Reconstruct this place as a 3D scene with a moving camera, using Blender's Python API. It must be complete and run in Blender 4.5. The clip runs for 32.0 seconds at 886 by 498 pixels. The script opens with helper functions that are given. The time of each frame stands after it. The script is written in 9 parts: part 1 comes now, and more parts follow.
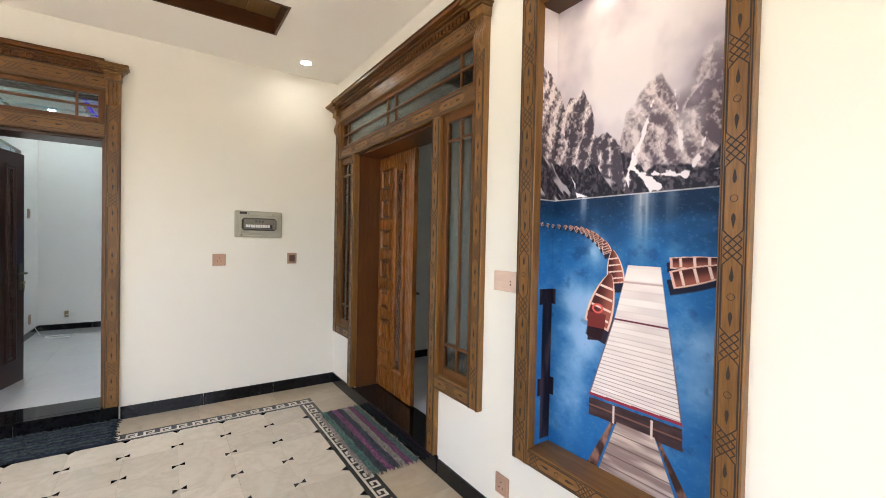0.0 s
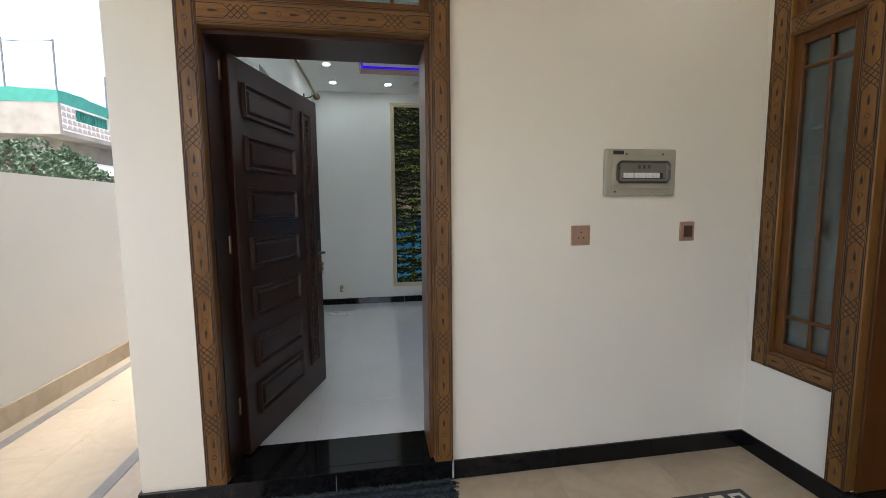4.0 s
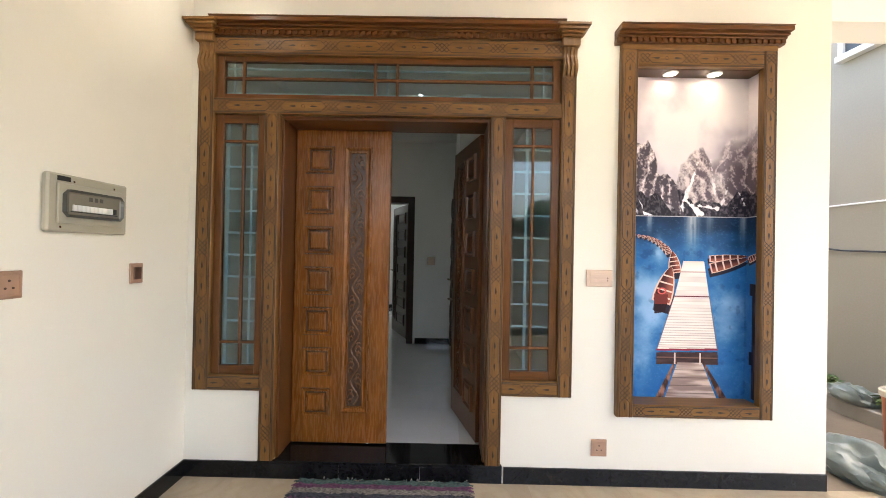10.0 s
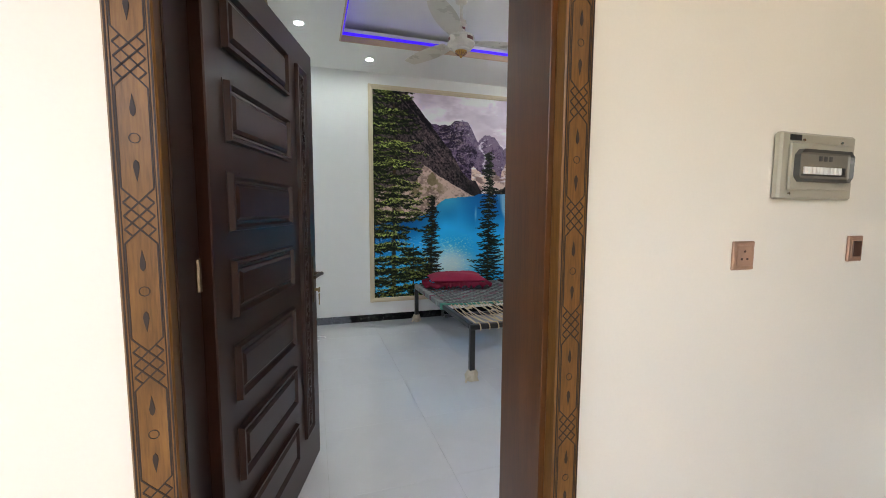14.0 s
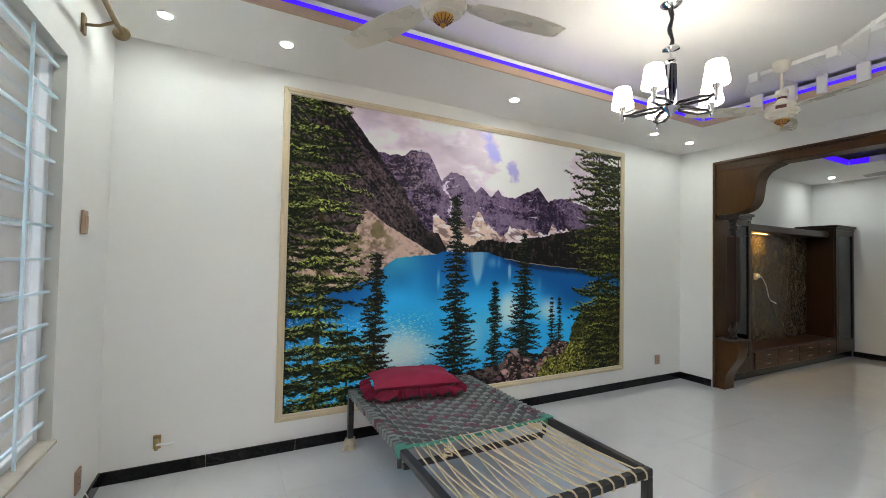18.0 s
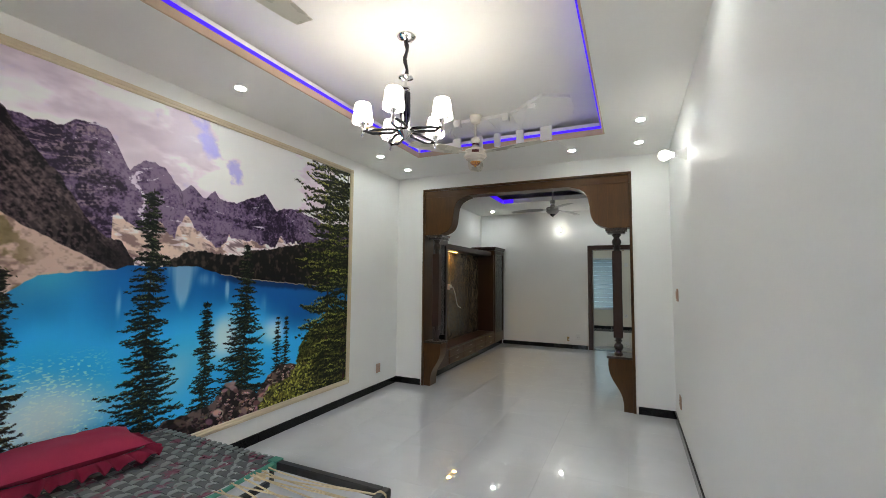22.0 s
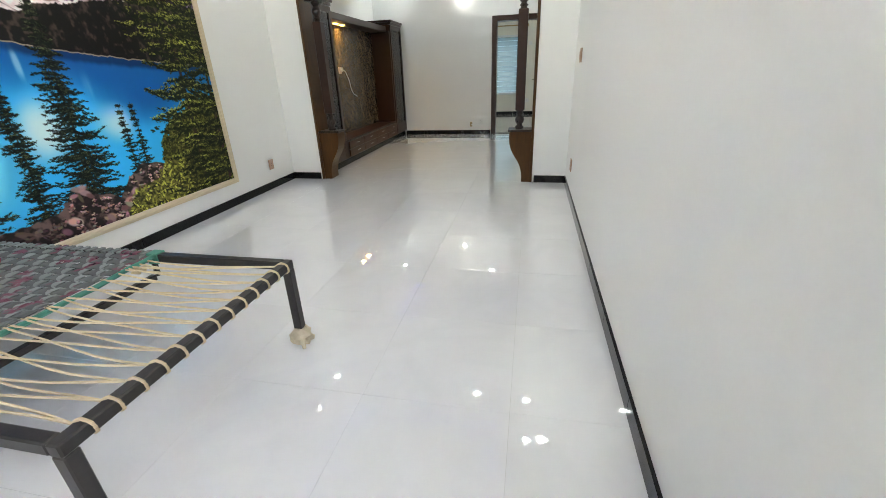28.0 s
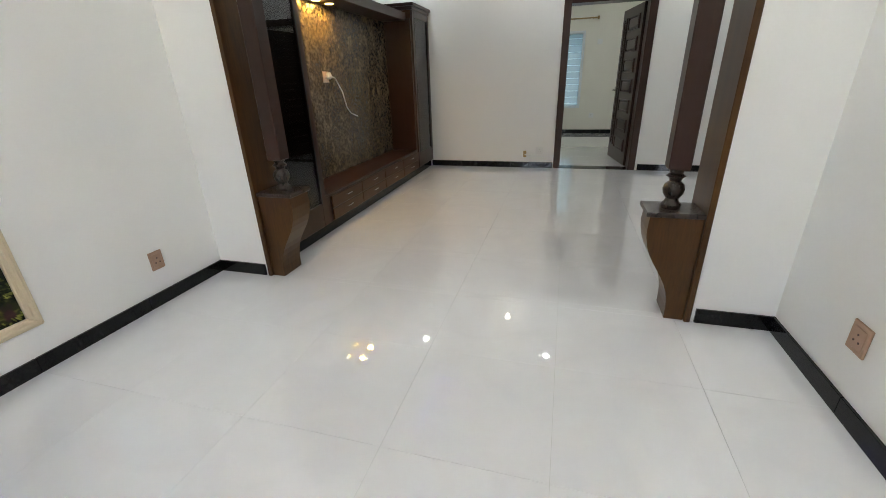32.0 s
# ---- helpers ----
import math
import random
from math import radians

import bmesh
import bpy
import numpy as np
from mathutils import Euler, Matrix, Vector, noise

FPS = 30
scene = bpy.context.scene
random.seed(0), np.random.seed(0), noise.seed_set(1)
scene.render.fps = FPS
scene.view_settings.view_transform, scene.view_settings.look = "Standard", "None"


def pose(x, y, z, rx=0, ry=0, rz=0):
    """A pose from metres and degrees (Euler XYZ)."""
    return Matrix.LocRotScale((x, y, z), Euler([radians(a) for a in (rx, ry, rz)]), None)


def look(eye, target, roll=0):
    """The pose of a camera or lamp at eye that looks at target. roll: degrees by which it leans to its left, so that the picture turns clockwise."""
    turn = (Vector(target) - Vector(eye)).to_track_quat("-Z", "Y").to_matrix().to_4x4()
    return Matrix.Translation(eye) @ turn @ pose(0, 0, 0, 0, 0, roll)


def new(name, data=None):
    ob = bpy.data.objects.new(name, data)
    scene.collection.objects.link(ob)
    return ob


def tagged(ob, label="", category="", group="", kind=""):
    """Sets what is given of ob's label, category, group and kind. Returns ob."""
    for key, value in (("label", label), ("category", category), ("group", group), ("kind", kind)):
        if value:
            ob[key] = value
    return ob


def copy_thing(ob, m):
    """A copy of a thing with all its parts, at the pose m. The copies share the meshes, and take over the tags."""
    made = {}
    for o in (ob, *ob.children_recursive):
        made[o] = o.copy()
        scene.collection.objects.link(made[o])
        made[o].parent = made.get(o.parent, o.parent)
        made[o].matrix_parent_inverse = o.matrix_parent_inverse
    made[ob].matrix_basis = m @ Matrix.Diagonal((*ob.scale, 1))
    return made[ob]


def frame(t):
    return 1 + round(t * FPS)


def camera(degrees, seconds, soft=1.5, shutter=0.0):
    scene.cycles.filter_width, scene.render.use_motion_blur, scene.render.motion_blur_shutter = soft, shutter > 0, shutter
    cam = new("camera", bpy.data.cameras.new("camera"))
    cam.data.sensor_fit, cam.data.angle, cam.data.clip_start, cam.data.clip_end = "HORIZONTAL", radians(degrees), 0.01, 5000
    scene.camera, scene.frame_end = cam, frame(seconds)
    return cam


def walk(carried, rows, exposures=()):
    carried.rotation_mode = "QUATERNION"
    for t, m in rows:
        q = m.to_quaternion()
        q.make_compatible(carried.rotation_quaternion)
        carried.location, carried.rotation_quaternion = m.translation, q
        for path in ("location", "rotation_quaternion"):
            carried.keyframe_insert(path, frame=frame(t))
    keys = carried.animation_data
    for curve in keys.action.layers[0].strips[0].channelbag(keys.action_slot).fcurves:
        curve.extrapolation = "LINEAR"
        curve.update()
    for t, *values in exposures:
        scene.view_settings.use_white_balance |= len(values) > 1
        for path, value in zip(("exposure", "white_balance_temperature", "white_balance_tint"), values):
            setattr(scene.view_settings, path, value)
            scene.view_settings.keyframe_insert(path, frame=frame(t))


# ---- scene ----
cam = camera(94.7, 32.0, soft=0.9)
PATH = [
    (0, (-1.454, -4.155, 1.489), (-0.333, -2.499, 1.454), 1.23),
    (0.5, (-1.555, -4.026, 1.471), (-0.811, -2.17, 1.453), 2.22),
    (1, (-1.637, -3.803, 1.46), (-1.094, -1.878, 1.493), 3.44),
    (1.5, (-1.729, -3.499, 1.441), (-1.451, -1.52, 1.354), 0.56),
    (2, (-1.892, -3.198, 1.454), (-1.625, -1.217, 1.389), -3.41),
    (2.5, (-1.937, -2.877, 1.452), (-1.751, -0.886, 1.418), -2.89),
    (4.5, (-2.18, -1.827, 1.432), (-1.846, 0.131, 1.196), -0.09),
    (5, (-2.228, -1.691, 1.43), (-1.925, 0.271, 1.191), 0.14),
    (5.5, (-2.334, -1.595, 1.458), (-1.792, 0.33, 1.443), -0.16),
    (6, (-2.445, -1.563, 1.447), (-1.656, 0.273, 1.346), -0.41),
    (6.5, (-2.47, -1.64, 1.386), (-1.108, -0.18, 1.262), 1.77),
    (7, (-2.52, -1.716, 1.405), (-0.8, -0.703, 1.286), 1.45),
    (7.5, (-2.569, -1.768, 1.427), (-0.688, -1.106, 1.267), 1.64),
    (8, (-2.571, -1.696, 1.457), (-0.604, -1.338, 1.431), 0.04),
    (8.5, (-2.589, -1.651, 1.478), (-0.608, -1.48, 1.686), 0.43),
    (9, (-2.602, -1.617, 1.49), (-0.618, -1.545, 1.729), 1.47),
    (9.5, (-2.585, -1.618, 1.45), (-0.586, -1.612, 1.498), 1.15),
    (10, (-2.568, -1.635, 1.442), (-0.568, -1.618, 1.454), 1.1),
    (10.5, (-2.554, -1.619, 1.447), (-0.554, -1.631, 1.447), 1.07),
    (11, (-2.509, -1.611, 1.455), (-0.511, -1.57, 1.381), 1.06),
    (11.5, (-2.501, -1.595, 1.463), (-0.506, -1.476, 1.411), 0.63),
    (12, (-2.515, -1.606, 1.465), (-0.538, -1.302, 1.463), -1.09),
    (12.5, (-2.532, -1.565, 1.448), (-0.638, -0.929, 1.365), -0.05),
    (13, (-2.596, -1.381, 1.392), (-1.018, -0.158, 1.264), -1.71),
    (13.5, (-2.61, -1.256, 1.503), (-1.59, 0.447, 1.265), -0.7),
    (14, (-2.561, -1.085, 1.447), (-1.954, 0.811, 1.256), 0.29),
    (14.5, (-2.487, -0.881, 1.438), (-1.998, 1.052, 1.279), 0.29),
    (16.5, (-2.233, 0.055, 1.472), (-1.577, 1.944, 1.436), 2.11),
    (17, (-2.255, 0.21, 1.532), (-1.438, 2.036, 1.541), 1.34),
    (17.5, (-2.268, 0.339, 1.59), (-1.386, 2.132, 1.659), 0.5),
    (18, (-2.237, 0.451, 1.574), (-1.321, 2.228, 1.627), 1.05),
    (18.5, (-2.167, 0.607, 1.582), (-1.294, 2.403, 1.679), -0.02),
    (19, (-2.166, 0.734, 1.608), (-1.141, 2.45, 1.677), 0.03),
    (19.5, (-2.181, 0.786, 1.594), (-1.196, 2.523, 1.701), -0.23),
    (20, (-2.197, 0.791, 1.601), (-1.257, 2.555, 1.691), 0.12),
    (20.5, (-2.186, 0.771, 1.618), (-1.19, 2.498, 1.772), 1.07),
    (21, (-2.141, 0.748, 1.633), (-0.843, 2.259, 1.813), -0.21),
    (21.5, (-2.142, 0.741, 1.621), (-0.523, 1.902, 1.796), -0.05),
    (22, (-2.134, 0.699, 1.592), (-0.321, 1.534, 1.728), 0.49),
    (22.5, (-2.134, 0.704, 1.617), (-0.246, 1.351, 1.735), 0.81),
    (23, (-2.142, 0.718, 1.598), (-0.259, 1.35, 1.827), 1.81),
    (23.5, (-2.186, 0.737, 1.635), (-0.382, 1.473, 2.083), 2.71),
    (24, (-2.207, 0.744, 1.657), (-0.486, 1.586, 2.231), 2.42),
    (24.5, (-2.202, 0.773, 1.67), (-0.537, 1.659, 2.335), 2.36),
    (26.5, (-2.079, 0.837, 1.513), (-0.215, 1.514, 1.767), 2.17),
    (27, (-2.021, 0.801, 1.477), (-0.112, 1.396, 1.437), 0.69),
    (27.5, (-1.982, 0.78, 1.404), (-0.099, 1.299, 0.975), -0.61),
    (28, (-1.913, 0.725, 1.345), (-0.121, 1.113, 0.547), -2.09),
    (28.5, (-1.817, 0.67, 1.308), (-0.075, 1.014, 0.388), -1.76),
    (29, (-1.599, 0.686, 1.323), (0.178, 0.959, 0.446), -1.28),
    (29.5, (-1.265, 0.787, 1.355), (0.584, 0.917, 0.604), -1.91),
    (30, (-0.898, 0.896, 1.327), (0.935, 1.127, 0.561), -1.1),
    (30.5, (-0.493, 1.027, 1.344), (1.332, 1.233, 0.553), -3.09),
    (31, (-0.082, 1.136, 1.335), (1.739, 1.345, 0.535), -2.12),
    (31.5, (0.337, 1.318, 1.314), (2.131, 1.604, 0.477), -0.24),
    (32, (0.758, 1.402, 1.362), (2.527, 1.928, 0.592), -1.93),
]
EXPOSURES = [(0, 3.28, 6550, 8.5), (1.0, 2.96, 6500, 7.5), (2.0, 2.6, 6500, 8), (5.0, 2.55, 6450, 8), (6.0, 2.8, 6600, 8), (7.0, 3.52, 6850, 9), (8.5, 3.48, 6850, 8.5), (10, 3.5, 6850, 8.5), (12.5, 3.5, 6850, 8.5), (13, 3.5, 6700, 9), (13.5, 3.4, 6700, 10), (14, 3.3, 6700, 10), (17, 3.7, 7100, 11), (18, 3.58, 7100, 11.5), (20, 3.6, 7100, 12.5), (21, 3.52, 7100, 12.5), (23, 3.35, 7100, 12.5), (24, 3.15, 7100, 12.5), (27, 3.5, 7150, 12), (27.5, 3.95, 7200, 12), (28, 4.15, 7200, 12), (29, 3.8, 7250, 12), (30, 3.5, 7200, 13), (31, 3.82, 7250, 14), (32, 4.1, 7250, 14.5)]
walk(cam, [(t, look(eye, aim, lean)) for t, eye, aim, lean in PATH], EXPOSURES)

# light levels
SKY_STRENGTH = 0.135
LAMP_GLOW, PORCH_LAMP, NICHE_LAMP, AMBER_LAMP = 19.0, 14.0, 3.6, 28.0
BULB_LAMP, SHADE_LAMP, LED_LAMP = 2.6, 1.8, 0.08

# ---- world, sun and lamps' colours ----
world = bpy.data.worlds.new("overcast_sky")
scene.world = world
world.use_nodes = True
wn = world.node_tree
sky_node = wn.nodes.new("ShaderNodeTexSky")
sky_node.sky_type, sky_node.sun_disc = "NISHITA", False
sky_node.sun_elevation, sky_node.sun_rotation = radians(71), radians(187)
sky_node.air_density, sky_node.dust_density, sky_node.ozone_density = 1.0, 6.0, 1.0
wn.nodes["Background"].inputs["Strength"].default_value = SKY_STRENGTH
wn.links.new(sky_node.outputs[0], wn.nodes["Background"].inputs["Color"])
sun = new("sun", bpy.data.lights.new("sun", "SUN"))
sun.data.energy, sun.data.angle, sun.data.color = 0.6, radians(25), (1.0, 0.97, 0.93)
sun.matrix_world = look((-0.5, -4, 12), (0, 0, 0))

# ---- materials ----
def node_mat(name):
    m = bpy.data.materials.new(name)
    m.use_nodes = True
    t = m.node_tree
    return m, t, t.nodes["Principled BSDF"]


def ramp_node(t, fac, stops):
    r = t.nodes.new("ShaderNodeValToRGB")
    r.color_ramp.elements[0].position, r.color_ramp.elements[0].color = stops[0][0], (*stops[0][1], 1)
    r.color_ramp.elements[1].position, r.color_ramp.elements[1].color = stops[-1][0], (*stops[-1][1], 1)
    for pos, col in stops[1:-1]:
        e = r.color_ramp.elements.new(pos)
        e.color = (*col, 1)
    t.links.new(fac, r.inputs[0])
    return r.outputs[0]


def noise_node(t, scale, detail=4, stretch=(1, 1, 1), rough=0.55, distort=0.0):
    c, mp, n = t.nodes.new("ShaderNodeTexCoord"), t.nodes.new("ShaderNodeMapping"), t.nodes.new("ShaderNodeTexNoise")
    mp.inputs["Scale"].default_value = stretch
    n.inputs["Scale"].default_value, n.inputs["Detail"].default_value = scale, detail
    n.inputs["Roughness"].default_value, n.inputs["Distortion"].default_value = rough, distort
    t.links.new(c.outputs["Object"], mp.inputs[0])
    t.links.new(mp.outputs[0], n.inputs["Vector"])
    return n.outputs[0]


def mix_col(t, fac, a, b, mode="MIX"):
    m = t.nodes.new("ShaderNodeMix")
    m.data_type, m.blend_type = "RGBA", mode
    for sock, v in ((m.inputs[0], fac), (m.inputs[6], a), (m.inputs[7], b)):
        if isinstance(v, (int, float)):
            sock.default_value = v
        elif isinstance(v, tuple):
            sock.default_value = (*v, 1)
        else:
            t.links.new(v, sock)
    return m.outputs[2]


def bump_node(t, p, height, strength, dist=0.002):
    b = t.nodes.new("ShaderNodeBump")
    b.inputs["Strength"].default_value, b.inputs["Distance"].default_value = strength, dist
    t.links.new(height, b.inputs["Height"])
    t.links.new(b.outputs[0], p.inputs["Normal"])


def random_node(t):
    return t.nodes.new("ShaderNodeObjectInfo").outputs["Random"]


def rough_from(t, p, fac, lo, hi):
    mr = t.nodes.new("ShaderNodeMapRange")
    mr.inputs[3].default_value, mr.inputs[4].default_value = lo, hi
    t.links.new(fac, mr.inputs[0])
    t.links.new(mr.outputs[0], p.inputs["Roughness"])


def paint(name, col, rough=0.5, var=0.06, scale=1.3, bump=0.15, fine=90, metal=0.0, spread=0.0):
    """A plain surface with blotches at two scales and fine relief."""
    m, t, p = node_mat(name)
    big, small = noise_node(t, scale, 3), noise_node(t, fine, 3)
    lo, hi = tuple(c * (1 - var) for c in col), tuple(min(1, c * (1 + var)) for c in col)
    c = ramp_node(t, big, ((0.3, lo), (0.7, hi)))
    c = mix_col(t, 0.25, c, ramp_node(t, small, ((0.35, lo), (0.65, hi))))
    if spread:
        r = ramp_node(t, random_node(t), ((0, tuple([1 - spread] * 3)), (1, (1, 1, 1))))
        c = mix_col(t, 1.0, c, r, "MULTIPLY")
    t.links.new(c, p.inputs["Base Color"])
    rough_from(t, p, big, max(0.02, rough - 0.06), min(1, rough + 0.06))
    p.inputs["Metallic"].default_value = metal
    if bump:
        bump_node(t, p, small, bump, 0.001)
    return m


def wood(name, light, dark, rough=0.35, along="z", scale=9.0, coat=0.2, gloss=0.5, spread=0.0, relief=0.18, streak=1.0):
    m, t, p = node_mat(name)
    p.inputs["Specular IOR Level"].default_value = gloss
    s = {"x": (0.09, 1, 1), "y": (1, 0.09, 1), "z": (1, 1, 0.09)}[along]
    grain = noise_node(t, scale * 1.6, 6, s, 0.6, 1.2)
    pores = noise_node(t, scale * 14, 3, s, 0.5)
    broad = noise_node(t, 1.6, 2)
    c = ramp_node(t, grain, ((0.3, dark), (0.52, tuple((a + b) / 2 for a, b in zip(light, dark))), (0.7, light)))
    c = mix_col(t, 0.35, c, ramp_node(t, pores, ((0.3, dark), (0.6, light))))
    c = mix_col(t, 0.3, c, ramp_node(t, broad, ((0.3, dark), (0.7, light))))
    if spread:
        c = mix_col(t, 1.0, c, ramp_node(t, random_node(t), ((0, tuple([1 - spread] * 3)), (1, (1, 1, 1)))), "MULTIPLY")
    t.links.new(c, p.inputs["Base Color"])
    rough_from(t, p, pores, rough - 0.08 * streak, rough + 0.1 * streak)
    p.inputs["Coat Weight"].default_value, p.inputs["Coat Roughness"].default_value = coat, 0.18
    if relief:
        bump_node(t, p, pores, relief, 0.0008)
    return m


def marble(name, base, vein, rough, scale=1.4, vein_amount=0.5, spread=0.12, coat=0.0, speck=0.15):
    m, t, p = node_mat(name)
    rnd = t.nodes.new("ShaderNodeObjectInfo")
    c0, mp = t.nodes.new("ShaderNodeTexCoord"), t.nodes.new("ShaderNodeVectorMath")
    sc = t.nodes.new("ShaderNodeVectorMath")
    sc.operation = "SCALE"
    t.links.new(rnd.outputs["Location"], sc.inputs[0])
    sc.inputs["Scale"].default_value = 3.7
    t.links.new(c0.outputs["Object"], mp.inputs[0])
    t.links.new(sc.outputs[0], mp.inputs[1])
    outs = []
    for s, d, dis in ((scale, 6, 1.5), (scale * 7, 4, 0.3), (scale * 60, 2, 0.0)):
        n = t.nodes.new("ShaderNodeTexNoise")
        n.inputs["Scale"].default_value, n.inputs["Detail"].default_value, n.inputs["Distortion"].default_value = s, d, dis
        t.links.new(mp.outputs[0], n.inputs["Vector"])
        outs.append(n.outputs[0])
    c = ramp_node(t, outs[0], ((0.38, base), (0.5, tuple(a * (1 - vein_amount) + b * vein_amount for a, b in zip(base, vein))), (0.6, base)))
    c = mix_col(t, speck, c, ramp_node(t, outs[1], ((0.35, vein), (0.6, base))))
    c = mix_col(t, speck * 0.6, c, ramp_node(t, outs[2], ((0.4, vein), (0.6, base))))
    r = ramp_node(t, rnd.outputs["Random"], ((0, tuple([1 - spread] * 3)), (1, (1, 1, 1))))
    c = mix_col(t, 1.0, c, r, "MULTIPLY")
    t.links.new(c, p.inputs["Base Color"])
    rough_from(t, p, outs[1], rough * 0.75, rough * 1.35)
    p.inputs["Coat Weight"].default_value = coat
    return m


def glow(name, col, strength):
    m, t, p = node_mat(name)
    p.inputs["Base Color"].default_value = (*col, 1)
    p.inputs["Emission Color"].default_value, p.inputs["Emission Strength"].default_value = (*col, 1), strength
    p.inputs["Roughness"].default_value = 0.4
    return m


def glass_mat(name, tint=(0.9, 0.95, 0.95), rough=0.0, clear=0.75, ior=1.5):
    """Pane glass: see-through with a mirror gloss that grows at grazing angles."""
    m, t, p = node_mat(name)
    out = t.nodes["Material Output"]
    tr, gl, mx, fr = (t.nodes.new("ShaderNode" + n) for n in ("BsdfTransparent", "BsdfGlossy", "MixShader", "Fresnel"))
    tr.inputs[0].default_value = (*[c * clear for c in tint], 1)
    gl.inputs["Roughness"].default_value = rough
    fr.inputs[0].default_value = ior
    ad = t.nodes.new("ShaderNodeMath")
    ad.operation, ad.inputs[1].default_value = "MULTIPLY_ADD", 0.85
    ad.inputs[2].default_value = 0.0
    t.links.new(fr.outputs[0], ad.inputs[0])
    t.links.new(ad.outputs[0], mx.inputs[0])
    t.links.new(tr.outputs[0], mx.inputs[1])
    t.links.new(gl.outputs[0], mx.inputs[2])
    t.links.new(mx.outputs[0], out.inputs[0])
    return m


def vertex_paint(name, rough=0.4):
    m, t, p = node_mat(name)
    a = t.nodes.new("ShaderNodeVertexColor")
    a.layer_name = "print"
    t.links.new(a.outputs[0], p.inputs["Base Color"])
    p.inputs["Roughness"].default_value, p.inputs["Specular IOR Level"].default_value = rough, 0.14
    bump_node(t, p, noise_node(t, 260, 2), 0.06, 0.0006)
    return m


WALL_PORCH = paint("cream_emulsion", (0.80, 0.775, 0.69), 0.6, 0.025, 0.9, 0.12)
WALL_IN = paint("white_emulsion", (0.835, 0.83, 0.81), 0.5, 0.02, 0.8, 0.1)
CEIL = paint("white_ceiling_paint", (0.875, 0.865, 0.835), 0.6, 0.02, 0.7, 0.08)
CEIL_PORCH = paint("porch_ceiling_paint", (0.89, 0.87, 0.82), 0.6, 0.02, 0.7, 0.08)
COVE_TAN = paint("cove_trim_paint", (0.60, 0.44, 0.29), 0.5, 0.05)
OUTER = paint("grey_plaster", (0.285, 0.262, 0.215), 0.85, 0.12, 0.6, 0.5, 60)
BOUNDARY = paint("off_white_boundary_paint", (0.61, 0.595, 0.55), 0.75, 0.05, 0.5, 0.25, 60)
TEAK = {a: wood("teak_" + a, (0.275, 0.098, 0.015), (0.068, 0.0205, 0.004), 0.26, a, coat=0.15, gloss=0.3) for a in "xyz"}
SASHWOOD = {a: wood("stained_sash_wood_" + a, (0.165, 0.061, 0.0135), (0.048, 0.017, 0.0045), 0.30, a, coat=0.08, gloss=0.28, relief=0.06) for a in "xyz"}
OAK = {a: wood("carved_oak_" + a, (0.255, 0.124, 0.032), (0.068, 0.028, 0.007), 0.36, a, scale=13.0, coat=0.08, gloss=0.36, relief=0.08) for a in "xyz"}
WALNUT = {a: wood("dark_walnut_" + a, (0.040, 0.0145, 0.0088), (0.024, 0.0092, 0.0056), 0.30, a, coat=0.06, gloss=0.4, relief=0.0, streak=0.1) for a in "xyz"}
ARCHWOOD = {a: wood("arch_wood_" + a, (0.105, 0.044, 0.0100), (0.036, 0.0145, 0.004), 0.30, a, coat=0.06, gloss=0.3, relief=0.05, streak=0.4) for a in "xyz"}
REDWOOD = {a: wood("red_brown_veneer_" + a, (0.090, 0.033, 0.0090), (0.036, 0.013, 0.004), 0.30, a, coat=0.1, gloss=0.3, relief=0.05, streak=0.4) for a in "xyz"}
# Red-brown with light already in it: darkened teak leaf, lit lining of door_2.
PRELIT_WOOD = {a: wood("red_brown_prelit_wood_" + a, (0.140, 0.050, 0.012), (0.046, 0.016, 0.005), 0.30, a, coat=0.12, gloss=0.42, relief=0.0, streak=0.2) for a in "xyz"}
PLANK = wood("oak_coffer_plank", (0.30, 0.165, 0.05), (0.13, 0.062, 0.017), 0.36, "y", 11.0, coat=0.15, spread=0.35)
EBONY = wood("near_black_turned_wood", (0.030, 0.016, 0.011), (0.012, 0.007, 0.005), 0.28, "z", coat=0.3)
TEAK_RICH = wood("dark_varnished_teak", (0.21, 0.085, 0.024), (0.06, 0.022, 0.007), 0.28, "z", 20.0, coat=0.4)
# Darkened copies of the door woods: shade of the recesses put into colour.
TEAK_DEEP = wood("teak_recess_shade", (0.068, 0.026, 0.008), (0.028, 0.011, 0.004), 0.4, "z")
WALNUT_DEEP = wood("walnut_recess_shade", (0.035, 0.015, 0.008), (0.014, 0.006, 0.004), 0.3, "z", coat=0.3)
INLAY = paint("burnt_carving_line", (0.022, 0.011, 0.007), 0.6, 0.2, 8, 0.0)
GRANITE = marble("black_granite", (0.006, 0.006, 0.0065), (0.022, 0.022, 0.024), 0.06, 9, 0.25, 0.2, speck=0.12)
for node in GRANITE.node_tree.nodes:
    if node.type == "BSDF_PRINCIPLED":
        node.inputs["Specular IOR Level"].default_value = 0.28
GROUT = paint("pale_grout", (0.44, 0.44, 0.43), 0.8, 0.1, 6)
TILE_IN = marble("glossy_white_tile", (0.735, 0.735, 0.75), (0.65, 0.655, 0.675), 0.018, 1.1, 0.35, 0.012, coat=1.0, speck=0.08)
TILE_PORCH = marble("beige_marble_tile", (0.70, 0.62, 0.49), (0.55, 0.465, 0.345), 0.14, 3.0, 0.55, 0.16, speck=0.22)
TILE_BORDER = marble("tan_marble_border", (0.53, 0.435, 0.31), (0.41, 0.325, 0.22), 0.2, 3.0, 0.5, 0.12, speck=0.2)
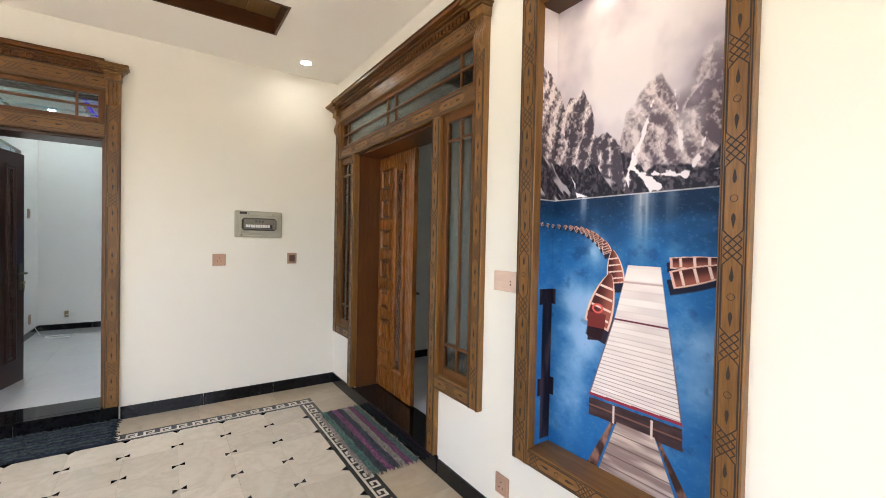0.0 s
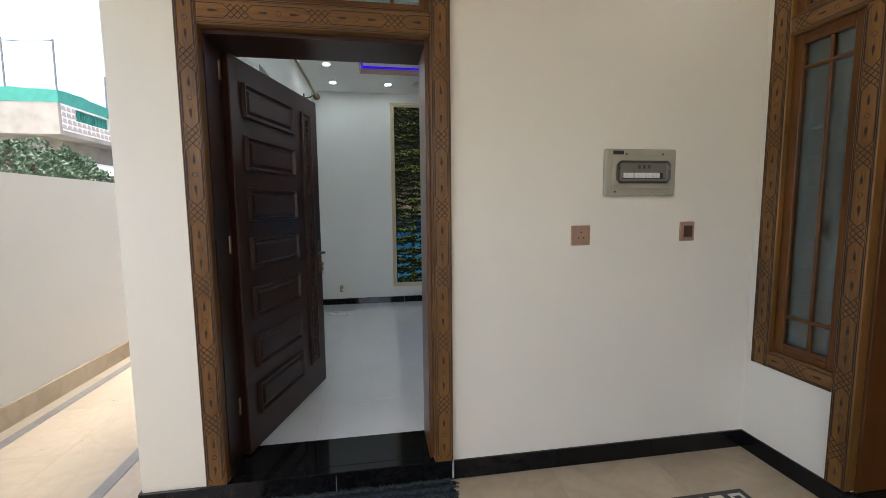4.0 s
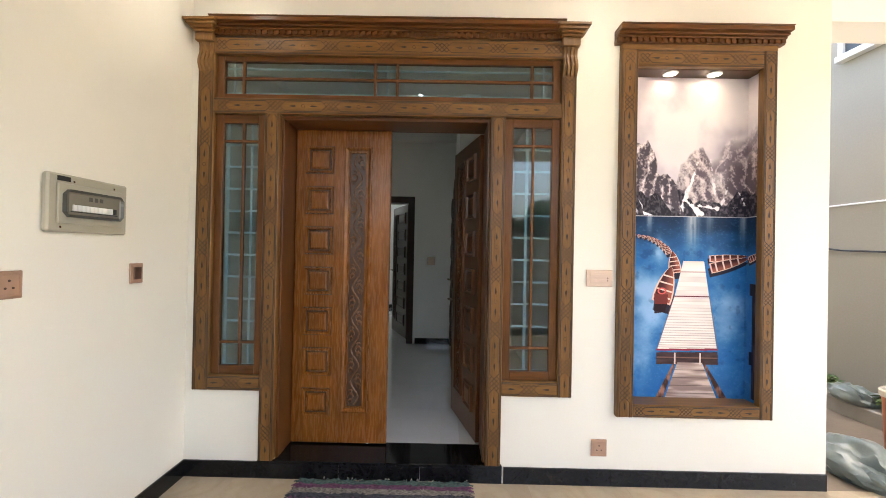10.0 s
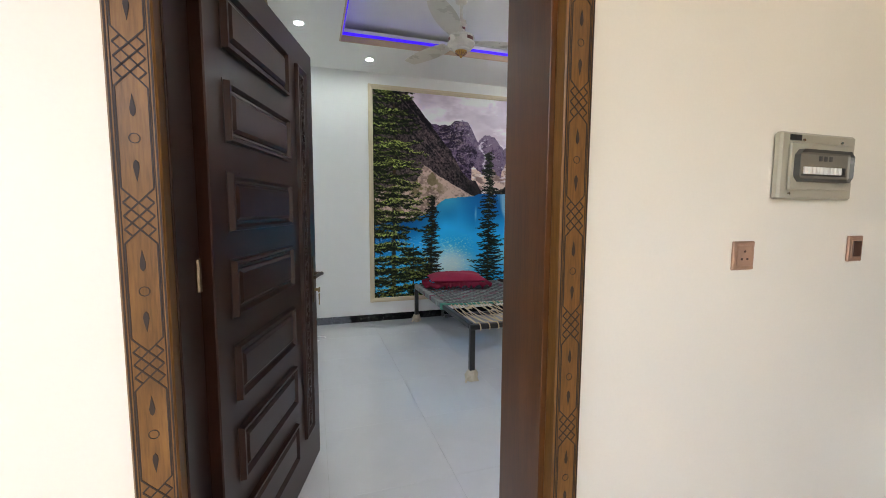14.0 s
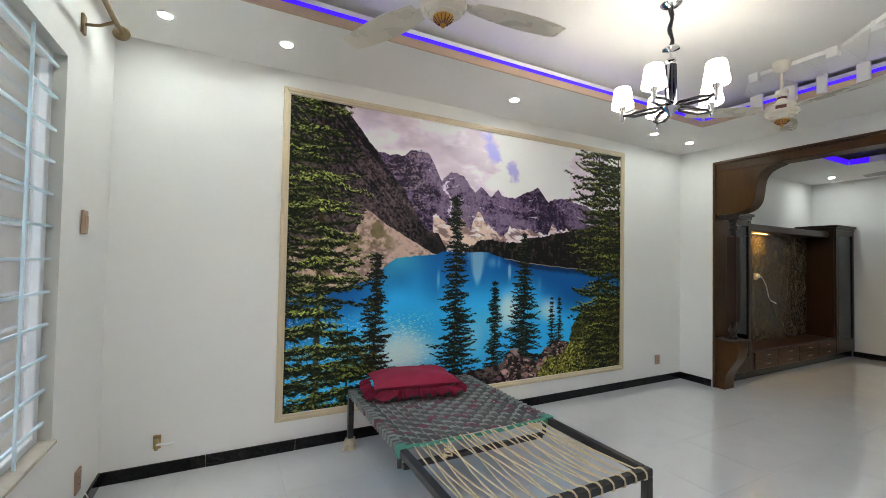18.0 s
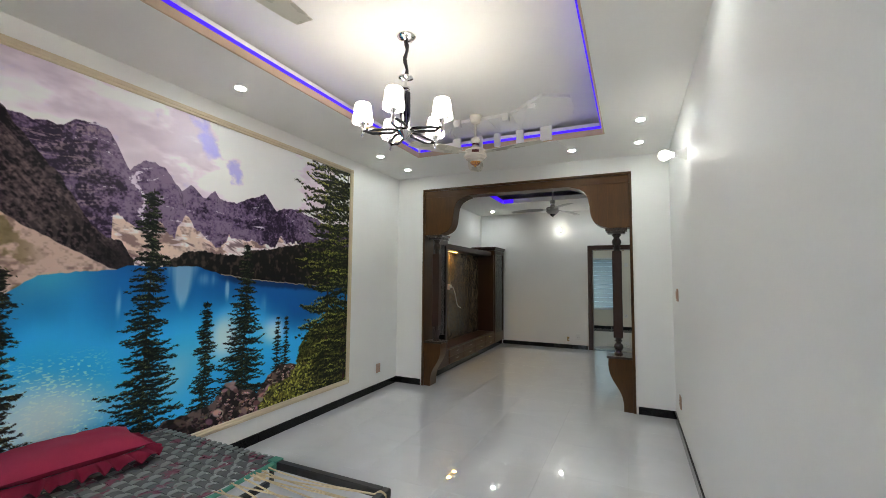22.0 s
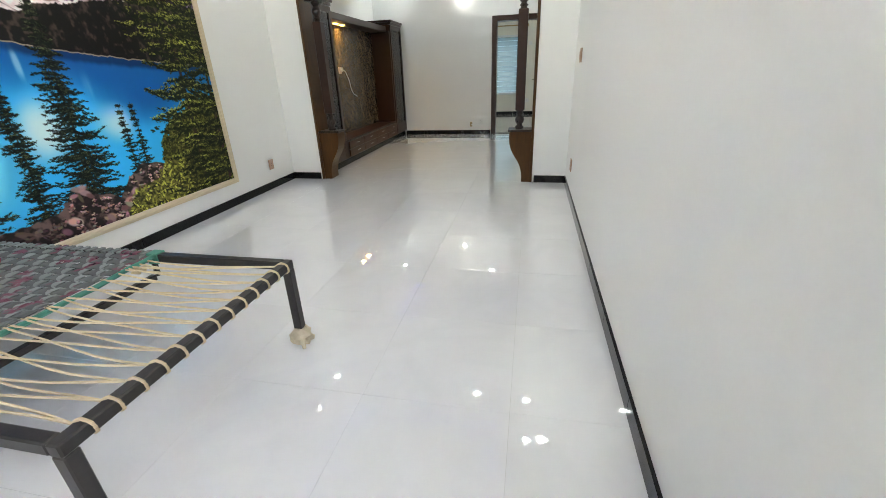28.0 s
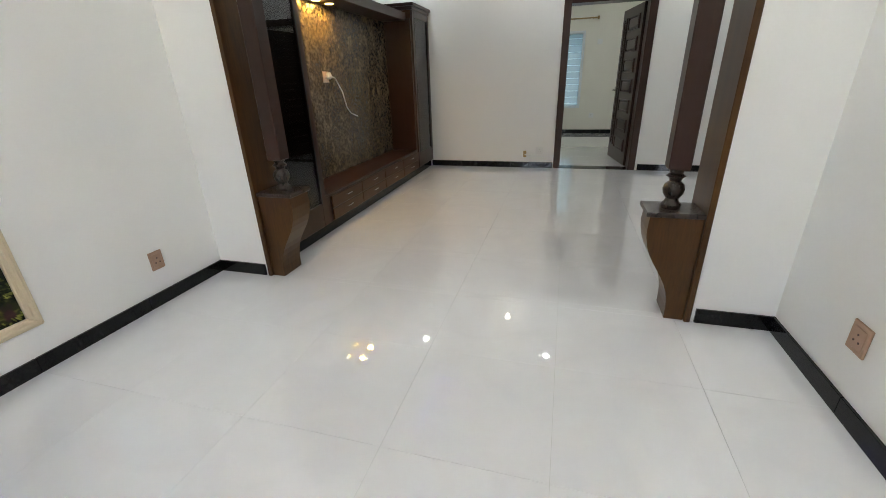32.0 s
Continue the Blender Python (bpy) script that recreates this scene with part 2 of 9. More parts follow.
TILE_DARK = marble("dark_green_inlay_stone", (0.035, 0.038, 0.035), (0.08, 0.08, 0.07), 0.2, 6, 0.4, 0.1)
TILE_PALE = marble("pale_inlay_stone", (0.66, 0.60, 0.50), (0.5, 0.44, 0.35), 0.2, 6, 0.4, 0.1)
# Porch tile darkened in colour to hold down the strip's open daylight.
TILE_STRIP = marble("darkened_beige_strip_tile", (0.50, 0.43, 0.33), (0.40, 0.335, 0.245), 0.3, 3.0, 0.5, 0.12, speck=0.25)
STRIP_GREY = marble("grey_stone_strip", (0.20, 0.20, 0.20), (0.30, 0.30, 0.29), 0.3, 5, 0.5, 0.1)
GLASS = glass_mat("window_glass", (0.84, 0.95, 0.97), 0.0, 0.88, 1.7)
TEAL_GLASS, tg, tp = node_mat("frosted_teal_glass")
tg_diffuse = tg.nodes.new("ShaderNodeBsdfTranslucent")
tg_diffuse.inputs[0].default_value = (0.20, 0.265, 0.28, 1)
tg_mix = tg.nodes.new("ShaderNodeMixShader")
tg_mix.inputs[0].default_value = 0.8
tp.inputs["Base Color"].default_value, tp.inputs["Roughness"].default_value = (0.40, 0.50, 0.52, 1), 0.25
tg.links.new(tp.outputs[0], tg_mix.inputs[1])
tg.links.new(tg_diffuse.outputs[0], tg_mix.inputs[2])
tg.links.new(tg_mix.outputs[0], tg.nodes["Material Output"].inputs[0])
SMOKED_GLASS = glass_mat("smoked_cabinet_glass", (0.60, 0.62, 0.66), 0.02, 0.8, 1.75)
CLEAR = glass_mat("clear_glass", (0.95, 0.97, 0.98), 0.0, 0.95)
GRILLE = paint("pale_blue_grille_paint", (0.66, 0.83, 0.90), 0.4, 0.05, 6)
WHITE_PL = paint("white_plastic", (0.78, 0.78, 0.76), 0.35, 0.03, 5, 0.05)
PEACH_PL = paint("brushed_copper_plate", (0.44, 0.28, 0.20), 0.38, 0.08, 20, 0.1, 120, 0.25)
PALE_PLATE = paint("pale_peach_plate", (0.66, 0.50, 0.40), 0.4, 0.05, 20, 0.1, 120, 0.1)
BROWN_PL = paint("dark_brown_plastic", (0.09, 0.045, 0.03), 0.4, 0.1, 9)
BOARD_PL = paint("putty_steel_enamel", (0.40, 0.38, 0.30), 0.45, 0.04, 4, 0.1)
SMOKED = paint("smoked_plastic", (0.10, 0.10, 0.09), 0.25, 0.1, 9)
CHROME = paint("chrome", (0.75, 0.75, 0.76), 0.09, 0.03, 6, 0.0, 60, 1.0)
DARK_CHROME = paint("black_chrome", (0.10, 0.10, 0.11), 0.16, 0.1, 9, 0.0, 60, 1.0)
BRASS = paint("antique_brass", (0.42, 0.30, 0.14), 0.3, 0.12, 12, 0.1, 90, 1.0)
OLD_BRONZE = paint("aged_bronze", (0.25, 0.18, 0.10), 0.34, 0.14, 12, 0.1, 90, 1.0)
BRONZE = paint("bronze_lock_metal", (0.17, 0.13, 0.09), 0.32, 0.12, 12, 0.1, 90, 1.0)
BLACK = paint("black_rubber", (0.012, 0.012, 0.013), 0.5, 0.2, 9)
STEEL_BLK = paint("black_enamelled_steel", (0.022, 0.019, 0.018), 0.34, 0.35, 14, 0.25, 70)
ROPE = paint("cream_cotton_rope", (0.58, 0.47, 0.30), 0.85, 0.12, 40, 0.6, 240)
RAG = paint("pale_rag_cloth", (0.55, 0.47, 0.35), 0.9, 0.15, 25, 0.5)
CRIMSON = paint("crimson_cotton", (0.31, 0.014, 0.05), 0.85, 0.15, 5, 0.35, 300)
FAN_CREAM = paint("cream_fan_enamel", (0.72, 0.68, 0.58), 0.28, 0.04, 6, 0.0)
FAN_GOLD = paint("gold_fan_trim", (0.50, 0.27, 0.05), 0.3, 0.1, 20, 0.0, 60, 0.6)
FAN_BROWN = paint("maroon_fan_trim", (0.13, 0.03, 0.02), 0.3, 0.1, 20, 0.0)
LAMP_W = glow("downlight_diffuser", (0.84, 0.98, 1.0), LAMP_GLOW)
LAMP_LOUNGE = glow("lounge_downlight_diffuser", (0.80, 0.94, 1.0), LAMP_GLOW * 1.5)
LAMP_PORCH = glow("porch_downlight_diffuser", (1.0, 0.96, 0.89), PORCH_LAMP)
LAMP_NICHE = glow("niche_spot_diffuser", (1.0, 0.86, 0.62), NICHE_LAMP)
LAMP_AMBER = glow("amber_spot_diffuser", (1.0, 0.62, 0.12), AMBER_LAMP)
BULB_W = glow("bulb_glass", (0.93, 0.985, 0.98), BULB_LAMP)
SHADE_W = glow("lit_crystal_shade", (1.0, 0.985, 0.94), SHADE_LAMP)
BULB_C = glow("chandelier_bulb", (1.0, 0.98, 0.93), SHADE_LAMP * 1.6)
LED = glow("violet_led_strip", (0.05, 0.004, 1.0), LED_LAMP)
PRINT = vertex_paint("satin_wall_print", 0.33)


def webbing_mat(name, base):
    m, t, p = node_mat(name)
    r = random_node(t)
    c = ramp_node(t, r, ((0.0, tuple(v * 0.6 for v in base)), (1.0, base)))
    n = noise_node(t, 11, 3)
    c = mix_col(t, ramp_node(t, n, ((0.57, (0, 0, 0)), (0.63, (1, 1, 1)))), c, (0.17, 0.045, 0.075))
    t.links.new(c, p.inputs["Base Color"])
    p.inputs["Roughness"].default_value = 0.8
    bump_node(t, p, noise_node(t, 260, 2, (1, 1, 1)), 0.4, 0.001)
    return m


def rug_mat(name, cols, axis, freq):
    """Woven stripes across one axis, broken by flecks."""
    m, t, p = node_mat(name)
    tc, sp = t.nodes.new("ShaderNodeTexCoord"), t.nodes.new("ShaderNodeSeparateXYZ")
    t.links.new(tc.outputs["Object"], sp.inputs[0])
    wob = t.nodes.new("ShaderNodeMath")
    wob.operation = "MULTIPLY_ADD"
    t.links.new(noise_node(t, 14, 2), wob.inputs[0])
    wob.inputs[1].default_value = 0.02
    t.links.new(sp.outputs[axis], wob.inputs[2])
    mu = t.nodes.new("ShaderNodeMath")
    mu.operation, mu.inputs[1].default_value = "MULTIPLY", freq
    t.links.new(wob.outputs[0], mu.inputs[0])
    fr = t.nodes.new("ShaderNodeMath")
    fr.operation = "FRACT"
    t.links.new(mu.outputs[0], fr.inputs[0])
    r = t.nodes.new("ShaderNodeValToRGB")
    r.color_ramp.interpolation = "CONSTANT"
    n = len(cols)
    for k, col in enumerate(cols):
        e = r.color_ramp.elements[k] if k < 2 else r.color_ramp.elements.new(k / n)
        e.position, e.color = k / n, (*col, 1)
    t.links.new(fr.outputs[0], r.inputs[0])
    fl = ramp_node(t, noise_node(t, 55, 3, (1, 1, 1) if axis != 0 else (3, 1, 1)), ((0.40, (0.35, 0.35, 0.35)), (0.62, (1.25, 1.25, 1.25))))
    c = mix_col(t, 0.85, r.outputs[0], fl, "MULTIPLY")
    t.links.new(c, p.inputs["Base Color"])
    p.inputs["Roughness"].default_value = 0.95
    bump_node(t, p, noise_node(t, 180, 2), 0.8, 0.003)
    return m


def leaf_mat(name, a, b):
    m, t, p = node_mat(name)
    g = t.nodes.new("ShaderNodeNewGeometry")
    c = ramp_node(t, g.outputs["Random Per Island"], ((0, a), (1, b)))
    t.links.new(c, p.inputs["Base Color"])
    p.inputs["Roughness"].default_value = 0.6
    return m


def stone_panel_mat():
    """Dark grey-brown stone sheet with scattered pale fragments, behind the television place."""
    m, t, p = node_mat("brown_veined_stone_sheet")
    n1, n2, n3 = noise_node(t, 2.4, 6, (1, 1, 0.7), 0.6, 0.6), noise_node(t, 9, 5, (1, 1, 0.6), 0.65, 0.8), noise_node(t, 34, 3)
    c = ramp_node(t, n1, ((0.35, (0.020, 0.016, 0.011)), (0.52, (0.058, 0.044, 0.028)), (0.66, (0.105, 0.080, 0.050))))
    c = mix_col(t, 0.55, c, ramp_node(t, n2, ((0.40, (0.018, 0.013, 0.009)), (0.56, (0.06, 0.045, 0.03)), (0.64, (0.21, 0.165, 0.105)))))
    c = mix_col(t, 0.3, c, ramp_node(t, n3, ((0.4, (0.03, 0.022, 0.016)), (0.65, (0.30, 0.235, 0.16)))))
    t.links.new(c, p.inputs["Base Color"])
    p.inputs["Roughness"].default_value = 0.25
    return m


WEBBING = webbing_mat("grey_green_webbing", (0.27, 0.30, 0.285))
WEBBING_DARK = webbing_mat("charcoal_webbing", (0.105, 0.112, 0.112))
STONE_SHEET = stone_panel_mat()
RUG_STRIPE = rug_mat("striped_rag_rug", ((0.05, 0.055, 0.07), (0.24, 0.21, 0.18), (0.15, 0.05, 0.11), (0.07, 0.12, 0.105), (0.30, 0.25, 0.21), (0.08, 0.16, 0.13), (0.045, 0.05, 0.055), (0.18, 0.06, 0.13)), 0, 2.6)
RUG_BLUE = rug_mat("navy_rag_rug", ((0.010, 0.016, 0.028), (0.022, 0.036, 0.052), (0.008, 0.012, 0.022), (0.03, 0.05, 0.05)), 1, 9.0)
FOLIAGE = leaf_mat("feathery_foliage", (0.025, 0.055, 0.028), (0.085, 0.13, 0.068))
FOLIAGE_LOW = leaf_mat("low_plant_foliage", (0.05, 0.10, 0.02), (0.15, 0.22, 0.05))
BARK = paint("grey_brown_bark", (0.055, 0.045, 0.033), 0.9, 0.3, 9, 0.8)
NET_GREEN = paint("green_shade_net", (0.03, 0.20, 0.16), 0.8, 0.15, 4)
HOUSE_A = paint("weathered_cream_render", (0.24, 0.225, 0.20), 0.85, 0.32, 1.1, 0.4)
HOUSE_B = paint("grey_block_render", (0.21, 0.195, 0.175), 0.9, 0.2, 0.7, 0.4)
TILE_MAUVE = paint("mauve_breeze_tile", (0.33, 0.28, 0.27), 0.7, 0.12, 4)
DARK_VOID = paint("dark_window_room", (0.03, 0.035, 0.04), 0.3, 0.2, 3)
CONCRETE = marble("grey_paving", (0.33, 0.305, 0.265), (0.25, 0.225, 0.185), 0.7, 2, 0.4, 0.1)
SOIL = paint("dusty_brown_soil", (0.165, 0.13, 0.095), 0.95, 0.2, 1.6, 0.8, 40)
PLASTIC_SHEET = paint("grey_plastic_sheet", (0.15, 0.18, 0.17), 0.3, 0.2, 6, 0.3)
HOSE = paint("pinkish_hose", (0.55, 0.36, 0.26), 0.5, 0.1, 9)
POLE_GREY = paint("weathered_dark_steel", (0.10, 0.10, 0.11), 0.7, 0.2, 6)
COPING = paint("dark_slate_coping", (0.075, 0.07, 0.075), 0.7, 0.15, 3)

# ---- mesh tools ----
def box(bm, x0, x1, y0, y1, z0, z1):
    v = [bm.verts.new(p) for p in ((x0, y0, z0), (x1, y0, z0), (x1, y1, z0), (x0, y1, z0), (x0, y0, z1), (x1, y0, z1), (x1, y1, z1), (x0, y1, z1))]
    for f in ((3, 2, 1, 0), (4, 5, 6, 7), (0, 1, 5, 4), (1, 2, 6, 5), (2, 3, 7, 6), (3, 0, 4, 7)):
        bm.faces.new([v[i] for i in f])
    return v


def frustum(bm, x0, x1, y0, y1, z0, z1, dx, dy):
    """A box whose top is drawn in by dx and dy on each side."""
    v = box(bm, x0, x1, y0, y1, z0, z1)
    for k, (sx, sy) in zip((4, 5, 6, 7), ((1, 1), (-1, 1), (-1, -1), (1, -1))):
        v[k].co += Vector((sx * dx, sy * dy, 0))
    return v


def lathe(bm, prof, segs=20, at=(0, 0, 0), turn=None):
    """A turned body from (radius, height) pairs, standing at a place."""
    rings = []
    for r, z in prof:
        ring = []
        for k in range(segs):
            a = 2 * math.pi * k / segs
            p = Vector((r * math.cos(a), r * math.sin(a), z))
            ring.append(bm.verts.new((turn @ p if turn else p) + Vector(at)))
        rings.append(ring)
    for a, b in zip(rings, rings[1:]):
        for k in range(segs):
            bm.faces.new((a[k], a[(k + 1) % segs], b[(k + 1) % segs], b[k]))
    if prof[0][0] > 1e-4:
        bm.faces.new(rings[0][::-1])
    if prof[-1][0] > 1e-4:
        bm.faces.new(rings[-1])


def tube(bm, pts, r, segs=8, taper=None):
    pts = [Vector(p) for p in pts]
    rings = []
    up = Vector((0.03, 0.02, 1))
    for k, p in enumerate(pts):
        d = (pts[min(k + 1, len(pts) - 1)] - pts[max(k - 1, 0)]).normalized()
        side = d.cross(up)
        if side.length < 1e-3:
            side = d.cross(Vector((1, 0, 0)))
        side.normalize()
        top = side.cross(d)
        rr = r * (taper[k] if taper else 1)
        rings.append([bm.verts.new(p + rr * (math.cos(a) * side + math.sin(a) * top)) for a in (2 * math.pi * j / segs for j in range(segs))])
    for a, b in zip(rings, rings[1:]):
        for k in range(segs):
            bm.faces.new((a[k], a[(k + 1) % segs], b[(k + 1) % segs], b[k]))
    bm.faces.new(rings[0][::-1])
    bm.faces.new(rings[-1])


def prism(bm, outline, axis, a0, a1):
    """A flat outline (two coordinates in the order of the other axes) given depth along an axis."""
    def place(p, a):
        return {"x": (a, p[0], p[1]), "y": (p[0], a, p[1]), "z": (p[0], p[1], a)}[axis]
    lo, hi = [bm.verts.new(place(p, a0)) for p in outline], [bm.verts.new(place(p, a1)) for p in outline]
    n = len(outline)
    bm.faces.new(lo[::-1])
    bm.faces.new(hi)
    for k in range(n):
        bm.faces.new((lo[k], lo[(k + 1) % n], hi[(k + 1) % n], hi[k]))


def finish(bm, mat, bevel=0.0, smooth=False, name="mesh"):
    bmesh.ops.recalc_face_normals(bm, faces=bm.faces)
    if bevel:
        bmesh.ops.bevel(bm, geom=[e for e in bm.edges if len(e.link_faces) == 2 and e.calc_face_angle(0) > 0.5], offset=bevel, segments=1, affect="EDGES")
    me = bpy.data.meshes.new(name)
    bm.to_mesh(me)
    bm.free()
    me.materials.append(mat)
    if smooth:
        me.shade_smooth()
        for p in me.polygons:
            p.use_smooth = True
        me.set_sharp_from_angle(angle=radians(40))
    return me


def part(name, bm, mat, parent, label="", bevel=0.0, smooth=False, at=None):
    """Links a bmesh as one mesh object under a thing or a part."""
    ob = new(name, finish(bm, mat, bevel, smooth, name))
    ob.parent = parent
    if at is not None:
        ob.location = at
    if label:
        tagged(ob, label)
    return ob


def twin(ob, at=None):
    """Another object on the same mesh and parent."""
    o = ob.copy()
    scene.collection.objects.link(o)
    if at is not None:
        o.location = at
    return o


def thing(name, at, label, category, group="", kind="", turn=0.0):
    e = new(name)
    e.location, e.rotation_euler = at, (0, 0, turn)
    e.empty_display_size = 0.1
    return tagged(e, label, category, group, kind)


def solid(name, bm, mat, label, category, group="", kind="", at=(0, 0, 0), bevel=0.0, smooth=False):
    ob = new(name, finish(bm, mat, bevel, smooth, name))
    ob.location = at
    return tagged(ob, label, category, group, kind)


def wall_cells(bm, axis, p0, p1, a0, a1, z0, z1, holes=()):
    """A wall slab from p0 to p1 across, a0 to a1 along, with openings (a0, a1, z0, z1) through it."""
    aa = sorted({a0, a1, *[h[k] for h in holes for k in (0, 1) if a0 < h[k] < a1]})
    for u0, u1 in zip(aa, aa[1:]):
        um = (u0 + u1) / 2
        cuts = sorted((h[2], h[3]) for h in holes if h[0] < um < h[1])
        z = z0
        spans = []
        for c0, c1 in cuts:
            if c0 > z:
                spans.append((z, c0))
            z = max(z, c1)
        if z < z1:
            spans.append((z, z1))
        for s0, s1 in spans:
            if axis == "x":
                box(bm, p0, p1, u0, u1, s0, s1)
            else:
                box(bm, u0, u1, p0, p1, s0, s1)


def two_faced(ob, axis, mat_hi):
    """Faces that look along + axis take a second material."""
    ob.data.materials.append(mat_hi)
    for p in ob.data.polygons:
        if p.normal["xyz".index(axis)] > 0.5:
            p.material_index = 1
    return ob

# ---- floors, walls, ceilings ----
ZF = 0.112          # finished floor indoors; the porch floor is at 0
YN = 3.745          # room face of the mural wall
YS = 0.295          # room face of the wall towards the porch
XA = 2.925          # room face of the arch wall
XF = 6.90           # lounge face of the far wall
ZC, ZU = 2.995, 3.175   # dropped ceiling and recessed ceiling

bm = bmesh.new()
g = [bm.verts.new(p) for p in ((-400, -400, -0.06), (400, -400, -0.06), (400, 400, -0.06), (-400, 400, -0.06))]
bm.faces.new(g)
solid("ground", bm, CONCRETE, "grey paved ground around the house", "ground", kind="structure")

bm = bmesh.new()
box(bm, -4.62, 0.0, -9.0, 0.0, -0.05, -0.006)
box(bm, -4.62, -3.26, 0.0, 7.0, -0.05, -0.006)
floor_porch = solid("floor_porch", bm, GROUT, "beige marble porch floor with inlaid border", "floor", kind="structure")
bm = bmesh.new()
box(bm, 0.0, 3.0, -9.0, -4.02, -0.05, -0.006)
box(bm, 3.0, 9.0, -9.0, -4.02, -0.05, -0.006)
solid("pavement", bm, SOIL, "dusty brown earth of the side passage", "pavement", kind="structure")
bm = bmesh.new()
box(bm, -2.95, XA, YS, YN, -0.05, ZF - 0.007)
floor_room = solid("floor_room", bm, GROUT, "glossy white tiled floor of the drawing room", "floor", kind="structure")
bm = bmesh.new()
box(bm, XA, XF, -1.75, 3.88, -0.05, ZF - 0.007)
floor_lounge = solid("floor_lounge", bm, GROUT, "glossy white tiled floor of the lounge", "floor", kind="structure")
bm = bmesh.new()
box(bm, 0.26, XA, -2.8, 0.0, -0.05, ZF - 0.007)
box(bm, XA, 3.3, -2.8, -1.75, -0.05, ZF - 0.007)
floor_hall = solid("floor_hall", bm, GROUT, "glossy white tiled floor of the entrance hall", "floor", kind="structure")
bm = bmesh.new()
box(bm, XF, 11.2, -0.8, 3.3, -0.05, ZF - 0.007)
floor_back = solid("floor_back_room", bm, GROUT, "glossy white tiled floor of the back room", "floor", kind="structure")

DOOR_A = (-2.873, -1.857, 0.10, 2.64)
bm = bmesh.new()
wall_cells(bm, "y", 0.0, YS, -3.262, 3.3, -0.05, 3.3, (DOOR_A,))
w = solid("wall_south", bm, WALL_PORCH, "cream painted wall between porch and drawing room", "wall", kind="structure")
two_faced(w, "y", WALL_IN)
bm = bmesh.new()
BIG = ((-1.90, -0.575, 0.10, 2.284), (-0.486, -0.175, 0.64, 2.284), (-2.32, -1.99, 0.64, 2.284), (-2.32, -0.175, 2.379, 2.645))
NICHE = (-3.60, -2.79, 0.505, 2.63)
wall_cells(bm, "x", 0.0, 0.13, -4.02, 0.0, -0.05, 3.3, (*BIG, NICHE))
wall_cells(bm, "x", 0.13, 0.26, -4.02, 0.0, -0.05, 3.3, BIG)
w = solid("wall_east_porch", bm, WALL_PORCH, "cream painted entrance wall of the porch", "wall", kind="structure")
bm = bmesh.new()
wall_cells(bm, "y", YN, YN + 0.23, -3.2, XA + 0.25, -0.05, 3.3)
solid("wall_north", bm, WALL_IN, "white painted wall behind the large mural", "wall", kind="structure")
WIN_W = (1.25, 2.95, 0.70, 2.50)
bm = bmesh.new()
wall_cells(bm, "x", -3.262, -2.95, YS, YN, -0.05, 3.3, (WIN_W,))
box(bm, -3.262, -3.2, YN, YN + 0.23, -0.05, 3.3)
two_faced(solid("wall_west", bm, BOUNDARY, "white painted window wall of the drawing room", "wall", kind="structure"), "x", WALL_IN)
ARCH = (0.675, 3.335, 0.0, 2.81)
bm = bmesh.new()
wall_cells(bm, "x", XA, XA + 0.25, YS, YN, -0.05, 3.3, (ARCH,))
solid("wall_arch", bm, WALL_IN, "white wall pierced by the wide wooden archway", "wall", kind="structure")
bm = bmesh.new()
wall_cells(bm, "y", 3.88, 4.1, XA + 0.25, 7.1, -0.05, 3.3)
solid("wall_lounge_north", bm, WALL_IN, "white lounge wall behind the media unit", "wall", kind="structure")
DOOR_F = (0.50, 1.45, 0.0, 2.20)
bm = bmesh.new()
wall_cells(bm, "x", XF, XF + 0.2, -1.95, 3.88, -0.05, 3.3, (DOOR_F,))
solid("wall_lounge_east", bm, WALL_IN, "white far wall of the lounge", "wall", kind="structure")
DOOR_H = (-1.10, -0.20, 0.0, 2.15)
bm = bmesh.new()
wall_cells(bm, "x", 3.3, 3.5, -2.8, YS, -0.05, 3.3, (DOOR_H,))
wall_cells(bm, "y", -1.95, -1.75, 3.5, XF, -0.05, 3.3)
solid("wall_hall_end", bm, WALL_IN, "white end wall of the entrance hall", "wall", kind="structure")
bm = bmesh.new()
wall_cells(bm, "y", -1.95, -1.75, 1.45, 3.3, -0.05, 3.3)
wall_cells(bm, "y", -2.8, -2.6, 0.26, 3.3, -0.05, 3.3)
solid("wall_hall_side", bm, WALL_IN, "white side wall of the entrance hall", "wall", kind="structure")
bm = bmesh.new()
wall_cells(bm, "y", -4.02, -3.85, 0.26, 9.0, -0.05, 3.3)
solid("wall_side_passage", bm, BOUNDARY, "outer wall along the side passage", "wall", kind="structure")
WIN_B = (1.12, 1.78, 0.66, 2.20)
bm = bmesh.new()
wall_cells(bm, "x", 10.9, 11.1, -0.8, 3.3, -0.05, 3.3, (WIN_B,))
wall_cells(bm, "y", -0.8, -0.6, XF + 0.2, 10.9, -0.05, 3.3)
wall_cells(bm, "y", 3.1, 3.3, XF + 0.2, 10.9, -0.05, 3.3)
solid("wall_back_room", bm, WALL_PORCH, "cream walls of the back room", "wall", kind="structure")

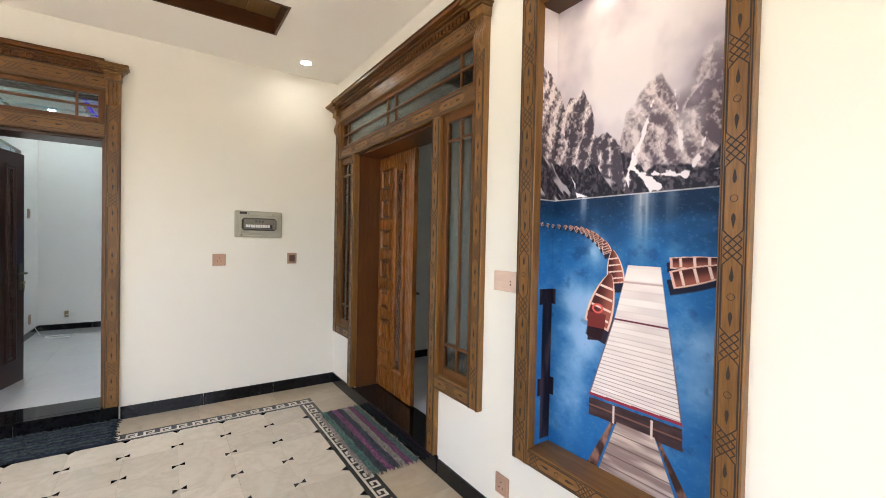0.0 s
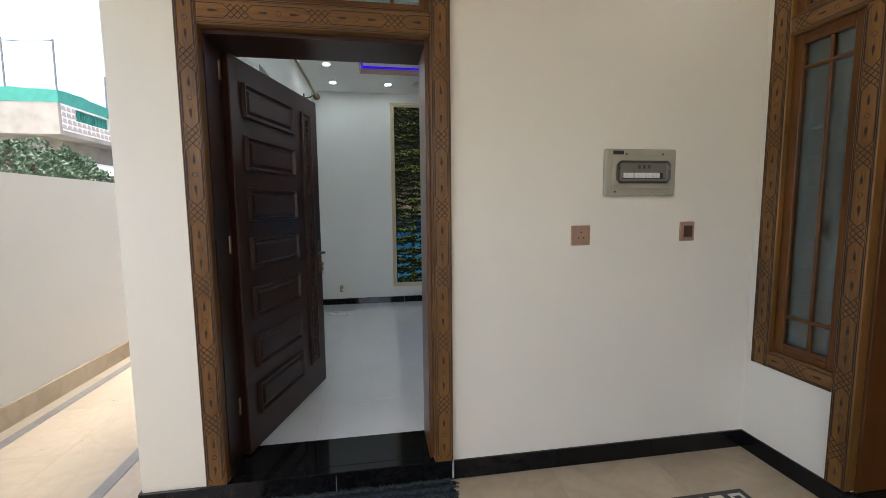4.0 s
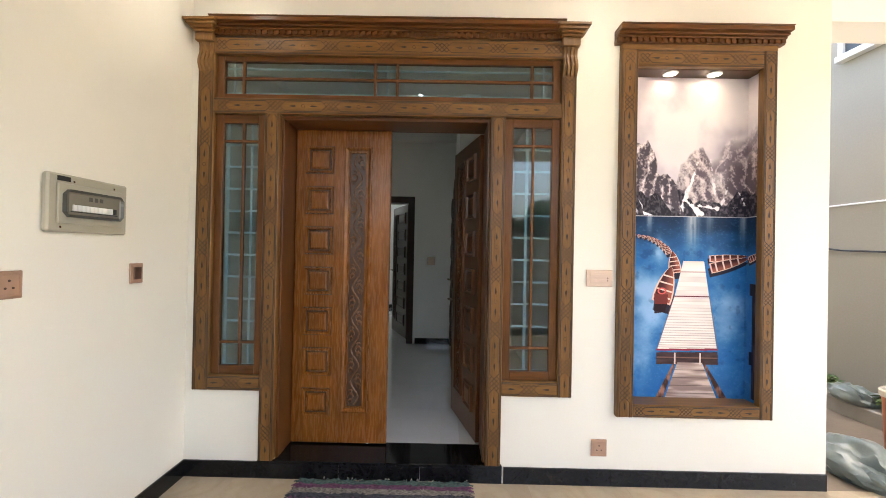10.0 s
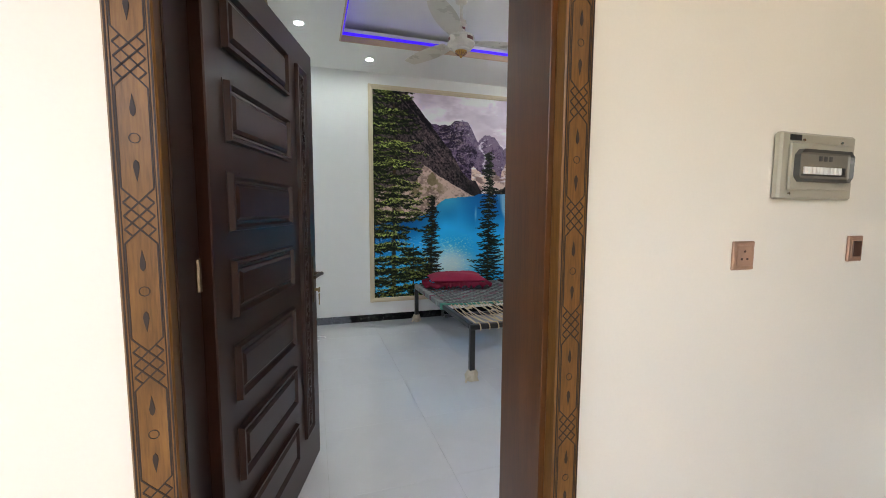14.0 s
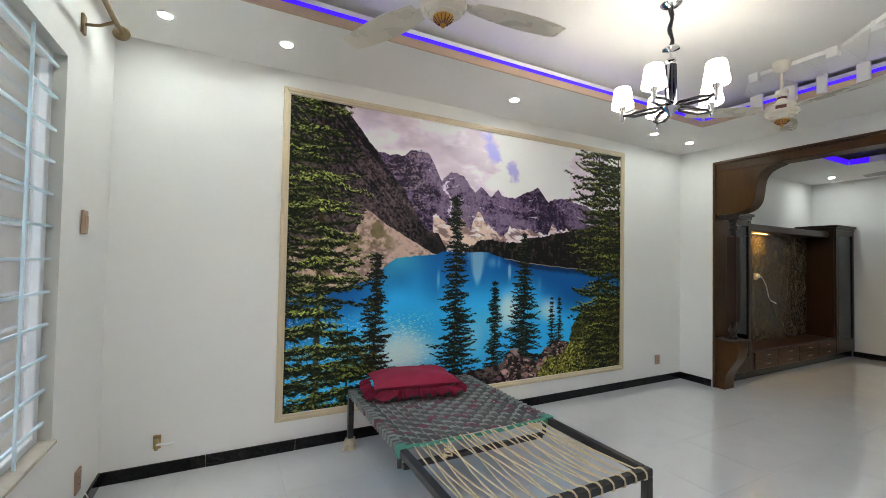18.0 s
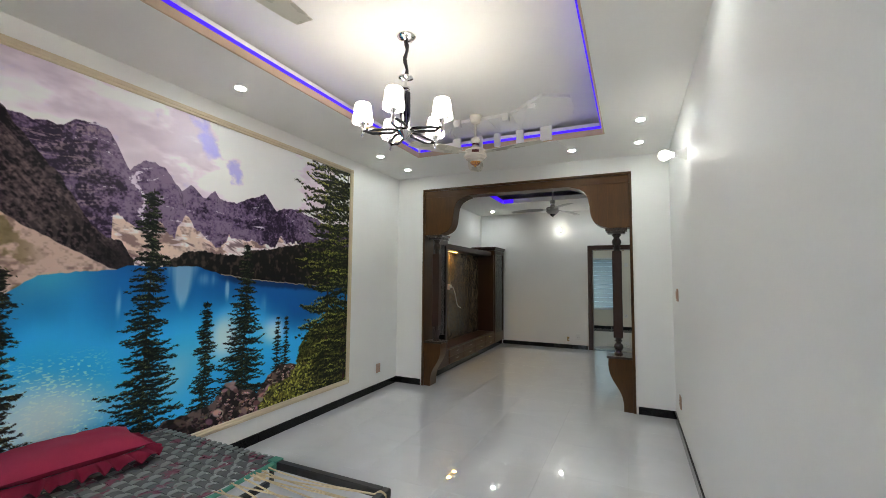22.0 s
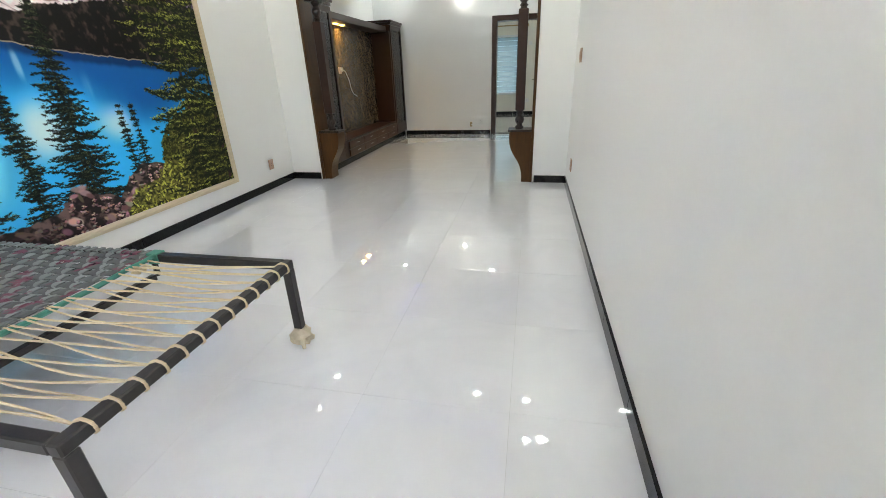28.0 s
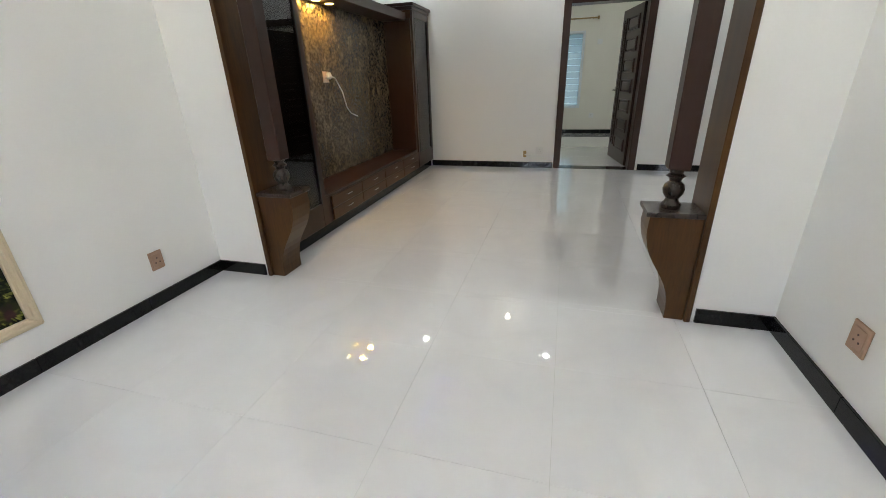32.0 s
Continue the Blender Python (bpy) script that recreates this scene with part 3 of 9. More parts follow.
# the roof slab and its overhang
bm = bmesh.new()
box(bm, -3.85, 11.3, 0.0, 4.3, 3.3, 3.45)
box(bm, 0.0, 11.3, -4.02, 0.0, 3.3, 3.45)
solid("roof", bm, CEIL_PORCH, "flat concrete roof slab with overhang", "roof", kind="structure")
bm = bmesh.new()
PY = -6.6         # unseen front edge of the porch roof, drawn back to let daylight in
COFFER = (-2.75, -0.75, -1.18, -0.70)
x0, x1, y0, y1 = COFFER
for b in ((-4.3, x0, PY, 0.0), (x1, 0.0, PY, 0.0), (x0, x1, PY, y0), (x0, x1, y1, 0.0)):
    box(bm, *b, 3.09, 3.3)
box(bm, -4.3, -3.262, 0.0, 0.22, 3.09, 3.3)
box(bm, -3.85, -3.262, 0.22, 4.2, 3.05, 3.3)
box(bm, -4.3, -4.12, PY, 0.22, 2.98, 3.09)
box(bm, 0.0, 0.26, PY, -4.022, 2.93, 3.3)
box(bm, -4.12, -3.262, 0.05, 0.22, 2.98, 3.09)
box(bm, -3.85, -3.70, 0.22, 4.2, 2.96, 3.05)
solid("ceiling_porch", bm, CEIL_PORCH, "cream porch ceiling with edge beams and a wooden coffer", "ceiling", kind="structure")
bm = bmesh.new()
box(bm, -4.45, 0.0, PY, 0.0, 3.3, 3.45)
solid("roof_porch", bm, CEIL_PORCH, "concrete slab over the porch", "roof", kind="structure")
coffer = thing("ceiling_coffer", ((x0 + x1) / 2, (y0 + y1) / 2, 3.09), "recessed wood-lined panel in the porch ceiling", "ceiling panel", kind="structure")
hx, hy = (x1 - x0) / 2, (y1 - y0) / 2
for name, b, m in (("side_board", (-hx, hx, hy - 0.018, hy - 0.002, 0, 0.13), REDWOOD["x"]), ("side_board", (-hx, hx, -hy + 0.002, -hy + 0.018, 0, 0.13), REDWOOD["x"]),
                   ("end_board", (hx - 0.018, hx - 0.002, -hy + 0.018, hy - 0.018, 0, 0.13), REDWOOD["y"]), ("end_board", (-hx + 0.002, -hx + 0.018, -hy + 0.018, hy - 0.018, 0, 0.13), REDWOOD["y"])):
    bm = bmesh.new()
    box(bm, *b)
    part(name, bm, m, coffer)
planks = round(2 * (hx - 0.018) / 0.105)
for k in range(planks):
    bm = bmesh.new()
    w = 2 * (hx - 0.018) / planks
    frustum(bm, -w / 2 + 0.0012, w / 2 - 0.0012, -hy + 0.019, hy - 0.019, 0.0, 0.012, 0.0, 0.0)
    part("plank", bm, PLANK, coffer, at=(-hx + 0.018 + w * (k + 0.5), 0, 0.118 + 0.004 * (k % 3 == 1)))

# drawing room ceiling: dropped border, recess, tan lip and violet strip
RX0, RX1, RY0, RY1 = -2.285, 2.05, 0.905, 2.955
bm = bmesh.new()
for b in ((-2.95, RX0, YS, YN), (RX1, XA, YS, YN), (RX0, RX1, YS, RY0), (RX0, RX1, RY1, YN)):
    box(bm, *b, ZC, ZC + 0.07)
box(bm, -2.95, XA, YS, YN, ZU, 3.3)
solid("ceiling_room", bm, CEIL, "white gypsum ceiling with a recessed centre", "ceiling", kind="structure")
cove = thing("cove_trim", (0, 0, ZC), "tan painted lip round the ceiling recess", "ceiling trim", kind="structure")
strip = thing("led_strip", (0, 0, ZC), "violet LED strip light round the ceiling recess", "strip light")
for b, s in (((RX0, RX1, RY0, RY0 + 0.014), (RX0 + 0.04, RX1 - 0.03, RY0 + 0.001, RY0 + 0.034)), ((RX0, RX1, RY1 - 0.014, RY1), (RX0 + 0.03, RX1 - 0.03, RY1 - 0.012, RY1 - 0.001)),
             ((RX0, RX0 + 0.014, RY0 + 0.014, RY1 - 0.014), (RX0 + 0.001, RX0 + 0.036, RY0 + 0.03, RY1 - 0.03)), ((RX1 - 0.014, RX1, RY0 + 0.014, RY1 - 0.014), (RX1 - 0.012, RX1 - 0.001, RY0 + 0.03, RY1 - 0.03))):
    bm = bmesh.new()
    box(bm, *b, -0.004, 0.052)
    part("lip_board", bm, COVE_TAN, cove)
    bm = bmesh.new()
    box(bm, *s, 0.056, 0.082)
    part("light_strip", bm, LED, strip)
bm = bmesh.new()
for b in ((-2.95, RX0, YS, YN), (RX1, XA, YS, YN), (RX0, RX1, YS, RY0), (RX0, RX1, RY1, YN)):
    box(bm, *b, ZC + 0.085, ZC + 0.12)
solid("ceiling_recess_band", bm, CEIL, "white band above the strip light", "ceiling", kind="structure")

# lounge ceiling with its own recess
LX0, LX1, LY0, LY1 = 3.7, 5.5, 0.4, 2.95
bm = bmesh.new()
for b in ((XA + 0.25, LX0, YS, 3.88), (LX1, XF, -1.75, 3.88), (LX0, LX1, -1.75, LY0), (LX0, LX1, LY1, 3.88), (3.5, LX0, -1.75, YS)):
    box(bm, *b, 3.02, 3.10)
box(bm, XA + 0.25, XF, -1.75, 3.88, 3.20, 3.3)
solid("ceiling_lounge", bm, CEIL, "white gypsum lounge ceiling with a recess", "ceiling", kind="structure")
lounge_strip = thing("led_strip", (0, 0, 3.02), "violet LED strip light in the lounge ceiling", "strip light")
for s in ((LX0 + 0.7, LX1 - 0.02, LY1 - 0.014, LY1 - 0.001), (LX1 - 0.014, LX1 - 0.001, LY1 - 0.22, LY1 - 0.03)):
    bm = bmesh.new()
    box(bm, *s, 0.0, 0.075)
    part("light_strip", bm, LED, lounge_strip)
bm = bmesh.new()
box(bm, 0.26, 3.3, -2.6, 0.0, 3.0, 3.3)
box(bm, XF + 0.2, 10.9, -0.6, 3.1, 3.0, 3.3)
solid("ceiling_hall", bm, CEIL, "plain white ceiling of hall and back room", "ceiling", kind="structure")


def skirting(name, runs, h, mat, label, t=0.014, piece=0.61):
    """Baseboards made of stone lengths. Runs: axis, face, +1 or -1 out of the wall, from, to, floor."""
    e = thing(name, (0, 0, runs[0][5]), label, "baseboard", kind="structure")
    for axis, face, out, a, b, z in runs:
        n = max(1, round((b - a) / piece))
        for k in range(n):
            u0, u1 = a + (b - a) * k / n + 0.001, a + (b - a) * (k + 1) / n - 0.001
            bm = bmesh.new()
            f0, f1 = sorted((face, face + out * t))
            if axis == "y":
                box(bm, u0, u1, f0, f1, 0, h)
            else:
                box(bm, f0, f1, u0, u1, 0, h)
            part("stone_length", bm, mat, e, bevel=0.0015)
    return e


skirting("baseboard_porch", (("y", 0.0, -1, -3.276, -2.955, 0), ("y", 0.0, -1, -1.755, -0.014, 0), ("x", 0.0, -1, -0.485, 0.0, 0), ("x", 0.0, -1, -4.02, -2.015, 0), ("x", -3.262, -1, 0.0, 3.9, 0)), 0.102, GRANITE, "black granite porch skirting")
skirting("baseboard_room", (("y", YN, -1, -2.95, XA, ZF), ("y", YS, 1, -1.80, XA, ZF), ("x", -2.95, 1, YS, YN, ZF), ("x", XA, -1, YS, 0.655, ZF), ("x", XA, -1, 3.355, YN, ZF)), 0.082, GRANITE, "black granite skirting of the drawing room")
skirting("baseboard_lounge", (("x", XF, -1, 1.53, 3.35, ZF), ("x", XF, -1, -1.75, 0.40, ZF), ("x", 3.3, -1, -1.75, -1.2, ZF), ("y", -1.75, 1, 1.45, 3.28, ZF), ("x", 10.9, -1, -0.6, 3.1, ZF), ("y", 0.0, -1, 0.26, 3.3, ZF)), 0.082, GRANITE, "black granite skirting of lounge and hall")

# ---- carved door frames ----
def inlay(bm, spot, length, width, period, start=0.0):
    """Burnt pattern on a frame member: bordered cartouches with a ring and two seeds, and diamond lattices between.
    spot(a, b, h) gives the place a along, b across from the middle and h off the face."""
    def line(a0, b0, a1, b1, w=0.0034):
        d = Vector((a1 - a0, b1 - b0))
        if d.length < 1e-5:
            return
        n = Vector((-d.y, d.x)).normalized() * w / 2
        q = [(a0 + n.x, b0 + n.y), (a1 + n.x, b1 + n.y), (a1 - n.x, b1 - n.y), (a0 - n.x, b0 - n.y)]
        top = [bm.verts.new(spot(a, b, 0.0012)) for a, b in q]
        low = [bm.verts.new(spot(a, b, -0.001)) for a, b in q]
        bm.faces.new(top)
        for k in range(4):
            bm.faces.new((top[k], low[k], low[(k + 1) % 4], top[(k + 1) % 4]))

    def seed(a, way):
        shape = ((-0.020, 0.0), (-0.014, 0.0045), (-0.004, 0.0058), (0.010, 0.0035), (0.027, 0.0), (0.010, -0.0035), (-0.004, -0.0058), (-0.014, -0.0045))
        ring = [(a + way * x, y) for x, y in shape]
        top, low = [bm.verts.new(spot(*p, 0.0014)) for p in ring], [bm.verts.new(spot(*p, -0.001)) for p in ring]
        bm.faces.new(top)
        for k in range(8):
            bm.faces.new((top[k], low[k], low[(k + 1) % 8], top[(k + 1) % 8]))

    e = width / 2 - 0.007
    for s in (-1, 1):
        line(0.0, s * e, length, s * e, 0.0034)
        line(0.0, s * (e - 0.006), length, s * (e - 0.006), 0.0018)
    k = min(1.0, (e - 0.008) / 0.031)
    d = 0.0146 * k
    n0 = math.floor(-start / period) - 1
    for c in (start + period * i for i in range(n0, n0 + int(length / period) + 4)):
        # a lattice of six diamonds
        for ia in (-2, 0, 2):
            for ib in (-1, 1):
                a, b = c + ia * d, ib * d
                if d < a < length - d:
                    tips = ((a - d, b), (a, b + d), (a + d, b), (a, b - d))
                    for p, q in zip(tips, tips[1:] + tips[:1]):
                        line(*p, *q, 0.0036)
        # a cartouche up to the next lattice
        a0, a1, w = c + 3 * d, c + period - 3 * d, 0.0305 * k
        for s in (-1, 1):
            for p, q in (((a0, s * d), (a0 + w * 0.55, s * w)), ((a0 + w * 0.55, s * w), (a1 - w * 0.55, s * w)), ((a1 - w * 0.55, s * w), (a1, s * d))):
                p, q = (min(max(p[0], 0.0), length), p[1]), (min(max(q[0], 0.0), length), q[1])
                if q[0] - p[0] > 0.004:
                    line(*p, *q, 0.0034)
        mid = (a0 + a1) / 2
        for s in (-1, 1):
            if 0.03 < mid + s * 0.065 < length - 0.03:
                seed(mid + s * 0.065, s)
        if 0.02 < mid < length - 0.02:
            ring = [(mid + 0.0105 * math.cos(t), 0.0105 * math.sin(t)) for t in (2 * math.pi * j / 10 for j in range(11))]
            for p, q in zip(ring, ring[1:]):
                line(*p, *q, 0.0018)


def member(parent, name, face, out, u0, u1, z0, z1, frame_axis, depth=0.055, along="z", carve=True, mat=None, period=0.348, centre=None):
    """A carved board on a wall. frame_axis: the wall's normal; face: the wall's face; u0..u1 sideways, z0..z1 in height."""
    bm = bmesh.new()
    f0, f1 = sorted((face + out * 0.034, face - out * (depth - 0.034)))
    if frame_axis == "x":
        box(bm, f0, f1, u0, u1, z0, z1)
    else:
        box(bm, u0, u1, f0, f1, z0, z1)
    side = "x" if frame_axis == "y" else "y"
    ob = part(name, bm, (mat or OAK)[along if along == "z" else side], parent, bevel=0.004)
    if carve:
        bm = bmesh.new()
        uc, zc, top = (u0 + u1) / 2, (z0 + z1) / 2, face + out * 0.034

        def spot(a, b, h):
            u, z = (uc + b, z0 + a) if along == "z" else (u0 + a, zc + b)
            return (top + out * h, u, z) if frame_axis == "x" else (u, top + out * h, z)
        inlay(bm, spot, (z1 - z0) if along == "z" else (u1 - u0), (u1 - u0) if along == "z" else (z1 - z0), period, period / 2 if centre is None else centre - (z0 if along == "z" else u0))
        part("carving", bm, INLAY, ob, "burnt lattice and seed carving")
    return ob


def cornice(parent, face, out, u0, u1, z, frame_axis, dentils=True):
    """Stepped crown moulding with a dentil row; its underside is at z."""
    steps = ((0.045, 0.0, 0.03), (0.062, 0.03, 0.042), (0.085, 0.042, 0.055), (0.115, 0.055, 0.08), (0.122, 0.08, 0.088))
    for o, a, b in steps:
        bm = bmesh.new()
        f0, f1 = sorted((face, face + out * o))
        if frame_axis == "x":
            box(bm, f0, f1, u0, u1, z + a, z + b)
        else:
            box(bm, u0, u1, f0, f1, z + a, z + b)
        part("crown_step", bm, SASHWOOD["y" if frame_axis == "x" else "x"], parent, bevel=0.003)
    if dentils:
        n = int((u1 - u0) / 0.038)
        for k in range(n):
            bm = bmesh.new()
            a = u0 + (u1 - u0) * (k + 0.5) / n
            f0, f1 = sorted((face + out * 0.045, face + out * 0.058))
            if frame_axis == "x":
                box(bm, f0, f1, a - 0.011, a + 0.011, z + 0.002, z + 0.028)
            else:
                box(bm, a - 0.011, a + 0.011, f0, f1, z + 0.002, z + 0.028)
            part("dentil", bm, SASHWOOD["z"], parent)


def corbel(parent, face, out, uc, w, z0, z1, frame_axis):
    """A ribbed S-shaped bracket under a flared cap."""
    prof = []
    n = 14
    for k in range(n + 1):
        t = k / n
        prof.append((0.036 + 0.020 * t + 0.016 * math.sin(t * 2 * math.pi - 0.4), z0 + (z1 - z0) * t))
    for k in range(4):
        a = uc - w / 2 + w * (k + 0.5) / 4
        bm = bmesh.new()
        pts = [(face + out * 0.01, z0)] + [(face + out * o, z) for o, z in prof] + [(face + out * 0.01, z1)]
        if frame_axis == "x":
            prism(bm, [(p[0], p[1]) for p in pts], "y", a - w / 8 + 0.002, a + w / 8 - 0.002)
        else:
            prism(bm, [(p[0], p[1]) for p in pts], "x", a - w / 8 + 0.002, a + w / 8 - 0.002)
        part("corbel_rib", bm, OAK["z"], parent, bevel=0.003, smooth=True)
    bm = bmesh.new()
    def b3(u0, u1, o, a, b):
        f0, f1 = sorted((face, face + out * o))
        return box(bm, f0, f1, u0, u1, a, b) if frame_axis == "x" else box(bm, u0, u1, f0, f1, a, b)
    b3(uc - w / 2 - 0.006, uc + w / 2 + 0.006, 0.07, z1, z1 + 0.05)
    for j, (g, o) in enumerate(((0.012, 0.082), (0.024, 0.098), (0.04, 0.118), (0.052, 0.13))):
        b3(uc - w / 2 - g, uc + w / 2 + g, o, z1 + 0.05 + 0.016 * j, z1 + 0.05 + 0.016 * (j + 1))
    part("corbel_cap", bm, OAK["z"], parent, bevel=0.002)


def pane_grid(parent, frame_axis, at, u0, u1, z0, z1, us, zs, stile=0.045, rail=0.045, mat=None):
    """A sash: stiles, rails, glazing bars at us and zs, and its glass."""
    mat = mat or SASHWOOD
    def b(name, a0, a1, c0, c1, m, d0=-0.018, d1=0.018):
        bm = bmesh.new()
        if frame_axis == "x":
            box(bm, at + d0, at + d1, a0, a1, c0, c1)
        else:
            box(bm, a0, a1, at + d0, at + d1, c0, c1)
        return part(name, bm, m, parent, bevel=0.003)
    side = "y" if frame_axis == "x" else "x"
    b("sash_stile", u0, u0 + stile, z0, z1, mat["z"])
    b("sash_stile", u1 - stile, u1, z0, z1, mat["z"])
    b("sash_rail", u0 + stile, u1 - stile, z0, z0 + rail, mat[side])
    b("sash_rail", u0 + stile, u1 - stile, z1 - rail, z1, mat[side])
    for u in us:
        b("glazing_bar", u - 0.008, u + 0.008, z0 + rail, z1 - rail, mat["z"], -0.012, 0.012)
    for z in zs:
        b("glazing_bar", u0 + stile, u1 - stile, z - 0.008, z + 0.008, mat[side], -0.014, 0.014)
    bm = bmesh.new()
    if frame_axis == "x":
        box(bm, at - 0.003, at + 0.003, u0 + stile, u1 - stile, z0 + rail, z1 - rail)
    else:
        box(bm, u0 + stile, u1 - stile, at - 0.003, at + 0.003, z0 + rail, z1 - rail)
    p = part("pane", bm, GLASS, parent, "dark reflective window glass")
    p.visible_shadow = False


def raised_panel(bm, x0, x1, z0, z1, d=0.02):
    """A moulded, sunk and fielded panel on the face y = 0, proud towards -y."""
    m = min(1.0, (x1 - x0) / 0.16)
    loops = []
    for g, y in ((0.0, 0.0), (0.003, -d), (0.012, -d), (0.021 * m, -0.003), (0.030 * m, -0.003), (0.033 * m, -0.009), (0.043 * m, -d * 0.8)):
        loops.append([bm.verts.new(p) for p in ((x0 + g, y, z0 + g), (x1 - g, y, z0 + g), (x1 - g, y, z1 - g), (x0 + g, y, z1 - g))])
    for a, b in zip(loops, loops[1:]):
        for k in range(4):
            bm.faces.new((a[k], a[(k + 1) % 4], b[(k + 1) % 4], b[k]))
    bm.faces.new(loops[-1])


def vine(bm, x0, x1, z0, z1):
    """A carved climbing vine with curled leaves between broad mouldings on the face y = 0."""
    loops = []
    for g, y in ((0.0, 0.0), (0.002, -0.015), (0.010, -0.017), (0.026, -0.006), (0.034, -0.006), (0.038, -0.012), (0.043, -0.012), (0.045, -0.001)):
        loops.append([bm.verts.new(p) for p in ((x0 + g, y, z0 + g), (x1 - g, y, z0 + g), (x1 - g, y, z1 - g), (x0 + g, y, z1 - g))])
    for a, b in zip(loops, loops[1:]):
        for k in range(4):
            bm.faces.new((a[k], a[(k + 1) % 4], b[(k + 1) % 4], b[k]))


def scroll(bm, x0, x1, z0, z1):
    """The vine itself: a wavy stem with pairs of leaves curling into its bends."""
    xc, half = (x0 + x1) / 2, (x1 - x0) / 2 - 0.047
    za, zb = z0 + 0.055, z1 - 0.055
    bends = max(6, round((zb - za) / 0.105))
    wave = lambda t: half * 0.55 * math.sin(math.pi * bends * t)
    n = bends * 6
    tube(bm, [(xc + wave(k / n), -0.007 - 0.002 * math.cos(2 * math.pi * bends * k / n), za + (zb - za) * k / n) for k in range(n + 1)], 0.0062, 6)
    for k in range(bends):
        t = (k + 0.5) / bends
        side = -1 if math.sin(math.pi * bends * t) > 0 else 1
        z, step = za + (zb - za) * t, (zb - za) / bends
        for grow, lift, turn in ((1.0, 0.0, 0.0), (0.75, -0.30, 0.7), (0.62, 0.32, -0.6)):
            cx, cz, r0 = xc + side * half * (0.42 if grow == 1 else 0.5), z + lift * step, half * 0.52 * grow
            curl = []
            for j in range(9):
                a, rr = turn + 3.4 - 0.78 * j, r0 * (1 - j / 11)
                curl.append((cx - side * rr * math.cos(a), -0.006 - 0.004 * math.sin(j / 2.6), cz + 1.25 * rr * math.sin(a)))
            tube(bm, curl, 0.0058 * (0.55 + 0.45 * grow), 5, [0.4, 0.9, 1.3, 1.5, 1.3, 1.0, 0.8, 0.6, 0.3])


def door_leaf(parent, width, height, woods, panels, strip, thick=0.042):
    """A panelled leaf whose hinge edge is at the local origin and which reaches along +x. panels: (x0, x1); strip: (x0, x1)."""
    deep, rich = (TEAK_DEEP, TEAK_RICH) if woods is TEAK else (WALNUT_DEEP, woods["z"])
    leaf = bmesh.new()
    box(leaf, 0.002, width, -thick / 2, thick / 2, 0.006, height)
    slab = part("door_leaf", leaf, woods["z"], parent, bevel=0.004)
    for s in (-1, 1):
        for k in range(7):
            z1 = height - 0.115 - k * (height - 0.20) / 7.05
            bm = bmesh.new()
            raised_panel(bm, panels[0], panels[1], z1 - 0.185 * height / 2.17, z1)
            p = part("panel", bm, woods["z"], slab)
            if s > 0:
                p.rotation_euler, p.location = (0, 0, math.pi), (panels[0] + panels[1], thick / 2, 0)
            else:
                p.location = (0, -thick / 2, 0)
        bm = bmesh.new()
        vine(bm, strip[0], strip[1], 0.215, height - 0.115)
        p = part("strip_moulding", bm, woods["z"], slab)
        bm = bmesh.new()
        scroll(bm, strip[0], strip[1], 0.215, height - 0.115)
        q = part("carved_strip", bm, rich, slab, "carved climbing vine strip", smooth=True)
        # Darkened sheet behind the vine, standing in for shade between the curls.
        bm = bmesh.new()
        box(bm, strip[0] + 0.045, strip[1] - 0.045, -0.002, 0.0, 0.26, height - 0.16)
        g = part("strip_ground", bm, deep, slab, "ground of the carving, recess shade in its colour")
        for o in (p, q, g):
            if s > 0:
                o.rotation_euler, o.location = (0, 0, math.pi), (strip[0] + strip[1], thick / 2, 0)
            else:
                o.location = (0, -thick / 2, 0)
        # Dark lines round and inside the panels, drawn where shade would gather.
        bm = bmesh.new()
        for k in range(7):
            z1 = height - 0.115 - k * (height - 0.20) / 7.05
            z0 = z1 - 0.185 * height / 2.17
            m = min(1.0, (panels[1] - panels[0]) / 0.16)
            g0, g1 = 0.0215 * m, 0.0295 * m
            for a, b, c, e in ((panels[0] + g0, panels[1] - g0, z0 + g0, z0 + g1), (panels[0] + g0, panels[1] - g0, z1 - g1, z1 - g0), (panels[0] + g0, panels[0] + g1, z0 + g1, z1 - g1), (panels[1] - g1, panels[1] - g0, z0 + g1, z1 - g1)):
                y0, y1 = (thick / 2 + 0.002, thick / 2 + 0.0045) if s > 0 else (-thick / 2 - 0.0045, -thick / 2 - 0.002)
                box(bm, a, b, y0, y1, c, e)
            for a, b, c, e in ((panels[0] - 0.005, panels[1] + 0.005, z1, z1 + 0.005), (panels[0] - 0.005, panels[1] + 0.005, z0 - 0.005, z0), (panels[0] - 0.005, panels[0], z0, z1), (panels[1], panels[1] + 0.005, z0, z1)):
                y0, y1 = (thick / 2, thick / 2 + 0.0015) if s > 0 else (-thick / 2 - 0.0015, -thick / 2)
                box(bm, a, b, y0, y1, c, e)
        part("panel_shade_line", bm, deep, slab, "dark line round the panels, shade put into its colour")
    return slab


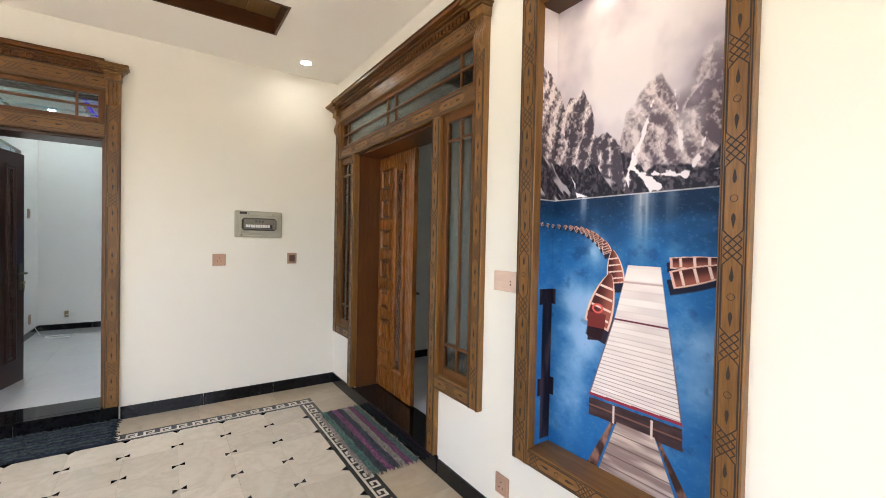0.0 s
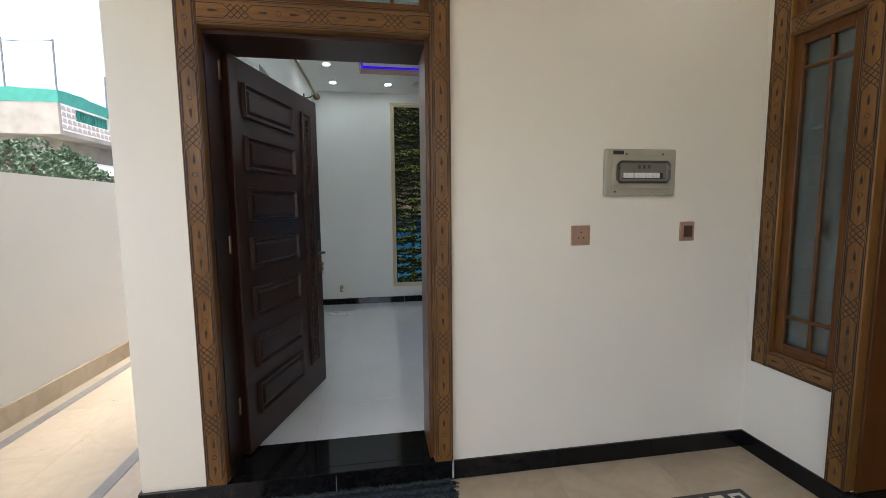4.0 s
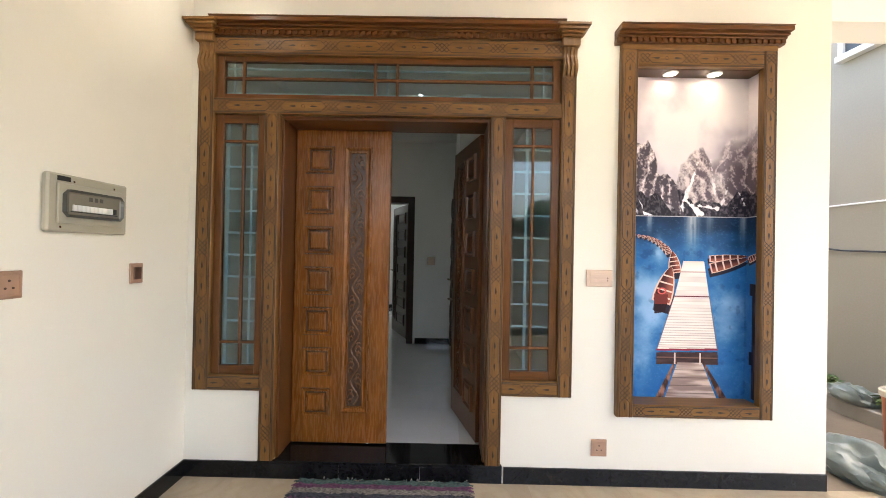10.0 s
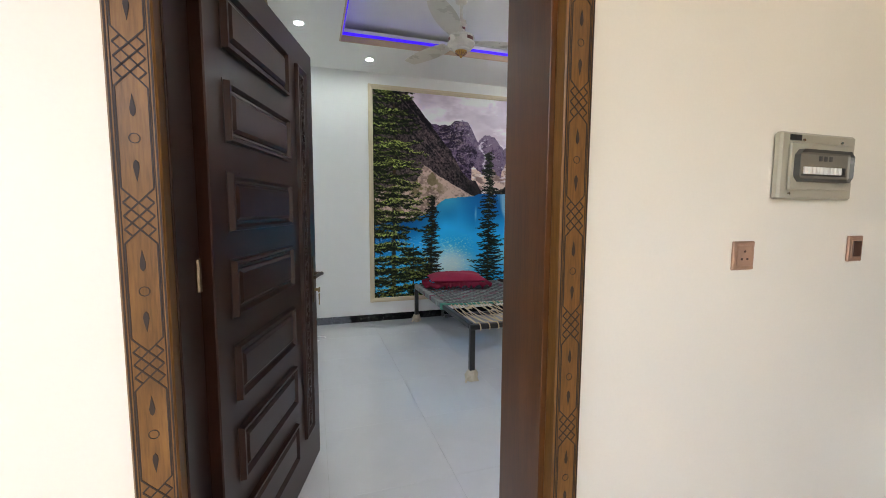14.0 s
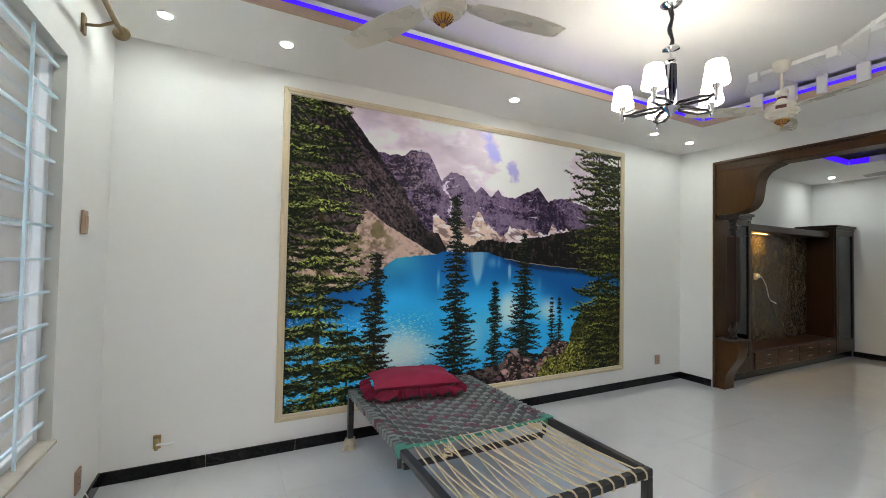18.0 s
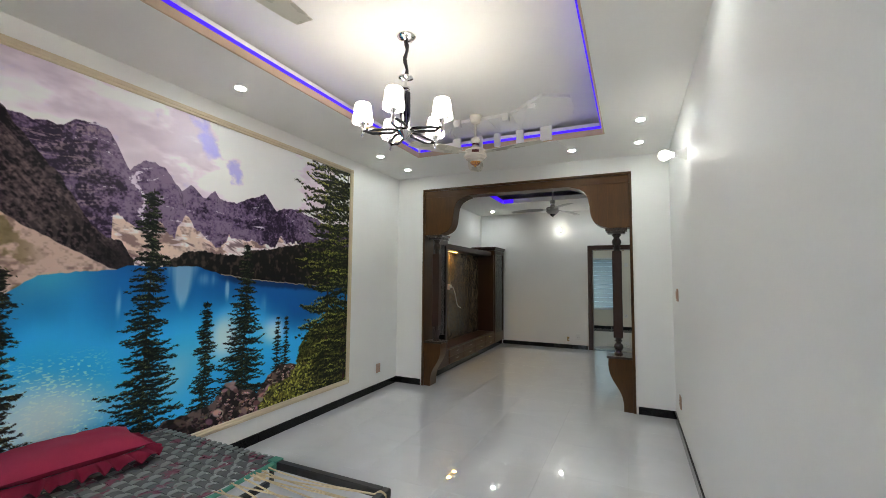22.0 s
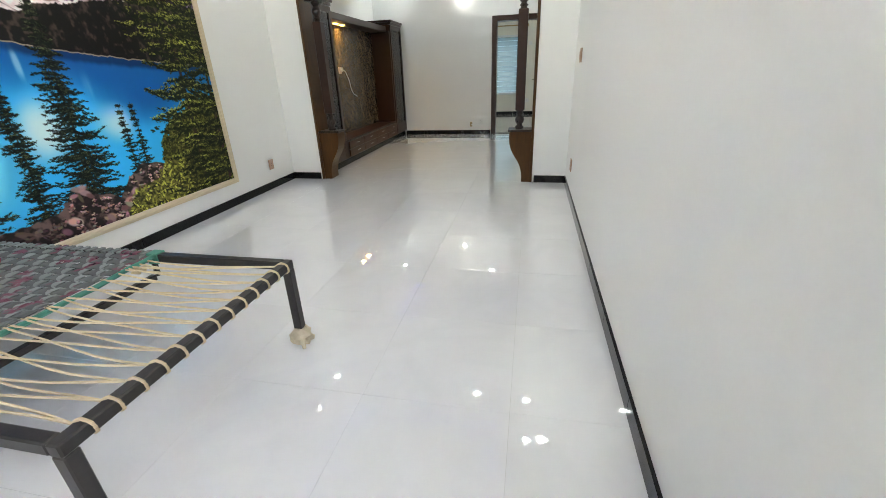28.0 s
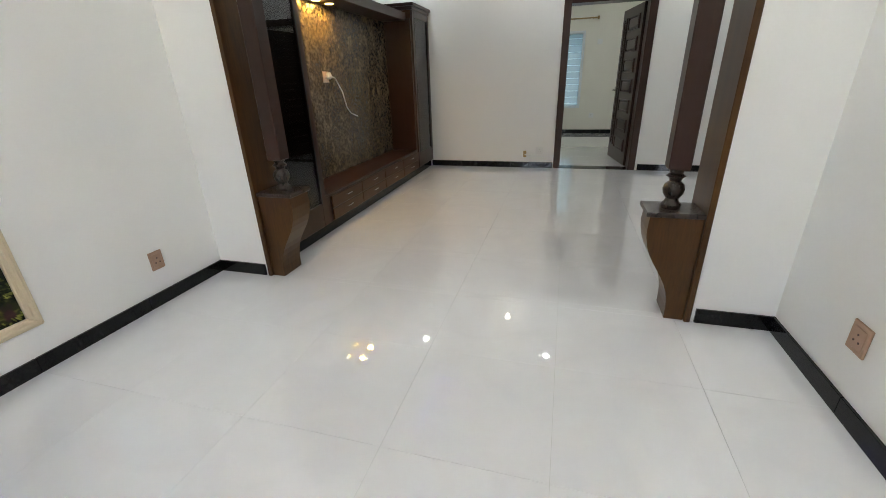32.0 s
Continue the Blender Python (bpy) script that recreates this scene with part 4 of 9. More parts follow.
def lever_lock(parent, x, z, thick, side, keys=False, mat=None):
    """A long back plate with a lever, and a key in the cylinder on one side."""
    mat = mat or BRONZE
    y = side * thick / 2
    bm = bmesh.new()
    f0, f1 = sorted((y, y + side * 0.008))
    box(bm, x - 0.022, x + 0.022, f0, f1, z - 0.15, z + 0.09)
    plate = part("lock_plate", bm, mat, parent, "bronze lock plate", bevel=0.004)
    bm = bmesh.new()
    tube(bm, [(x, y, z), (x, y + side * 0.045, z)], 0.009, 8)
    tube(bm, [(x + 0.004, y + side * 0.045, z), (x - 0.05, y + side * 0.047, z + 0.004), (x - 0.115, y + side * 0.043, z - 0.002)], 0.010, 8, [1, 1, 0.8])
    part("lever_handle", bm, mat, plate, smooth=True)
    if keys:
        bm = bmesh.new()
        tube(bm, [(x, y, z - 0.085), (x, y + side * 0.03, z - 0.085)], 0.008, 8)
        box(bm, x - 0.014, x + 0.014, y + side * 0.03 - 0.0015, y + side * 0.03 + 0.0015, z - 0.097, z - 0.073)
        part("key", bm, BRASS, plate, "brass key in the lock")
        bm = bmesh.new()
        yy = y + side * 0.031
        box(bm, x - 0.011, x + 0.011, yy, yy + 0.002, z - 0.135, z - 0.105)
        box(bm, x - 0.004, x + 0.004, yy, yy + 0.002, z - 0.165, z - 0.135)
        part("spare_key", bm, BRASS, plate, "second brass key hanging below")


# main entrance: carved frame, sidelights, transom, two leaves
door1 = thing("door_1", (0, 0, 0), "carved brown wooden entrance doorway with sidelights, one leaf open", "door", kind="structure")
D1 = door1
for u0, u1 in ((-0.162, -0.061), (-2.425, -2.335)):
    member(D1, "outer_post", 0.0, -1, u0, u1, 0.552, 2.775, "x", centre=1.437)
for u0, u1 in ((-0.577, -0.484), (-1.992, -1.898)):
    member(D1, "inner_post", 0.0, -1, u0, u1, 0.118, 2.284, "x", period=0.338, centre=1.644)
for u0, u1 in ((-0.484, -0.162), (-2.335, -1.992)):
    member(D1, "lower_rail", 0.0, -1, u0, u1, 0.552, 0.645, "x", along="u")
member(D1, "lintel", 0.0, -1, -2.335, -0.162, 2.284, 2.379, "x", along="u", centre=-1.245)
member(D1, "frieze", 0.0, -1, -2.335, -0.162, 2.655, 2.768, "x", along="u", centre=-1.235)
cornice(D1, 0.0, -1, -2.335, -0.162, 2.768, "x")
for uc in (-0.111, -2.380):
    corbel(D1, 0.0, -1, uc, 0.095, 2.535, 2.72, "x")
for u0, u1, us in ((-0.484, -0.162, (-0.337,)), (-2.335, -1.992, (-2.17,))):
    pane_grid(D1, "x", 0.012, u0, u1, 0.645, 2.284, us, (0.845, 2.115), 0.05, 0.055)
pane_grid(D1, "x", 0.012, -2.335, -0.162, 2.379, 2.655, (-0.33, -1.165, -1.305, -2.155), (2.516,), 0.05, 0.035)
# pale blue security bars behind the panes
for u0, u1, posts in ((-0.475, -0.165, ((-0.212, 0.011), (-0.366, 0.007), (-0.47, 0.008))), (-2.33, -1.995, ((-2.143, 0.009), (-2.315, 0.008), (-2.005, 0.007)))):
    bm = bmesh.new()
    for u, w in posts:
        box(bm, 0.060, 0.072, u - w, u + w, 0.645, 2.284)
    for k in range(12):
        z = 0.689 + 0.1415 * k
        box(bm, 0.052, 0.060, u0, u1, z - 0.0065, z + 0.0065)
    part("security_grille", bm, GRILLE, D1, "pale blue steel security bars")
bm = bmesh.new()
for z in (2.44, 2.60):
    box(bm, 0.057, 0.067, -2.32, -0.175, z - 0.006, z + 0.006)
for u in (-0.25, -1.235, -2.24):
    box(bm, 0.05, 0.057, u - 0.006, u + 0.006, 2.379, 2.645)
part("security_grille", bm, GRILLE, D1, "pale blue steel security bars")
# jamb lining, in the open leaf's darkened wood
for b, m in (((0.012, 0.262, -0.592, -0.577, 0.118, 2.284), PRELIT_WOOD["z"]), ((0.012, 0.262, -1.898, -1.883, 0.118, 2.284), PRELIT_WOOD["z"]), ((0.012, 0.262, -1.883, -0.592, 2.262, 2.284), PRELIT_WOOD["y"])):
    bm = bmesh.new()
    box(bm, *b)
    part("jamb_lining", bm, m, D1, bevel=0.002)
slab = door_leaf(D1, 0.652, 2.14, TEAK, (0.075, 0.262), (0.335, 0.525))
slab.location, slab.rotation_euler = (0.236, -0.594, 0.118), (0, 0, radians(-90))
tagged(slab, "closed teak leaf with square panels")
lever_lock(slab, 0.612, 0.93, 0.042, 1)
# Same teak as the closed leaf, darkened in colour for its shaded place.
slab = door_leaf(D1, 0.652, 2.14, PRELIT_WOOD, (0.075, 0.262), (0.335, 0.525))
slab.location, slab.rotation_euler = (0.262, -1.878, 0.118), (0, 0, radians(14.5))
tagged(slab, "open teak leaf with square panels, shade in its darker colour")
lever_lock(slab, 0.612, 0.93, 0.042, 1)
lever_lock(slab, 0.612, 0.93, 0.042, -1)

step = thing("threshold_step", (0.13, -1.24, 0), "polished black granite doorstep of the entrance", "doorstep", kind="structure")
for name, b in (("tread", (-0.15, 0.13, -0.765, 0.765, 0.095, 0.115)), ("riser", (-0.147, -0.127, -0.765, -0.255, 0.0, 0.095)), ("riser", (-0.147, -0.127, -0.253, 0.255, 0.0, 0.095)), ("riser", (-0.147, -0.127, 0.257, 0.765, 0.0, 0.095))):
    bm = bmesh.new()
    box(bm, *b)
    part(name, bm, GRANITE, step, bevel=0.003)

# drawing room doorway from the porch
door2 = thing("door_2", (0, 0, 0), "carved brown wooden doorway with transom and an open dark panelled leaf", "door", kind="structure")
for u0, u1 in ((-2.966, -2.872), (-1.858, -1.762)):
    member(door2, "post", 0.0, -1, u0, u1, 0.118, 2.75, "y", period=0.333, centre=1.43)
member(door2, "lintel", 0.0, -1, -2.872, -1.858, 2.24, 2.355, "y", along="u", period=0.34)
member(door2, "frieze", 0.0, -1, -2.872, -1.858, 2.61, 2.735, "y", along="u", period=0.34)
cornice(door2, 0.0, -1, -2.872, -1.858, 2.735, "y")
for uc in (-2.919, -1.81):
    corbel(door2, 0.0, -1, uc, 0.095, 2.49, 2.69, "y")
pane_grid(door2, "y", 0.012, -2.872, -1.858, 2.355, 2.61, (-2.70, -2.03), (2.482,), 0.045, 0.035)
bm = bmesh.new()
for z in (2.44, 2.53):
    box(bm, -2.86, -1.87, 0.09, 0.10, z - 0.006, z + 0.006)
part("security_grille", bm, GRILLE, door2, "pale blue steel security bars")
# The right lining takes a lighter wood, the light on it put into colour.
for b, m in (((-2.8725, -2.866, 0.012, 0.295, 0.118, 2.24), WALNUT["z"]), ((-1.88, -1.858, 0.012, 0.295, 0.118, 2.24), PRELIT_WOOD["z"]), ((-2.866, -1.88, 0.012, 0.295, 2.218, 2.24), WALNUT["x"]),
             ((-2.965, -2.875, 0.297, 0.318, 0.118, 2.66), WALNUT["z"]), ((-1.855, -1.765, 0.297, 0.318, 0.118, 2.66), WALNUT["z"]), ((-2.875, -1.855, 0.297, 0.318, 2.60, 2.66), WALNUT["x"])):
    bm = bmesh.new()
    box(bm, *b)
    part("jamb_lining", bm, m, door2, bevel=0.002)
slab = door_leaf(door2, 1.0, 2.09, WALNUT, (0.10, 0.625), (0.745, 0.875))
slab.location, slab.rotation_euler = (-2.85, 0.20, 0.118), (0, 0, radians(73.7))
tagged(slab, "open dark walnut leaf with wide panels")
lever_lock(slab, 0.945, 1.00, 0.042, -1, keys=True)
lever_lock(slab, 0.945, 1.00, 0.042, 1)
for z in (0.25, 1.1, 1.95):
    bm = bmesh.new()
    tube(bm, [(-2.862, 0.175, 0.118 + z), (-2.862, 0.175, 0.118 + z + 0.09)], 0.008, 8)
    part("hinge", bm, BRONZE, door2, "bronze butt hinge")
step = thing("threshold_step", (-2.365, 0.12, 0), "polished black granite doorstep of the drawing room", "doorstep", kind="structure")
for name, b in (("tread", (-0.60, 0.60, -0.145, -0.09, 0.095, 0.115)), ("tread", (-0.507, 0.507, -0.09, 0.176, 0.101, 0.115)), ("riser", (-0.60, 0.0, -0.137, -0.121, 0.0, 0.095)), ("riser", (0.002, 0.60, -0.137, -0.121, 0.0, 0.095))):
    bm = bmesh.new()
    box(bm, *b)
    part(name, bm, GRANITE, step, bevel=0.003)

# ---- printed wall murals ----
def value_noise(x, y, seed):
    xi, yi = np.floor(x).astype(np.int64), np.floor(y).astype(np.int64)
    fx, fy = x - xi, y - yi
    fx, fy = fx * fx * (3 - 2 * fx), fy * fy * (3 - 2 * fy)

    def h(a, b):
        n = (a * 374761393 + b * 668265263 + seed * 974634777) & 0xFFFFFFFF
        n = ((n ^ (n >> 13)) * 1274126177) & 0xFFFFFFFF
        return ((n ^ (n >> 16)) & 0xFFFF) / 65535.0
    a, b, c, d = h(xi, yi), h(xi + 1, yi), h(xi, yi + 1), h(xi + 1, yi + 1)
    return (a * (1 - fx) + b * fx) * (1 - fy) + (c * (1 - fx) + d * fx) * fy


def fbm(x, y, seed, octaves=4, gain=0.5):
    total, amp, norm = 0, 1.0, 0.0
    for k in range(octaves):
        total = total + amp * value_noise(x * 2 ** k, y * 2 ** k, seed + 17 * k)
        norm += amp
        amp *= gain
    return total / norm


def curve(u, *knots):
    return np.interp(u, [k[0] for k in knots], [k[1] for k in knots])


def soft(x, a, b):
    t = np.clip((x - a) / (b - a), 0, 1)
    return t * t * (3 - 2 * t)


def lay(img, mask, col):
    """Lays a colour (0 to 255, or an array of them) over the picture where the mask is."""
    c = np.asarray(col, float)
    m = np.clip(mask, 0, 1)[..., None]
    img[:] = img * (1 - m) + c * m


def shade(a, b, t):
    t = np.clip(t, 0, 1)[..., None]
    return np.asarray(a, float) * (1 - t) + np.asarray(b, float) * t


def dab(img, us, vs, cu, cv, ru, rv, turn, col, alpha=1.0):
    """One brush mark: a small slanted ellipse; ru and rv are parts of the picture's height."""
    r = max(ru, rv) * 1.05
    i0, i1 = np.searchsorted(us, (cu - r / 1.51, cu + r / 1.51))
    j0, j1 = np.searchsorted(vs, (cv - r, cv + r))
    if i1 <= i0 or j1 <= j0:
        return
    x, y = (us[None, i0:i1] - cu) * 1.51, vs[j0:j1, None] - cv
    c, n = math.cos(turn), math.sin(turn)
    d = ((x * c + y * n) / ru) ** 2 + ((y * c - x * n) / rv) ** 2
    m = (np.clip((1 - d) * 1.6, 0, 1) * alpha)[..., None]
    img[j0:j1, i0:i1] = img[j0:j1, i0:i1] * (1 - m) + np.asarray(col, float) * m


def inside(u, v, *pts):
    """Where (u, v) lies within an outline."""
    hit = np.zeros(u.shape, bool)
    for (x0, y0), (x1, y1) in zip(pts, pts[1:] + pts[:1]):
        if y0 != y1:
            hit ^= ((y0 > v) != (y1 > v)) & (u < (x1 - x0) * (v - y0) / (y1 - y0) + x0)
    return hit.astype(float)


def ridged(x, y, seed, octaves=5, gain=0.55):
    total, amp, norm = 0, 1.0, 0.0
    for k in range(octaves):
        total = total + amp * (1 - np.abs(2 * value_noise(x * 2 ** k, y * 2 ** k, seed + 13 * k) - 1))
        norm += amp
        amp *= gain
    return total / norm


def fir(img, us, vs, u0, top, base, half, seed, boughs, reach, dark=(26, 31, 24), light=(96, 106, 52), lit=0.5, clump=0.02, stem=0.006, sag=(0.15, 0.45), keep=0.93):
    """A fir: a stem and drooping boughs of needle clumps, dark beneath and sunlit in tufts along their upper sides."""
    rng = random.Random(seed)
    for k in range(60):
        h = k / 59
        dab(img, us, vs, u0 + 0.002 * math.sin(5 * h), top + (base - top) * h, stem * (0.3 + 0.8 * h), (base - top) / 75, 0, [c * rng.uniform(0.7, 1.2) for c in (44, 36, 30)], 0.9)
    for k in range(boughs):
        h = (k + 0.5 + rng.uniform(-0.45, 0.45)) / boughs
        v0, wide = top + (base - top) * h, half * reach(h)
        ways = [-1, 1, rng.choice((-1, 1)), 0.4 * rng.choice((-1, 1))]
        rng.shuffle(ways)
        for side in ways:
            if rng.random() > keep:
                continue
            length = max(clump * 0.7, wide * abs(side) * rng.uniform(0.45, 1.12))
            side = 1 if side > 0 else -1
            fall, curl = rng.uniform(*sag), -rng.uniform(0.08, 0.34)
            n, sun = max(2, int(length / clump * 1.5)), rng.random() ** 1.3
            for q in range(n):
                s = (q + 0.6) / n
                slope = side * math.atan(fall + 2 * curl * s)
                size = clump * (1.15 - 0.55 * s) * rng.uniform(0.7, 1.2)
                cu, cv = u0 + side * length * s / 1.51, v0 + length * (fall * s + curl * s * s) + rng.gauss(0, clump * 0.18)
                g = rng.uniform(0.45, 1.0)
                dab(img, us, vs, cu, cv + size * 0.18, size * 0.8, size * 0.30, slope + rng.gauss(0, 0.25), [c * g for c in dark], 0.93)
                for j in range(6):
                    g, mixed = rng.uniform(0.5, 1.2), rng.random() ** 2 * 0.5
                    dab(img, us, vs, cu + rng.gauss(0, size * 0.5) / 1.51, cv + size * rng.uniform(-0.25, 0.62), size * rng.uniform(0.22, 0.42), size * rng.uniform(0.06, 0.12), slope + side * rng.uniform(-0.7, 1.3), [(a * (1 - mixed) + b * mixed) * g for a, b in zip(dark, light)], 0.85)
                if rng.random() < lit * (0.18 + 1.1 * sun):
                    for j in range(8):
                        g = rng.uniform(0.45, 1.15) * (0.55 + 0.5 * sun)
                        dab(img, us, vs, cu + rng.gauss(0, size * 0.48) / 1.51, cv - size * rng.uniform(-0.08, 0.34), size * rng.uniform(0.16, 0.34), size * rng.uniform(0.05, 0.10), slope + side * rng.uniform(-0.3, 1.0), [c * g for c in light], 0.85)


def paint_lake_mural(u, v):
    img = np.zeros(u.shape + (3,))
    # clouded sky with two blue gaps
    cl = fbm(u * 4.2 + 0.7 * v, v * 5.5, 3, 5)
    img[:] = shade((188, 174, 186), (228, 221, 228), soft(cl + 0.06 * soft(u, 0.4, 0.6) * soft(0.9 - u, 0, 0.2) - 0.05 * soft(v, 0.1, 0.25), 0.36, 0.66))
    lay(img, soft(fbm(u * 9, v * 12, 4, 5, 0.6) + 0.22 * np.exp(-((u - 0.545) / 0.07) ** 2 - ((v - 0.12) / 0.10) ** 2), 0.58, 0.82) * 0.6, (242, 239, 243))
    lay(img, soft(fbm(u * 6 - 2, v * 10, 6, 5, 0.6), 0.52, 0.72) * 0.5, (160, 142, 158))
    gap = np.maximum(np.exp(-((u - 0.505 - 0.35 * (v - 0.06)) / 0.026) ** 2 - ((v - 0.07) / 0.075) ** 2), np.exp(-((u - 0.572) / 0.034) ** 2 - ((v - 0.155) / 0.05) ** 2))
    lay(img, soft(gap + 1.5 * (fbm(u * 30, v * 24, 8, 5, 0.6) - 0.5), 0.22, 1.05) * 0.85, (150, 146, 214))
    # far peaks: banded cliffs with ribs, snow in the ledges
    rid = (fbm(u * 60, v * 0 + 2, 5, 4) - 0.5) * 0.016
    far = curve(u, (0.0, 0.2), (0.185, 0.14), (0.212, 0.143), (0.222, 0.149), (0.258, 0.141), (0.274, 0.119), (0.305, 0.111), (0.324, 0.128), (0.338, 0.163), (0.358, 0.215), (0.364, 0.200), (0.384, 0.181), (0.419, 0.184), (0.436, 0.223), (0.454, 0.249),
                (0.473, 0.223), (0.492, 0.244), (0.508, 0.255), (0.527, 0.227), (0.54, 0.250), (0.581, 0.252), (0.631, 0.222), (0.660, 0.197), (0.679, 0.220), (0.701, 0.255), (0.728, 0.236), (0.768, 0.230), (0.80, 0.245), (1, 0.3)) + rid
    depth = v - far
    warp = fbm(u * 9, v * 7, 14, 3) - 0.5
    facet = np.abs(np.mod(u * 15 + 7 * warp + 6.0 * depth, 1.0) - 0.35)
    strata = ridged(u * 7 + 2 * warp, (v + 0.10 * u) * 62 + 5 * warp, 17, 4, 0.6)
    ribs = ridged(u * 75 + 4 * warp, v * 9, 11, 4, 0.6)
    grit = fbm(u * 260, v * 190, 12, 2)
    form = 0.26 * facet + 0.26 * strata + 0.16 * ribs + 0.40 * grit + 0.8 * (fbm(u * 12 - v * 6, v * 11, 21, 5) - 0.5)
    col = shade((38, 27, 48), (104, 83, 116), soft(form, 0.36, 0.62))
    lay(col, soft(form, 0.58, 0.74) * 0.6, (146, 128, 150))
    lay(col, soft(0.34 - u, 0, 0.05) * soft(strata + 0.4 * (grit - 0.5), 0.72, 0.9) * 0.45, (176, 152, 150))
    lay(col, soft(ribs, 0.86, 0.94) * 0.35, (34, 26, 42))
    thin_ = ridged(u * 5 + 3 * warp, (v + 0.13 * u) * 40 + 6 * warp, 19, 3, 0.5)
    ledge = soft(thin_ + 0.22 * (grit - 0.5) + 0.30 * soft(0.018 - depth, 0, 0.02) * soft(0.34 - u, 0, 0.03) + 0.05 * soft(v, 0.26, 0.36), 0.90, 0.95) * soft(fbm(u * 22, v * 18, 18, 3), 0.46, 0.58)
    lay(col, ledge * 0.85, (228, 220, 232))
    col *= 0.88
    lay(img, soft(depth, -0.001, 0.002), col)
    gully = np.abs(u - (0.366 + 0.16 * (v - 0.2) + 0.008 * np.sin(v * 70)))
    lay(img, soft(0.005 - gully + 0.012 * (grit - 0.5), 0, 0.003) * 0.7 * (v > 0.215) * (v < 0.36), (226, 218, 228))
    # snow and pale scree under the peaks
    sc = curve(u, (0.33, 0.34), (0.345, 0.345), (0.363, 0.356), (0.386, 0.392), (0.415, 0.355), (0.445, 0.383), (0.466, 0.322), (0.507, 0.378), (0.533, 0.416), (0.559, 0.398), (0.566, 0.362), (0.587, 0.384), (0.622, 0.375), (0.644, 0.386), (0.688, 0.395), (0.719, 0.350), (0.735, 0.371), (0.80, 0.372), (1, 0.4)) + (fbm(u * 70, v * 20, 23, 4) - 0.5) * 0.04
    run = fbm(u * 34 - v * 30, v * 22 + u * 10, 29, 4)
    scol = shade((126, 102, 98), (196, 174, 162), soft(run + 0.3 * (fbm(u * 200, v * 150, 28, 2) - 0.5), 0.34, 0.62))
    lay(scol, soft(fbm(u * 26, v * 60, 30, 3) + 0.2 * soft(u, 0.5, 0.6), 0.58, 0.68) * 0.6, (232, 224, 230))
    lay(scol, soft(ridged(u * 26 - v * 34, v * 14, 27, 3), 0.74, 0.90) * 0.75, (86, 66, 72))
    lay(img, soft(v - sc, 0, 0.006) * (u > 0.335), scol)
    # dark wooded foreland
    dark = curve(u, (0.40, 0.50), (0.432, 0.467), (0.453, 0.451), (0.475, 0.428), (0.507, 0.427), (0.539, 0.437), (0.60, 0.435), (0.629, 0.413), (0.673, 0.407), (0.734, 0.387), (0.80, 0.375), (1, 0.36)) + (fbm(u * 150, v * 0, 33, 3) - 0.5) * 0.012
    wood_ = shade((22, 20, 20), (56, 48, 42), soft(fbm(u * 120, v * 60, 35, 3) - 0.1 * soft(v - dark, 0.02, 0.06), 0.42, 0.72))
    lay(img, soft(v - dark, 0, 0.003) * (u > 0.425), wood_)
    # near cliff: long slanting beds
    cliff = curve(u, (0.0, -0.4), (0.107, -0.001), (0.142, 0.054), (0.17, 0.106), (0.19, 0.139), (0.205, 0.176), (0.23, 0.218), (0.261, 0.271), (0.282, 0.327), (0.304, 0.377), (0.332, 0.412), (0.352, 0.418), (0.372, 0.464), (0.376, 0.50), (1, 2)) + (fbm(u * 90, v * 0, 41, 3) - 0.5) * 0.012
    along, cross = u * 1.02 + v * 0.74, v * 0.68 - u * 1.11
    beds = ridged(along * 5 + 2 * fbm(u * 9, v * 9, 42, 2), cross * 75, 43, 4, 0.6)
    chips = fbm(along * 150, cross * 170, 44, 2, 0.6)
    face = 0.42 * beds + 0.42 * chips + 0.4 * (fbm(u * 9 + v * 3, v * 8, 46, 4) - 0.5)
    ccol = shade((26, 20, 25), (88, 71, 76), soft(face, 0.36, 0.58))
    lay(ccol, soft(face, 0.57, 0.68) * 0.6, (142, 120, 118))
    lay(ccol, soft(ridged(u * 60, v * 12, 48, 3), 0.62, 0.86) * soft(v - 0.30, 0, 0.08) * 0.5, (104, 90, 88))
    lay(ccol, soft(v - 0.40, 0, 0.05) * soft(u, 0.27, 0.33) * 0.7, (26, 22, 26))
    ccol *= 0.76
    lay(img, soft(v - cliff, -0.001, 0.003), ccol)
    # scree fan below it
    top_ = curve(u, (0.0, 0.48), (0.106, 0.424), (0.14, 0.422), (0.152, 0.392), (0.166, 0.339), (0.21, 0.384), (0.271, 0.437), (0.346, 0.494), (0.5, 0.6)) + (fbm(u * 60, v * 0, 49, 2) - 0.5) * 0.008
    fan = 0.55 * fbm(u * 14 + (v - 0.34) * 3, v * 5, 47, 3) + 0.45 * fbm(u * 150, v * 120, 50, 2)
    scol = shade((122, 100, 92), (178, 152, 140), soft(fan, 0.36, 0.62))
    lay(scol, soft(fbm(u * 36, v * 26, 51, 4) + 0.12 * np.exp(-((u - 0.19) / 0.03) ** 2 - ((v - 0.43) / 0.03) ** 2), 0.55, 0.66) * soft(0.26 - u, 0, 0.06) * 0.75, (92, 82, 52))
    lay(scol, soft(fbm(u * 110, v * 90, 52, 2), 0.60, 0.72) * soft(0.17 - u, 0, 0.05) * 0.7, (70, 58, 54))
    lay(img, soft(v - top_, 0, 0.004) * (u < 0.36), scol)
